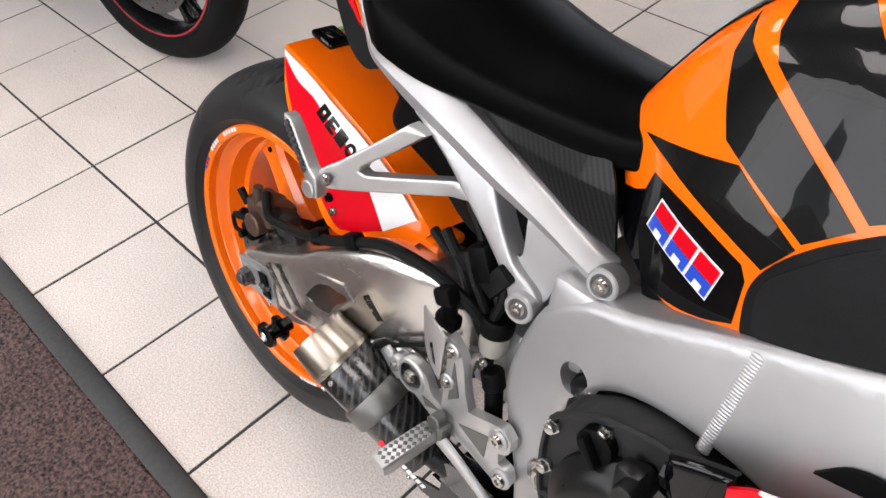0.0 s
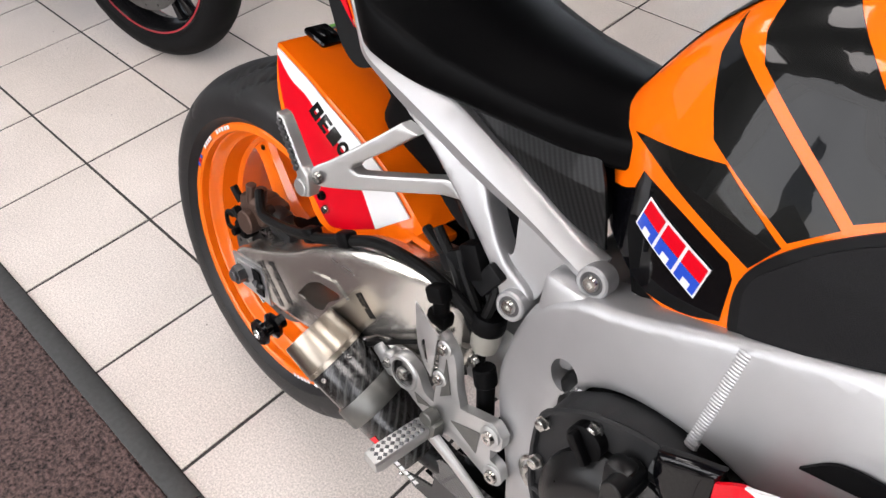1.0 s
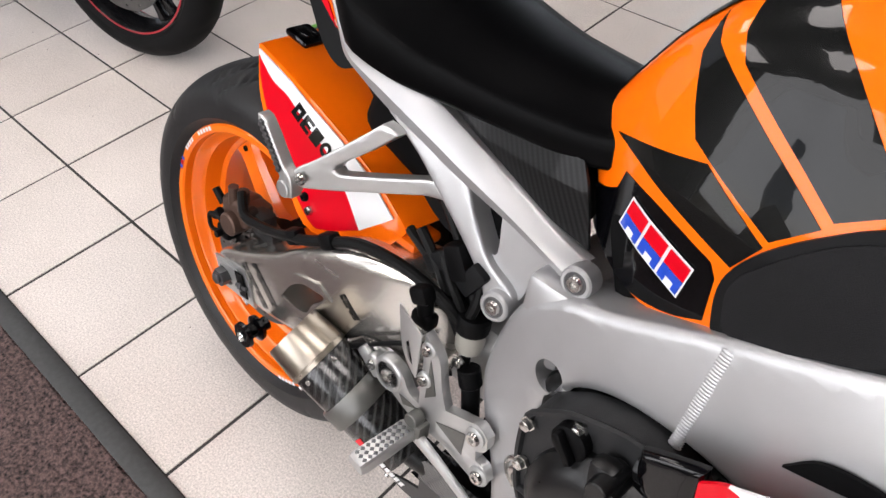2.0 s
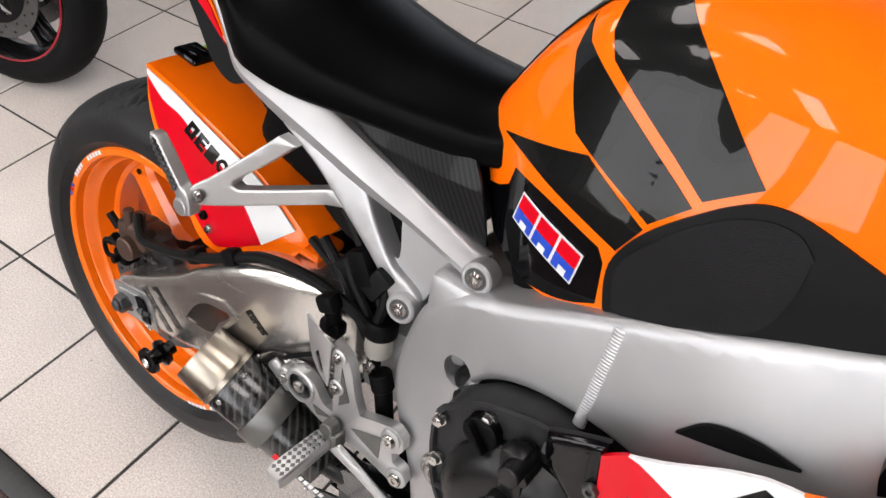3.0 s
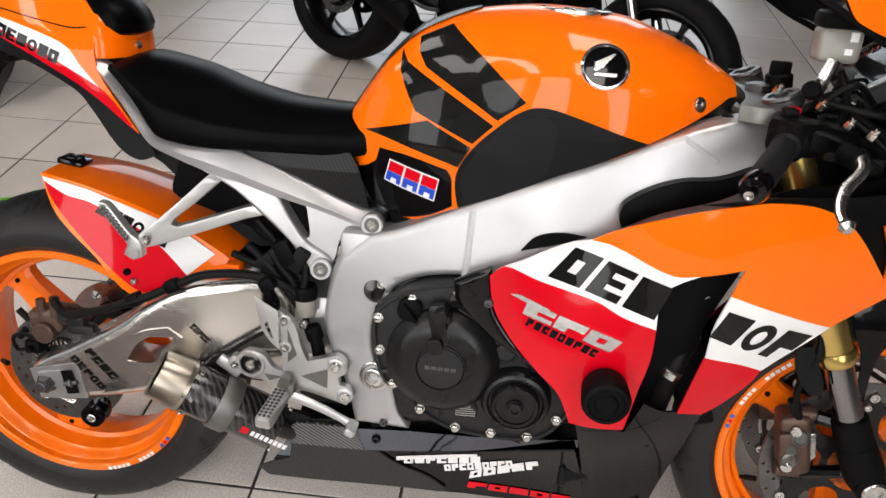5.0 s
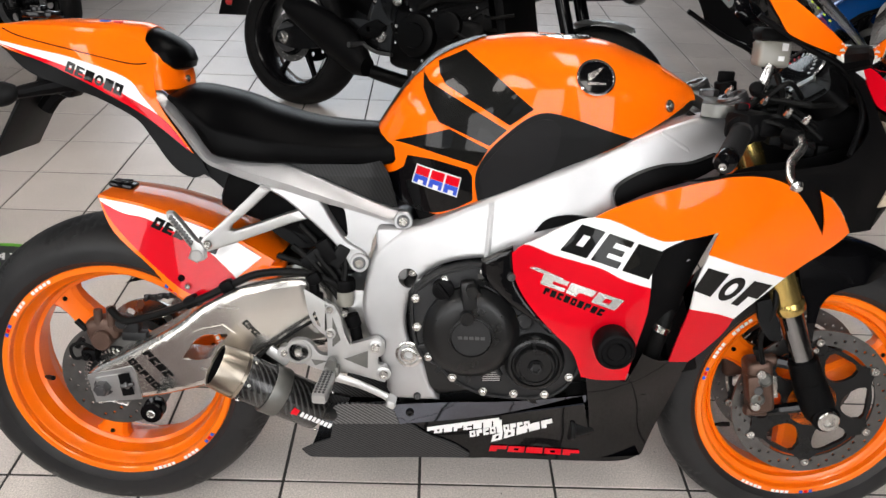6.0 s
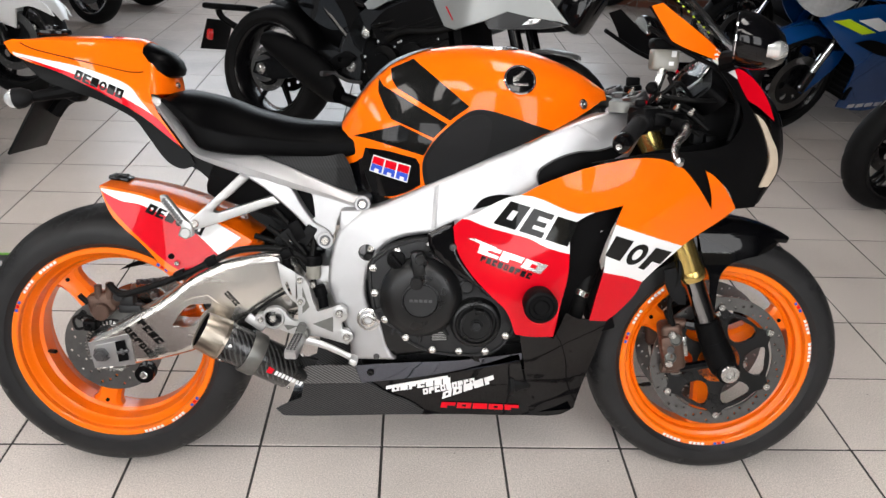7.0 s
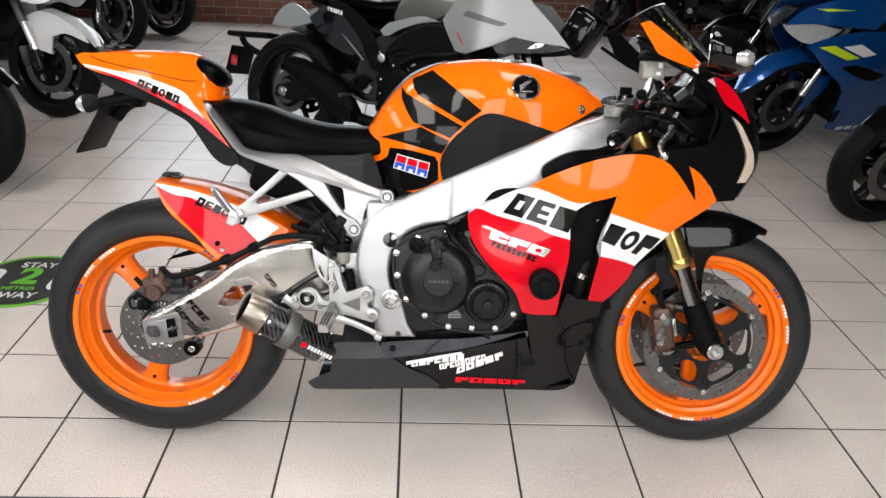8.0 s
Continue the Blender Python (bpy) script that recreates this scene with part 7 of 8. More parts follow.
part("silencer_strap", lathe([(0.106, 0.0432), (0.105, 0.0465), (0.108, 0.0478), (0.134, 0.0478), (0.137, 0.0465), (0.136, 0.0432)], 40, exm, True), CAST_DARK, ex, "steel silencer strap")
for k in range(6):
    a = radians(60 * k + 10)
    p = exm @ Vector((0.0435 * math.cos(a), 0.061, 0.0435 * math.sin(a)))
    q = exm @ Vector((0.06 * math.cos(a), 0.061, 0.06 * math.sin(a)))
    bolt(tuple(p), 0.004, ex, tuple(q - p), STEEL, 0.003, "rivet")
for k in range(3):
    a = radians(120 * k + 80)
    p, q = exm @ Vector((0.043 * math.cos(a), 0.222, 0.043 * math.sin(a))), exm @ Vector((0.06 * math.cos(a), 0.222, 0.06 * math.sin(a)))
    bolt(tuple(p), 0.004, ex, tuple(q - p), STEEL, 0.003, "rivet")
part("link_pipe", tube([exm @ Vector((0, 0.21, 0)), (0.455, -0.115, 0.262), (0.52, -0.07, 0.24), (0.72, 0, 0.22)], 0.021, 14), ENGINE, ex)


def wrap(points_uv, material, name):
    """Sticker on the silencer: runs of (along, angle)."""
    bm = bmesh.new()
    vs = [bm.verts.new(exm @ Vector((0.0437 * math.cos(a), u, 0.0437 * math.sin(a)))) for u, a in points_uv]
    bm.faces.new(vs)
    bmesh.ops.recalc_face_normals(bm, faces=bm.faces)
    return part(name, bm, material, ex)


base_a = None
best = -9
for k in range(72):
    a = radians(5 * k)
    d = (exm.to_3x3() @ Vector((math.cos(a), 0, math.sin(a))))
    s = d.dot(Vector((0.0, -0.95, -0.05)))
    if s > best:
        best, base_a = s, a
for k in range(8):
    u0 = 0.176 + 0.0085 * k
    wrap([(u0, base_a - 0.10), (u0 + 0.0062, base_a - 0.10), (u0 + 0.0062, base_a + 0.14), (u0, base_a + 0.14)], WHITE, "silencer_mark")
wrap([(0.158, base_a - 0.16), (0.171, base_a - 0.12), (0.171, base_a + 0.16), (0.158, base_a + 0.2)], RED, "silencer_mark")

# -- rear brake, chain and hoses --
rc = part("rear_caliper", join(block(0.060, 0.045, 0.050, Matrix.Translation((-0.008, -0.100, 0.418)) @ Matrix.Rotation(radians(-15), 4, "Y"), 0.012, 3), rod((-0.004, -0.10, 0.404), (-0.004, -0.135, 0.404), 0.019, seg=24), block(0.035, 0.04, 0.03, Matrix.Translation((0.025, -0.100, 0.43)), 0.008, 2), rod((-0.012, -0.115, 0.43), (-0.012, -0.115, 0.462), 0.008), rod((0.012, -0.115, 0.43), (0.014, -0.115, 0.468), 0.009)), BRONZE, bike, "brown rear brake caliper")
part("bleed_nipple", join(rod((-0.035, -0.118, 0.42), (-0.052, -0.12, 0.44), 0.006), rod((-0.045, -0.118, 0.40), (-0.058, -0.12, 0.385), 0.007)), HOSE, rc)
part("caliper_piece", join(block(0.04, 0.03, 0.03, Matrix.Translation((0.045, -0.105, 0.43)), 0.008), rod((0.035, -0.11, 0.44), (0.035, -0.13, 0.44), 0.011), block(0.05, 0.02, 0.02, Matrix.Translation((0.05, -0.10, 0.405)), 0.005)), ENGINE_GREY, rc)
part("speed_sensor", join(block(0.03, 0.03, 0.025, Matrix.Translation((-0.035, -0.110, 0.368)), 0.006), rod((-0.035, -0.12, 0.368), (-0.035, -0.135, 0.368), 0.006)), PLASTIC, rc)
part("sensor_wire", tube([(-0.035, -0.12, 0.368), (-0.060, -0.125, 0.362), (-0.066, -0.125, 0.385), (-0.045, -0.125, 0.395), (-0.02, -0.125, 0.385)], 0.0035, 6), HOSE, rc)
part("brake_line", tube([(0.014, -0.118, 0.465), (0.045, -0.135, 0.450), (0.09, -0.143, 0.462), (0.14, -0.150, 0.482), (0.173, -0.153, 0.497), (0.208, -0.153, 0.512), (0.255, -0.150, 0.537), (0.303, -0.145, 0.558), (0.371, -0.140, 0.563), (0.425, -0.135, 0.550), (0.448, -0.128, 0.530)], 0.0075, 10), HOSE, bike, "black rubber brake line")
for x, z in ((0.180, 0.501), (0.247, 0.534), (0.405, 0.556)):
    part("line_guide", block(0.026, 0.020, 0.022, Matrix.Translation((x, -0.150, z)) @ Matrix.Rotation(radians(-28), 4, "Y"), 0.005, 2), PLASTIC, bike)
part("second_line", tube([(0.40, -0.12, 0.60), (0.42, -0.125, 0.575), (0.44, -0.125, 0.55), (0.445, -0.12, 0.52)], 0.006, 8), HOSE, bike)
part("line_joint", block(0.028, 0.022, 0.045, Matrix.Translation((0.425, -0.118, 0.600)) @ Matrix.Rotation(radians(-30), 4, "Y"), 0.005, 2), PLASTIC, bike)
part("shock", join(rod((0.40, 0, 0.42), (0.455, 0, 0.64), 0.022), *[lathe([(0.004 * 0, 0.034), (0.005, 0.037), (0.010, 0.034)], 24, towards((0.41 + 0.008 * k, 0, 0.45 + 0.026 * k), (0.418 + 0.008 * k, 0, 0.476 + 0.026 * k)), True) for k in range(6)]), GUNMETAL, bike)
part("shock_tank", rod((0.40, -0.03, 0.555), (0.46, -0.05, 0.585), 0.028), CAST, bike)
part("chain_guard", drape([(-0.05, 0.430), (0.10, 0.468), (0.25, 0.500), (0.25, 0.515), (0.10, 0.490), (-0.02, 0.448)], lambda x, z: 0.11, 0, 0.004, (), 0, True, 1, 0.001), PLASTIC, bike)


def chain_run(xa, za, xb, zb):
    """Roller chain links along one run."""
    out = []
    n = 33
    for i in range(n):
        u = i / n
        x, z = xa + (xb - xa) * u, za + (zb - za) * u
        ang = -math.atan2(zb - za, xb - xa)
        out.append(block(0.017, 0.003, 0.013, Matrix.Translation((x, 0.094 if i % 2 else 0.098, z)) @ Matrix.Rotation(ang, 4, "Y"), 0.004, 1))
        out.append(rod((x, 0.084, z), (x, 0.100, z), 0.005, seg=8))
    return join(*out)


for run in ((0.0, 0.403, 0.52, 0.475), (0.0, 0.218, 0.52, 0.400)):
    tagged(part("chain_run", chain_run(*run), GUNMETAL, bike, "steel drive chain"), kind="stuff")
part("side_stand", join(tube([(0.55, 0.13, 0.30), (0.53, 0.20, 0.16), (0.50, 0.262, 0.012)], 0.012, 10), block(0.06, 0.04, 0.010, Matrix.Translation((0.495, 0.268, 0.0)) @ Matrix.Rotation(radians(14), 4, "X"), 0.004)), PLASTIC, bike)
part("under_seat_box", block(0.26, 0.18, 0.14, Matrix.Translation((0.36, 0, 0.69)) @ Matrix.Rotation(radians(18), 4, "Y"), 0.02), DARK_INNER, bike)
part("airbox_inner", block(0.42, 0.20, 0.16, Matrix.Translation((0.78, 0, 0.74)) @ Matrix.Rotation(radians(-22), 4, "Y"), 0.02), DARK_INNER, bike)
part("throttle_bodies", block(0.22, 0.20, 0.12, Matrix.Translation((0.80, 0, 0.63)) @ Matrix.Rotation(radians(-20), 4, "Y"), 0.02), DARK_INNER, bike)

# ---- the other parked motorcycles ----
BLACK_RIM = mat("black_wheel_paint", (0.004, 0.004, 0.0045), 0.25, 0.0, 0.15, var=0.1, scale=20, spec=0.2)
# Black finish darker than ENGINE, with the back's dimmer light in its colour.
DIM_CASE = mat("black_engine_finish_dimmed", (0.0022, 0.0022, 0.0024), 0.33, 0.0, var=0.15, scale=40, bump=0.1, bscale=600, rvar=0.08, spec=0.07)
DARK_PANEL = mat("charcoal_panel_paint", (0.0045, 0.0047, 0.005), 0.35, 0.2, 0.2, var=0.08, scale=14)
# Darker copy of the tyre rubber; dimmer light is put into the colour.
DIM_RUBBER = mat("tyre_rubber_dimmed", (0.006, 0.006, 0.0063), 0.6, 0.0, var=0.2, scale=22, bump=0.12, bscale=400, spec=0.1)
POLISHED_RIM = mat("polished_wheel_rim", (0.55, 0.55, 0.55), 0.18, 1.0, var=0.05, scale=20)


def plain_tyre(width, radius, bead):
    half, crown = width / 2, radius - 0.05
    prof = [(-half * 0.8, bead), (-half * 0.99, bead + (crown - bead) * 0.5)]
    prof += [(-half * math.cos(math.pi * i / 12), crown + 0.05 * math.sin(math.pi * i / 12)) for i in range(13)]
    prof += [(half * 0.99, bead + (crown - bead) * 0.5), (half * 0.8, bead)]
    seg = 120
    bm = bmesh.new()
    rings = []
    for k, (y, r) in enumerate(prof):
        rings.append([bm.verts.new(((r - 0.004 * (2 < k < len(prof) - 3 and (i + abs(k - 8)) % 10 == 0)) * math.cos(2 * math.pi * i / seg), y, (r - 0.004 * (2 < k < len(prof) - 3 and (i + abs(k - 8)) % 10 == 0)) * math.sin(2 * math.pi * i / seg))) for i in range(seg)])
    for p, q in zip(rings, rings[1:]):
        for i in range(seg):
            j = (i + 1) % seg
            bm.faces.new([p[i], q[i], q[j], p[j]])
    bmesh.ops.recalc_face_normals(bm, faces=bm.faces)
    return bm


def plain_wheel(parent, at, width, radius, rim_mat, name, spokes=5, twin=True, disc=0.15, sides=(-1, 1), stripe=None, turn=0.0, steer=0.0):
    w = new(name)
    w.parent = parent
    w.location = at
    w.rotation_euler = (0, 0, radians(steer))
    bead, bw = 0.226, width * 0.40
    part("tyre", plain_tyre(width, radius, bead), DIM_RUBBER, w)
    part("rim", lathe([(-bw, bead + 0.004), (-bw - 0.003, bead - 0.006), (-bw + 0.01, bead - 0.018), (0, bead - 0.032), (bw - 0.01, bead - 0.018), (bw + 0.003, bead - 0.006), (bw, bead + 0.004), (0, bead - 0.014)], 64, closed=True), rim_mat, w)
    if stripe:
        for s in (-1, 1):
            part("rim_stripe", lathe([(s * (bw + 0.003), bead - 0.003), (s * (bw + 0.0045), bead - 0.003), (s * (bw + 0.0045), bead - 0.008), (s * (bw + 0.003), bead - 0.008)], 64, closed=True), stripe, w)
    for i in range(spokes):
        for da in ((-7, 7) if twin else (0,)):
            part("spoke", spoke(radians(turn + 360 * i / spokes + da), 0.035, 0.202, 0.026, 0.018, 0.036, 0.022, 0.0), rim_mat if rim_mat is not POLISHED_RIM else BLACK_RIM, w)
    part("hub", lathe([(-0.06, 0.015), (-0.06, 0.042), (0.06, 0.042), (0.06, 0.015)], 28), BLACK_RIM, w)
    for s in sides:
        part("brake_disc", disc_mesh(disc * 0.72, disc, s * (bw * 0.9 + 0.012), 0.005, 36, 0.004, (0.3, 0.7)), DISC, w)
        part("disc_carrier", disc_mesh(0.02, disc * 0.74, s * (bw * 0.9 + 0.014), 0.004, 6, disc * 0.14, (0.62,)), BLACK_RIM, w)
    return w


def common(root, wb, rim_mat, stripe=None, fork_mat=None, steer=0.0, spokes=5, twin=True, rear_side=-1):
    """Running gear that every parked motorcycle has: wheels, fork, swingarm, engine, bars."""
    plain_wheel(root, (0, 0, 0.312), 0.19, 0.312, rim_mat, "rear_wheel", spokes, twin, 0.11, (rear_side,), stripe)
    plain_wheel(root, (wb, 0, 0.300), 0.12, 0.300, rim_mat, "front_wheel", spokes, twin, 0.155, (-1, 1), stripe, 12, steer)
    for s in (-1, 1):
        a, b = Vector((wb - 0.01, s * 0.10, 0.30)), Vector((wb - 0.28, s * 0.10, 0.92))
        leg = part("fork_leg", rod(a.lerp(b, 0.38), b, 0.026, seg=18), fork_mat or GLOSS_BLACK, root)
        part("fork_tube", rod(a, a.lerp(b, 0.42), 0.020, seg=18), CHROME, leg)
        part("fork_foot", rod(a - Vector((0, 0, 0.02)), a.lerp(b, 0.14), 0.026, seg=18), BLACK_RIM, leg)
        part("caliper", block(0.05, 0.05, 0.11, Matrix.Translation((wb - 0.115, s * 0.085, 0.35)) @ Matrix.Rotation(radians(-15), 4, "Y"), 0.012, 2), GUNMETAL, leg)
        part("swingarm", drape([(-0.05, 0.285), (-0.04, 0.335), (0.10, 0.385), (0.42, 0.46), (0.52, 0.43), (0.52, 0.36), (0.40, 0.36), (0.10, 0.275)], lambda x, z: 0.135, 0, 0.035, (), 0.08, True, s, 0.006), BLACK_RIM, root)
        part("axle_nut", join(rod((0, s * 0.13, 0.312), (0, s * 0.155, 0.312), 0.018, seg=6), rod((0, s * 0.13, 0.312), (0, s * 0.140, 0.312), 0.028)), STEEL, root)
        part("frame_spar", drape([(0.46, 0.34), (0.47, 0.50), (0.56, 0.66), (0.80, 0.74), (1.02, 0.86), (1.10, 0.84), (1.06, 0.76), (0.86, 0.64), (0.64, 0.55), (0.58, 0.34)], lambda x, z: 0.135, 0, 0.03, (), 0.08, True, s, 0.005), BLACK_RIM, root)
        part("handlebar", tube([(wb - 0.30, 0, 0.95), (wb - 0.32, s * 0.16, 0.98), (wb - 0.38, s * 0.34, 0.98)], 0.011, 8), GLOSS_BLACK, root)
        part("grip", rod((wb - 0.365, s * 0.27, 0.98), (wb - 0.385, s * 0.39, 0.98), 0.017), GRIP, root)
        part("mirror", lathe([(0, 0), (0, 0.05), (0.012, 0.052), (0.03, 0.03), (0.034, 0)], 20, towards((wb - 0.36, s * 0.36, 1.12), (wb - 0.2, s * 0.36, 1.13))), GLOSS_BLACK, root)
        part("mirror_stem", tube([(wb - 0.33, s * 0.22, 0.99), (wb - 0.34, s * 0.32, 1.06), (wb - 0.345, s * 0.36, 1.11)], 0.006, 6), GLOSS_BLACK, root)
        part("footrest", rod((0.46, s * 0.15, 0.36), (0.44, s * 0.24, 0.355), 0.012), GUNMETAL, root)
        part("pivot", lathe([(0, 0.026), (0.008, 0.025), (0.010, 0.012), (0.004, 0.010), (0.004, 0)], 24, towards((0.53, s * 0.135, 0.405), (0.53, s * 0.3, 0.405))), STEEL, root)
    e = part("engine_block", join(block(0.44, 0.32, 0.26, Matrix.Translation((0.80, 0, 0.42)), 0.04, 3), block(0.24, 0.30, 0.20, Matrix.Translation((0.90, 0, 0.56)) @ Matrix.Rotation(radians(-25), 4, "Y"), 0.02, 2)), DIM_CASE, root)
    for s in (-1, 1):
        part("clutch_cover", lathe([(0, 0.095), (0.03, 0.085), (0.036, 0.07), (0.036, 0.05), (0.041, 0.048), (0.041, 0)], 40, towards((0.72, s * 0.155, 0.44), (0.72, s * 0.3, 0.44))), DIM_CASE, e)
        part("side_cover", lathe([(0, 0.06), (0.024, 0.056), (0.028, 0.045), (0.028, 0)], 32, towards((0.86, s * 0.155, 0.50), (0.86, s * 0.3, 0.50))), DIM_CASE, e)
        for k in range(7):
            a = radians(30 + 48 * k)
            bolt((0.76 + 0.145 * math.cos(a), s * 0.158, 0.45 + 0.105 * math.sin(a)), 0.008, e, (0, s, 0), STEEL)
    part("rear_sprocket", disc_mesh(0.03, 0.112, -rear_side * 0.09, 0.006, 8, 0.012, (0.6,)), DARK_INNER, root).location = (0, 0, 0.312)
    part("radiator", block(0.04, 0.32, 0.30, Matrix.Translation((1.08, 0, 0.55)) @ Matrix.Rotation(radians(-18), 4, "Y"), 0.005), DARK_INNER, root)
    part("exhaust", join(tube([(0.95, -0.06, 0.36), (0.80, -0.08, 0.24), (0.55, -0.10, 0.24), (0.40, -0.16, 0.28)], 0.03, 12)), DIM_CASE, root)
    part("side_stand", tube([(0.52, 0.13, 0.30), (0.50, 0.20, 0.16), (0.47, 0.262, 0.005)], 0.012, 8), GLOSS_BLACK, root)


def body_loft(stations, material, root, name, label=""):
    """Tank or seat: stations of x, half-width, lower z, upper z."""
    secs = []
    for x, w, lo, hi in stations:
        secs.append([(x, w * math.cos(a) * (0.82 if math.sin(a) < 0 else 1.0), (lo + hi) / 2 + (hi - lo) / 2 * (abs(math.sin(a)) ** 0.8) * (1 if math.sin(a) > 0 else -1)) for a in [2 * math.pi * k / 24 for k in range(24)]])
    return part(name, loft(secs), material, root, label)


def machine_detail(root, seed):
    """Hoses, brackets, fins and fasteners round an exposed engine."""
    rnd = random.Random(seed)
    for s in (-1, 1):
        for k in range(7):
            part("cooling_fin", block(0.20, 0.012, 0.006, Matrix.Translation((0.90 - 0.008 * k, s * 0.156, 0.53 + 0.018 * k)) @ Matrix.Rotation(radians(-22), 4, "Y"), 0.002), DIM_CASE, root)
        part("footrest_hanger", drape([(0.40, 0.34), (0.42, 0.42), (0.50, 0.47), (0.55, 0.45), (0.52, 0.40), (0.46, 0.38), (0.44, 0.33)], lambda x, z: 0.150, 0, 0.010, [circle(0.47, 0.425, 0.012, 10)], 0, True, s, 0.003), DIM_CASE, root)
        part("brake_pedal", tube([(0.46, s * 0.165, 0.36), (0.54, s * 0.17, 0.34), (0.62, s * 0.175, 0.345)], 0.008, 8), GUNMETAL, root)
        part("seat_rail", tube([(0.56, s * 0.12, 0.68), (0.36, s * 0.11, 0.72), (0.10, s * 0.08, 0.78)], 0.016, 8), BLACK_RIM, root)
        part("seat_strut", tube([(0.52, s * 0.12, 0.50), (0.36, s * 0.115, 0.62), (0.20, s * 0.10, 0.74)], 0.013, 8), BLACK_RIM, root)
        part("water_pipe", tube([(0.72, s * 0.17, 0.55), (0.82, s * 0.185, 0.60), (0.95, s * 0.17, 0.62), (1.06, s * 0.14, 0.66)], 0.016, 10), HOSE, root)
        part("engine_mount", lathe([(0, 0.022), (0.010, 0.021), (0.012, 0.012), (0.006, 0.010), (0.006, 0)], 20, towards((0.60, s * 0.150, 0.56), (0.60, s * 0.3, 0.56))), STEEL, root)
        part("timing_cover", lathe([(0, 0.050), (0.018, 0.047), (0.022, 0.036), (0.016, 0.034), (0.016, 0.018), (0.022, 0.016), (0.022, 0)], 28, towards((0.94, s * 0.158, 0.40), (0.94, s * 0.3, 0.40))), DIM_CASE, root)
        for k in range(5):
            x, z = 0.55 + rnd.uniform(0, 0.45), 0.46 + rnd.uniform(0, 0.22)
            part("hose", tube([(x, s * 0.14, z), (x + 0.05, s * (0.165 + rnd.uniform(0, 0.02)), z + rnd.uniform(-0.06, 0.06)), (x + 0.13, s * 0.15, z + rnd.uniform(-0.08, 0.08))], 0.007, 7), HOSE, root)
        for k in range(10):
            bolt((0.58 + rnd.uniform(0, 0.42), s * 0.160, 0.36 + rnd.uniform(0, 0.26)), 0.0065, root, (0, s, 0), STEEL)
        part("disc_guard", lathe([(0.0, 0.062), (0.004, 0.066), (0.010, 0.060), (0.010, 0.030), (0.004, 0.028)], 28, towards((0, s * 0.105, 0.312), (0, s * 0.3, 0.312)), True), GUNMETAL, root)
    part("rear_shock", rod((0.38, 0, 0.40), (0.44, 0, 0.64), 0.035), GUNMETAL, root)
    part("rear_hugger", loft([[(0.345 * math.cos(radians(a)), 0.10 * t, 0.312 + (0.345 - 0.03 * t * t) * math.sin(radians(a))) for t in (-1, -0.6, 0, 0.6, 1)] for a in (20, 38, 56, 74, 92)], False, False), PLASTIC, root)


# silver and black street motorcycle behind
kat = thing("street_motorcycle", pose(-0.345, 2.36, 0.002, -13, 0, -31), "silver and black street motorcycle with an angular half fairing", "motorcycle")
common(kat, 1.455, BLACK_RIM, None, GLOSS_BLACK, 0.0, 6, False)
machine_detail(kat, 3)
body_loft([(0.60, 0.09, 0.70, 0.82), (0.66, 0.14, 0.72, 0.90), (0.80, 0.165, 0.74, 0.96), (0.98, 0.165, 0.74, 0.97), (1.10, 0.12, 0.76, 0.94)], SILVER_PAINT, kat, "fuel_tank", "satin silver fuel tank")
body_loft([(0.06, 0.06, 0.80, 0.86), (0.15, 0.11, 0.76, 0.87), (0.32, 0.13, 0.74, 0.84), (0.50, 0.13, 0.74, 0.83), (0.62, 0.10, 0.73, 0.86)], LEATHER, kat, "seat", "black seat")
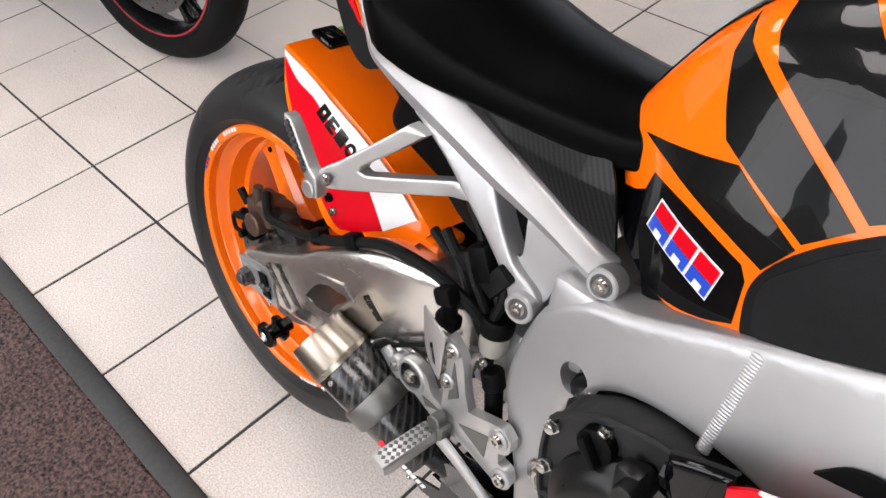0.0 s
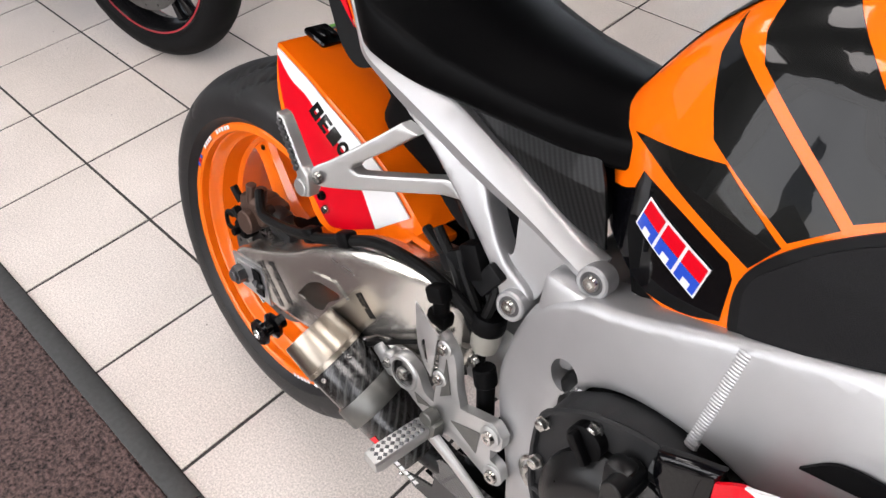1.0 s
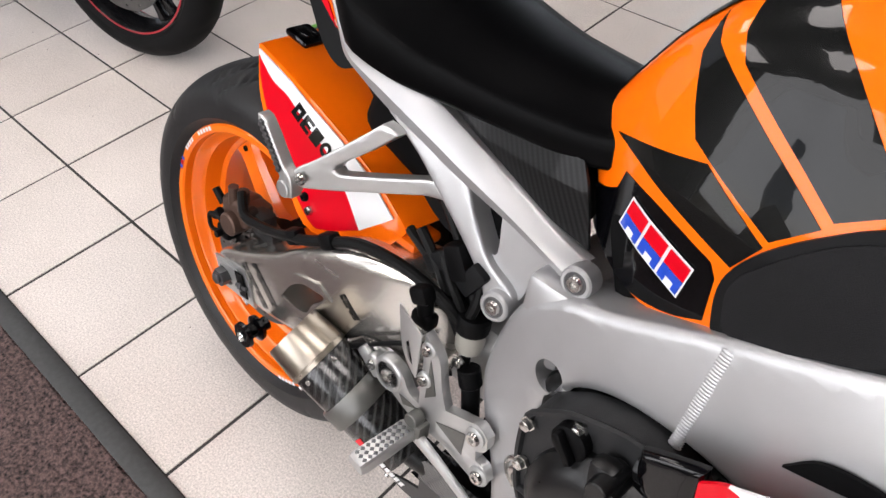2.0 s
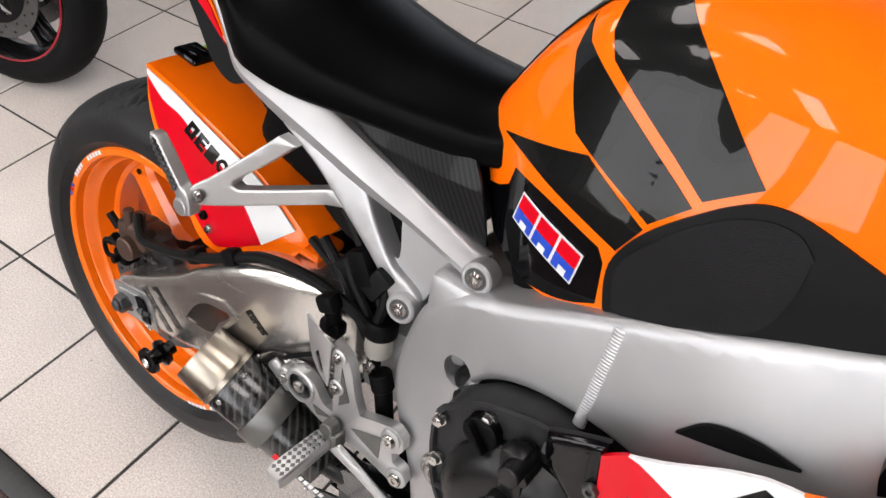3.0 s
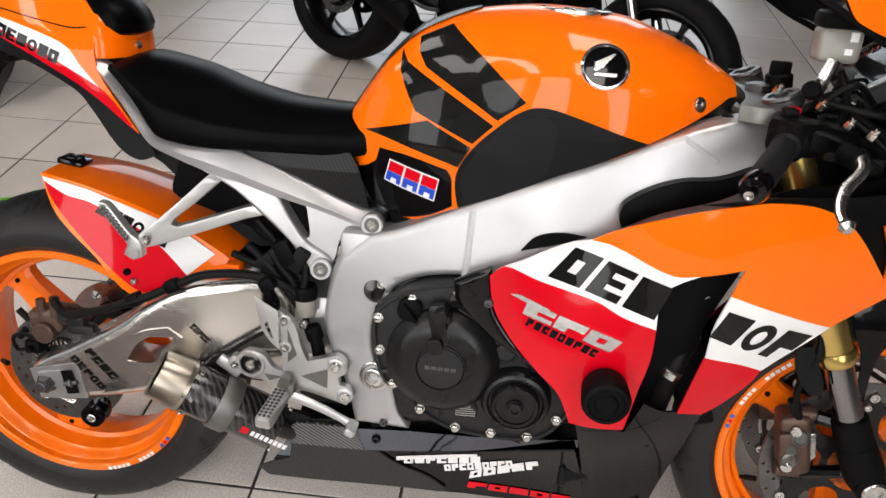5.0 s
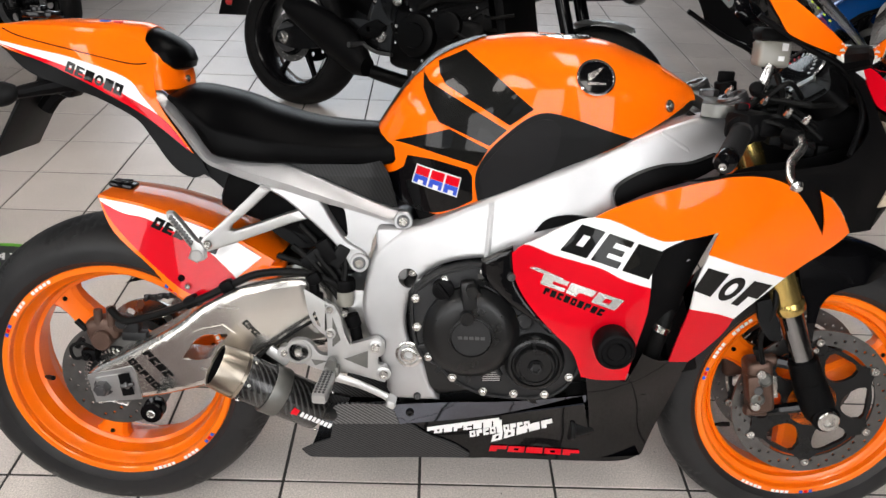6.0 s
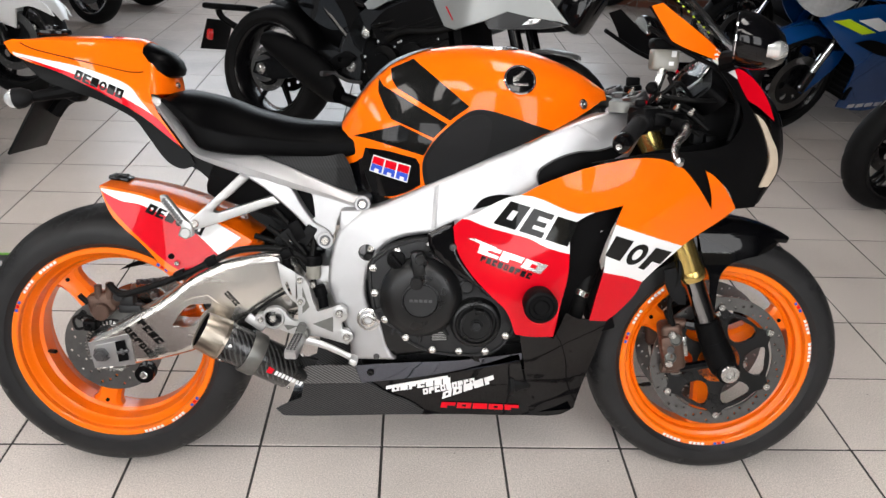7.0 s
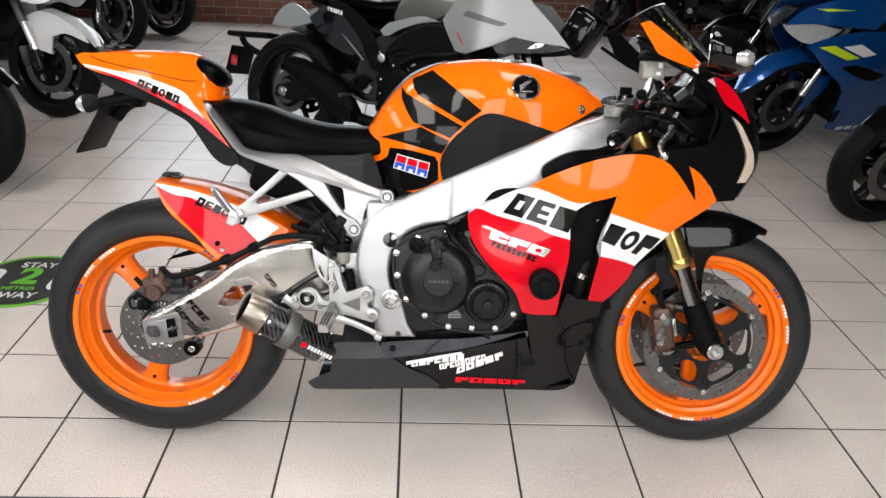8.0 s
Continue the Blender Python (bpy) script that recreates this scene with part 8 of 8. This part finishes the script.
for s in (-1, 1):
    # Added panel stands in for the silver mudguard of another motorcycle behind.
    part("tail_panel", drape([(-0.129, 0.637), (-0.10, 0.696), (-0.051, 0.743), (0.0, 0.76), (0.096, 0.719), (0.13, 0.677), (0.035, 0.648)], lambda x, z: 0.115, 0, 0.02, (), 0.06, True, s, 0.006), SILVER_PAINT, kat, "silver panel standing in for a mudguard behind")
    part("side_panel", drape([(0.12, 0.70), (0.20, 0.77), (0.46, 0.72), (0.52, 0.60), (0.40, 0.55), (0.24, 0.60)], lambda x, z: 0.125, 0, 0.01, (), 0.06, True, s, 0.003), GLOSS_BLACK, kat)
    part("frame_strip", drape([(0.22, 0.80), (0.33, 0.79), (0.47, 0.72), (0.60, 0.56), (0.575, 0.47), (0.53, 0.50), (0.44, 0.64), (0.30, 0.75)], lambda x, z: 0.135, 0, 0.01, (), 0.06, True, s, 0.003), PLASTIC, kat)
    part("tank_panel", drape([(0.583, 0.686), (0.62, 0.722), (0.66, 0.737), (0.80, 0.775), (0.90, 0.76), (0.80, 0.745), (0.693, 0.705), (0.635, 0.670), (0.604, 0.665)], lambda x, z: 0.170, 0, 0.012, (), 0.06, True, s, 0.004), SILVER_PAINT, kat)
    part("side_shroud", drape([(0.62, 0.60), (0.70, 0.68), (0.86, 0.74), (0.98, 0.72), (1.02, 0.60), (0.86, 0.52), (0.70, 0.50)], lambda x, z: 0.160, 0, 0.012, (), 0.06, True, s, 0.003), PLASTIC, kat)
    fz = lambda x, z: 0.19 - 0.22 * max(0, x - 1.10)
    fp = part("half_fairing", drape([(0.92, 0.77), (0.98, 0.87), (1.15, 0.92), (1.30, 0.91), (1.418, 0.814), (1.513, 0.724), (1.47, 0.729), (1.362, 0.731), (1.264, 0.739), (1.175, 0.688), (1.058, 0.636), (1.006, 0.644), (0.956, 0.713)], fz, 0, 0.015, (), 0.05, False, s, 0.004), SILVER_PAINT, kat, "angular silver half fairing")
    part("fairing_underside", drape([(1.175, 0.688), (1.264, 0.739), (1.362, 0.731), (1.50, 0.722), (1.42, 0.695), (1.30, 0.675), (1.20, 0.66)], fz, -0.006, 0.02, (), 0.05, True, s, 0.004), DARK_PANEL, fp)
    part("fairing_lamp", drape([(1.333, 0.696), (1.363, 0.724), (1.403, 0.730), (1.390, 0.709)], fz, 0.003, 0.01, (), 0, True, s, 0.002), LENS, fp)
    part("fairing_vent", drape([(1.02, 0.80), (1.20, 0.775), (1.23, 0.79), (1.04, 0.825)], fz, 0.002, 0.004, (), 0.05, True, s, 0.001), GUNMETAL, fp)
    part("red_scratch_mark", drape([(1.0, 0.722), (1.005, 0.725), (1.045, 0.675), (1.042, 0.672)], fz, 0.002, 0.003, (), 0, False, s), RED, fp)
emblem([(0.235, 0.746), (0.232, 0.765), (0.329, 0.752), (0.332, 0.731)], 6, lambda x, z: 0.135, 0.002, WHITE, kat, "name_mark", shapes="nxrxsx", gap=0.3, grid=0)
part("nose", block(0.14, 0.16, 0.20, Matrix.Translation((1.52, 0, 0.80)) @ Matrix.Rotation(radians(25), 4, "Y"), 0.03, 3), GLOSS_BLACK, kat)
part("front_mudguard", loft([[(1.455 + 0.325 * math.cos(radians(a)), 0.075 * t * k, 0.30 + (0.325 - 0.02 * t * t) * math.sin(radians(a))) for t in (-1, -0.7, 0, 0.7, 1)] for a, k in ((72, 0.3), (77, 0.8), (85, 1), (95, 1), (108, 1), (118, 0.8))], False, False), SILVER_PAINT, kat, "silver front mudguard")
part("silencer", loft([[(x, -0.17 + 0.05 * math.cos(a), z + h * math.sin(a)) for a in [2 * math.pi * k / 16 for k in range(16)]] for x, z, h in ((0.50, 0.27, 0.040), (0.44, 0.31, 0.085), (0.30, 0.37, 0.092), (0.16, 0.425, 0.072), (0.07, 0.452, 0.050), (0.055, 0.457, 0.036))]), PLASTIC, kat, "black stubby silencer")
part("chain_cover", tube([(0.02, 0.0, 0.63), (0.16, 0.0, 0.63), (0.30, 0.0, 0.56), (0.42, 0.0, 0.50)], [0.05, 0.09, 0.08, 0.05], 10, 5, 0.4), PLASTIC, kat)
part("plate_arm", join(tube([(0.0, 0.13, 0.34), (-0.22, 0.12, 0.42), (-0.40, 0.03, 0.50), (-0.43, 0.0, 0.55)], 0.018, 8), block(0.30, 0.10, 0.03, Matrix.Translation((-0.35, 0.0, 0.57)) @ Matrix.Rotation(radians(-4), 4, "Y"), 0.01)), PLASTIC, kat)
part("tail_lamp", lathe([(0, 0.03), (0.02, 0.03), (0.03, 0.02), (0.032, 0)], 18, towards((-0.43, -0.03, 0.42), (-0.50, -0.12, 0.42))), TAIL_LENS, kat, "round red tail lamp")
part("plate_holder", block(0.006, 0.19, 0.16, Matrix.Translation((-0.455, 0.03, 0.42)) @ Matrix.Rotation(radians(12), 4, "Y"), 0.002), PLASTIC_GREY, kat)

# metallic blue sports motorcycle
blu = thing("sports_motorcycle_blue", pose(3.70, 3.08, 0.002, -10, 0, 200), "metallic blue sports motorcycle with lime flashes and full fairing", "motorcycle")
common(blu, 1.43, BLACK_RIM, None, GLOSS_BLACK, 0, 5, True, 1)
body_loft([(0.46, 0.09, 0.74, 0.84), (0.56, 0.13, 0.70, 0.92), (0.74, 0.16, 0.70, 0.98), (0.92, 0.15, 0.74, 0.96), (1.04, 0.10, 0.82, 0.92)], BLUE_PAINT, blu, "fuel_tank")
body_loft([(0.06, 0.06, 0.82, 0.86), (0.20, 0.12, 0.76, 0.84), (0.36, 0.13, 0.74, 0.82), (0.50, 0.10, 0.74, 0.84)], LEATHER, blu, "seat")
body_loft([(-0.22, 0.03, 0.90, 0.93), (-0.08, 0.09, 0.84, 0.94), (0.08, 0.12, 0.78, 0.92), (0.14, 0.12, 0.76, 0.86)], BLUE_PAINT, blu, "tail_unit")
bz = tps([(0.7, 0.5, 0.21), (1.0, 0.7, 0.23), (1.2, 0.5, 0.21), (1.45, 0.7, 0.17), (1.62, 0.72, 0.09), (1.45, 0.88, 0.14), (0.9, 0.2, 0.15), (1.2, 0.25, 0.15), (1.2, 0.9, 0.19), (1.55, 0.82, 0.10)])
for s in (-1, 1):
    sp = part("side_fairing", drape([(0.66, 0.22), (0.72, 0.40), (0.84, 0.62), (1.00, 0.76), (1.22, 0.78), (1.42, 0.74), (1.52, 0.69), (1.36, 0.56), (1.22, 0.46), (1.17, 0.34), (1.14, 0.18), (0.9, 0.14)], bz, 0, 0.006, (), 0.04, True, s, 0.002), BLUE_PAINT, blu, "metallic blue side fairing")
    part("nose_panel", drape([(1.10, 0.86), (1.22, 0.95), (1.42, 0.93), (1.56, 0.87), (1.64, 0.78), (1.50, 0.80), (1.34, 0.80), (1.16, 0.79)], bz, 0, 0.006, (), 0.04, True, s, 0.002), BLUE_PAINT, blu)
    part("headlamp", drape([(1.64, 0.775), (1.52, 0.80), (1.36, 0.785), (1.42, 0.74), (1.52, 0.70), (1.60, 0.735)], bz, -0.006, 0.02, (), 0.04, True, s, 0.004), LENS, blu, "clear headlamp")
    part("lime_flash", drape([(1.46, 0.69), (1.38, 0.705), (1.20, 0.64), (1.28, 0.63)], bz, 0.0015, 0.002, (), 0.04, False, s), LIME, sp)
    part("white_flash", drape([(1.33, 0.70), (1.22, 0.715), (1.10, 0.66), (1.18, 0.645)], bz, 0.0015, 0.002, (), 0.04, False, s), WHITE, sp)
    part("lime_flash", drape([(1.52, 0.875), (1.44, 0.885), (1.32, 0.885), (1.46, 0.870)], bz, 0.0015, 0.002, (), 0.04, False, s), LIME, sp)
    part("vent", drape([(1.20, 0.60), (1.30, 0.585), (1.05, 0.50), (0.95, 0.53)], bz, 0.0015, 0.002, (), 0.04, True, s), PLASTIC, sp)
    emblem([(1.02, 0.155), (1.02, 0.185), (0.74, 0.205), (0.74, 0.175)], 6, bz, 0.002, WHITE, sp, "name_mark", shapes="sxnxrx", gap=0.2) if s < 0 else None
    for k in range(5):
        if s > 0:
            x = 1.06 - 0.065 * k
            part("name_mark", drape([(x, 0.165), (x - 0.05, 0.168), (x - 0.05, 0.192), (x, 0.189)], bz, 0.0015, 0.002, (), 0.04, False, 1), WHITE, sp)
part("front_mudguard", loft([[(1.43 + r * math.cos(radians(a)), 0.078 * t * k, 0.30 + (r - 0.05 * t * t) * math.sin(radians(a))) for t in (-1, -0.8, -0.4, 0, 0.4, 0.8, 1)] for a, k, r in ((18, 0.35, 0.33), (35, 0.85, 0.325), (60, 1, 0.325), (90, 1.05, 0.33), (120, 1.05, 0.33), (140, 0.9, 0.33))], False, False), BLUE_PAINT, blu, "blue front mudguard")
for s in (-1, 1):
    part("mudguard_leg", drape([(1.22, 0.50), (1.30, 0.50), (1.42, 0.34), (1.41, 0.27), (1.36, 0.30), (1.24, 0.42)], lambda x, z: 0.115, 0, 0.02, (), 0.05, True, s, 0.005), BLUE_PAINT, blu)
# Dark finned block and inner sheet, added for the shade behind the wheel.
shade_block = part("radiator", block(0.035, 0.34, 0.46, Matrix.Translation((1.10, 0, 0.46)) @ Matrix.Rotation(radians(-12), 4, "Y"), 0.006), DARK_INNER, blu, "dark finned block added for the shade behind the wheel")
for k in range(14):
    part("fin", block(0.006, 0.32, 0.010, Matrix.Translation((1.124 + 0.0064 * (6.5 - k), 0, 0.265 + 0.030 * k)), 0), PLASTIC_GREY, shade_block)
part("inner_cowl", loft([[(x, w * t, z - 0.05 * (1 - t * t)) for t in (-1, -0.5, 0, 0.5, 1)] for x, w, z in ((1.12, 0.19, 0.74), (1.30, 0.18, 0.74), (1.46, 0.13, 0.73))], False, False), DARK_INNER, blu)
part("windscreen", loft([[(x + 0.16 * math.cos(a), w * math.sin(a), z + 0.06 * math.cos(a)) for a in [radians(-80 + 20 * k) for k in range(9)]] for x, w, z in ((1.08, 0.13, 1.12), (1.24, 0.16, 0.98), (1.34, 0.15, 0.90))], False, False), SCREEN, blu)

# white motorcycle beside the far bikes
wht = thing("sports_motorcycle_white", pose(-3.18, 3.20, 0.002, -10, 0, -15), "pearl white motorcycle with black wheels", "motorcycle")
common(wht, 1.42, BLACK_RIM, None, GUNMETAL, 0, 6, False)
machine_detail(wht, 5)
body_loft([(0.46, 0.09, 0.74, 0.84), (0.56, 0.13, 0.70, 0.92), (0.74, 0.16, 0.70, 0.98), (0.92, 0.15, 0.74, 0.96), (1.04, 0.10, 0.82, 0.92)], PEARL_WHITE, wht, "fuel_tank")
body_loft([(0.06, 0.06, 0.82, 0.86), (0.20, 0.12, 0.76, 0.84), (0.36, 0.13, 0.74, 0.82), (0.50, 0.10, 0.74, 0.84)], LEATHER, wht, "seat")
for s in (-1, 1):
    part("side_fairing", drape([(0.80, 0.60), (0.95, 0.78), (1.20, 0.86), (1.45, 0.80), (1.58, 0.70), (1.46, 0.64), (1.30, 0.66), (1.10, 0.58), (0.95, 0.44), (0.84, 0.44)], bz, 0, 0.006, (), 0.04, True, s, 0.002), PEARL_WHITE, wht, "pearl white side fairing")
    part("headlamp", drape([(1.54, 0.70), (1.60, 0.73), (1.57, 0.79), (1.47, 0.80), (1.50, 0.74)], bz, 0.002, 0.02, (), 0.04, True, s, 0.004), LENS, wht)
    part("mudguard_side", drape([(1.28, 0.55), (1.38, 0.60), (1.52, 0.58), (1.66, 0.50), (1.70, 0.45), (1.56, 0.49), (1.47, 0.47), (1.46, 0.37), (1.34, 0.41)], lambda x, z: 0.075, 0, 0.012, (), 0.04, True, s, 0.004), PEARL_WHITE, wht)
part("front_mudguard", loft([[(1.42 + 0.325 * math.cos(radians(a)), 0.072 * t * k, 0.30 + (0.325 - 0.03 * t * t) * math.sin(radians(a))) for t in (-1, -0.7, 0, 0.7, 1)] for a, k in ((25, 0.4), (40, 0.9), (60, 1), (90, 1), (115, 0.9))], False, False), PEARL_WHITE, wht)
part("nose", block(0.16, 0.2, 0.18, Matrix.Translation((1.50, 0, 0.80)) @ Matrix.Rotation(radians(25), 4, "Y"), 0.04, 3), PEARL_WHITE, wht)


def dark_bike(m, label, rim_mat, stripe, steer=0.0, spokes=5, twin=True, name="roadster_motorcycle", paint=None, wb=1.42):
    """A plain dark roadster of which little more than a wheel is seen."""
    r = thing(name, m, label, "motorcycle", "parked motorcycles")
    common(r, wb, rim_mat, stripe, GLOSS_BLACK, steer, spokes, twin)
    body_loft([(0.50, 0.09, 0.72, 0.82), (0.60, 0.13, 0.68, 0.90), (0.76, 0.15, 0.68, 0.95), (0.94, 0.14, 0.72, 0.94), (1.04, 0.09, 0.80, 0.90)], paint or GLOSS_BLACK, r, "fuel_tank")
    body_loft([(-0.02, 0.06, 0.80, 0.84), (0.16, 0.12, 0.75, 0.83), (0.36, 0.13, 0.73, 0.81), (0.54, 0.10, 0.73, 0.82)], LEATHER, r, "seat")
    part("headlamp", lathe([(0, 0), (0.0, 0.05), (0.05, 0.085), (0.10, 0.09), (0.11, 0.08), (0.12, 0)], 28, towards((1.20, 0, 0.84), (1.4, 0, 0.82))), GLOSS_BLACK, r)
    part("front_mudguard", loft([[(1.42 + 0.322 * math.cos(radians(a)), 0.068 * t * k, 0.30 + (0.322 - 0.03 * t * t) * math.sin(radians(a))) for t in (-1, -0.7, 0, 0.7, 1)] for a, k in ((40, 0.6), (60, 1), (90, 1), (115, 1), (135, 0.8))], False, False), GLOSS_BLACK, r)
    part("silencer", rod((0.38, -0.17, 0.30), (0.02, -0.19, 0.40), 0.05), PLASTIC, r)
    return r


dark_bike(pose(-2.80, 0.06, 0.002, -9, 0, 16), "black roadster with red pinstriped wheels in the side row", BLACK_RIM, PINSTRIPE, 0, wb=1.34)
dark_bike(pose(-3.06, 1.88, 0.002, -9, 0, -11), "black roadster parked beside the white motorcycle", BLACK_RIM, None, 0, wb=1.38)
dark_bike(pose(3.80, 1.99, 0.002, -10, 0, 198), "black roadster beside the blue motorcycle", BLACK_RIM, None, -8)
dark_bike(pose(-3.30, 5.45, 0.002, -10, 0, -32), "dark roadster with polished wheel rims at the back", POLISHED_RIM, None, 0)
dark_bike(pose(-3.25, 6.0, 0.002, -8, 0, -22), "dark roadster with polished wheel rims at the back", POLISHED_RIM, None, 0)
dark_bike(pose(3.35, 5.35, 0.002, -10, 0, 142), "dark roadster in the back row", BLACK_RIM, None, 0)
dark_bike(pose(3.90, 4.25, 0.002, -10, 0, 196), "dark roadster in the row behind the blue motorcycle", BLACK_RIM, None, 0)

# ---- floor tiles and bricks, last ----
def tile_mesh(w, h, t, name, bevel, material):
    bm = block(w, h, t, Matrix.Translation((0, 0, -t / 2)), bevel, 2)
    for f in bm.faces:
        f.smooth = False
    me = bpy.data.meshes.new(name)
    bm.to_mesh(me)
    bm.free()
    me.materials.append(material)
    return me


tile_data = tile_mesh(S - 0.0064, S - 0.0064, 0.010, "tile", 0.0012, TILE)
random.seed(11)
near = set()
for i in range(-8, 8):
    for j in range(-1, 17):
        near.add((i, j))
        ob = new("tile", tile_data)
        ob.parent = floor
        ob.location = ((i + 0.5) * S + random.uniform(-0.0005, 0.0005), (j + 0.5) * S + random.uniform(-0.0005, 0.0005), random.uniform(-0.0004, 0.0004))
bm = bmesh.new()
h = (S - 0.0064) / 2
for i in range(int(X0 / S) - 1, int(X1 / S) + 1):
    for j in range(int(Y0 / S) - 1, int(Y1 / S) + 1):
        if (i, j) in near:
            continue
        x, y = (i + 0.5) * S, (j + 0.5) * S
        x0, x1, y0, y1 = max(x - h, X0), min(x + h, X1), max(y - h, Y0), min(y + h, Y1)
        if x1 - x0 < 0.02 or y1 - y0 < 0.02:
            continue
        low = [bm.verts.new((a, b, -0.010)) for a, b in ((x0, y0), (x1, y0), (x1, y1), (x0, y1))]
        top = [bm.verts.new((a, b, 0.0)) for a, b in ((x0 + 0.001, y0 + 0.001), (x1 - 0.001, y0 + 0.001), (x1 - 0.001, y1 - 0.001), (x0 + 0.001, y1 - 0.001))]
        bm.faces.new(top)
        for k in range(4):
            bm.faces.new([low[k], low[(k + 1) % 4], top[(k + 1) % 4], top[k]])
tagged(part("distant_tiles", bm, TILE_FAR, floor, smooth=False), kind="stuff")

random.seed(23)
bm = bmesh.new()
for k in range(150):
    x, y, r = random.uniform(-1.9, 1.9), random.uniform(-0.25, 2.6), random.uniform(0.0008, 0.0024)
    ring = [bm.verts.new((x + r * random.uniform(0.6, 1.3) * math.cos(a), y + r * random.uniform(0.6, 1.3) * math.sin(a), 0.0006)) for a in [2 * math.pi * i / 6 for i in range(6)]]
    peak = bm.verts.new((x, y, 0.0006 + r * 0.5))
    for i in range(6):
        bm.faces.new([ring[i], ring[(i + 1) % 6], peak])
tagged(part("floor_grit", bm, GROUT, smooth=False), "small dark specks of grit on the tiles", "grit", kind="stuff")

brick_data = tile_mesh(0.215, 0.065, 0.012, "brick", 0.002, BRICK)
for row in range(9):
    for k in range(37):
        x = -4.05 + k * 0.225 + (0.1125 if row % 2 else 0.0)
        if row < 4 and x < 4.2:
            ob = new("brick", brick_data)
            ob.parent = plinth
            ob.matrix_local = pose(x, 6.245 - random.uniform(0, 0.002), 0.04 + row * 0.075, 90, 0, 0)
bm = bmesh.new()
for row in range(4, 9):
    for k in range(37):
        x = -4.05 + k * 0.225 + (0.1125 if row % 2 else 0.0)
        bm2 = block(0.215, 0.012, 0.065, Matrix.Translation((x, 6.247, 0.04 + row * 0.075)), 0)
        bm = join(bm, bm2)
tagged(part("upper_bricks", bm, BRICK_FAR, plinth, smooth=False), kind="stuff")
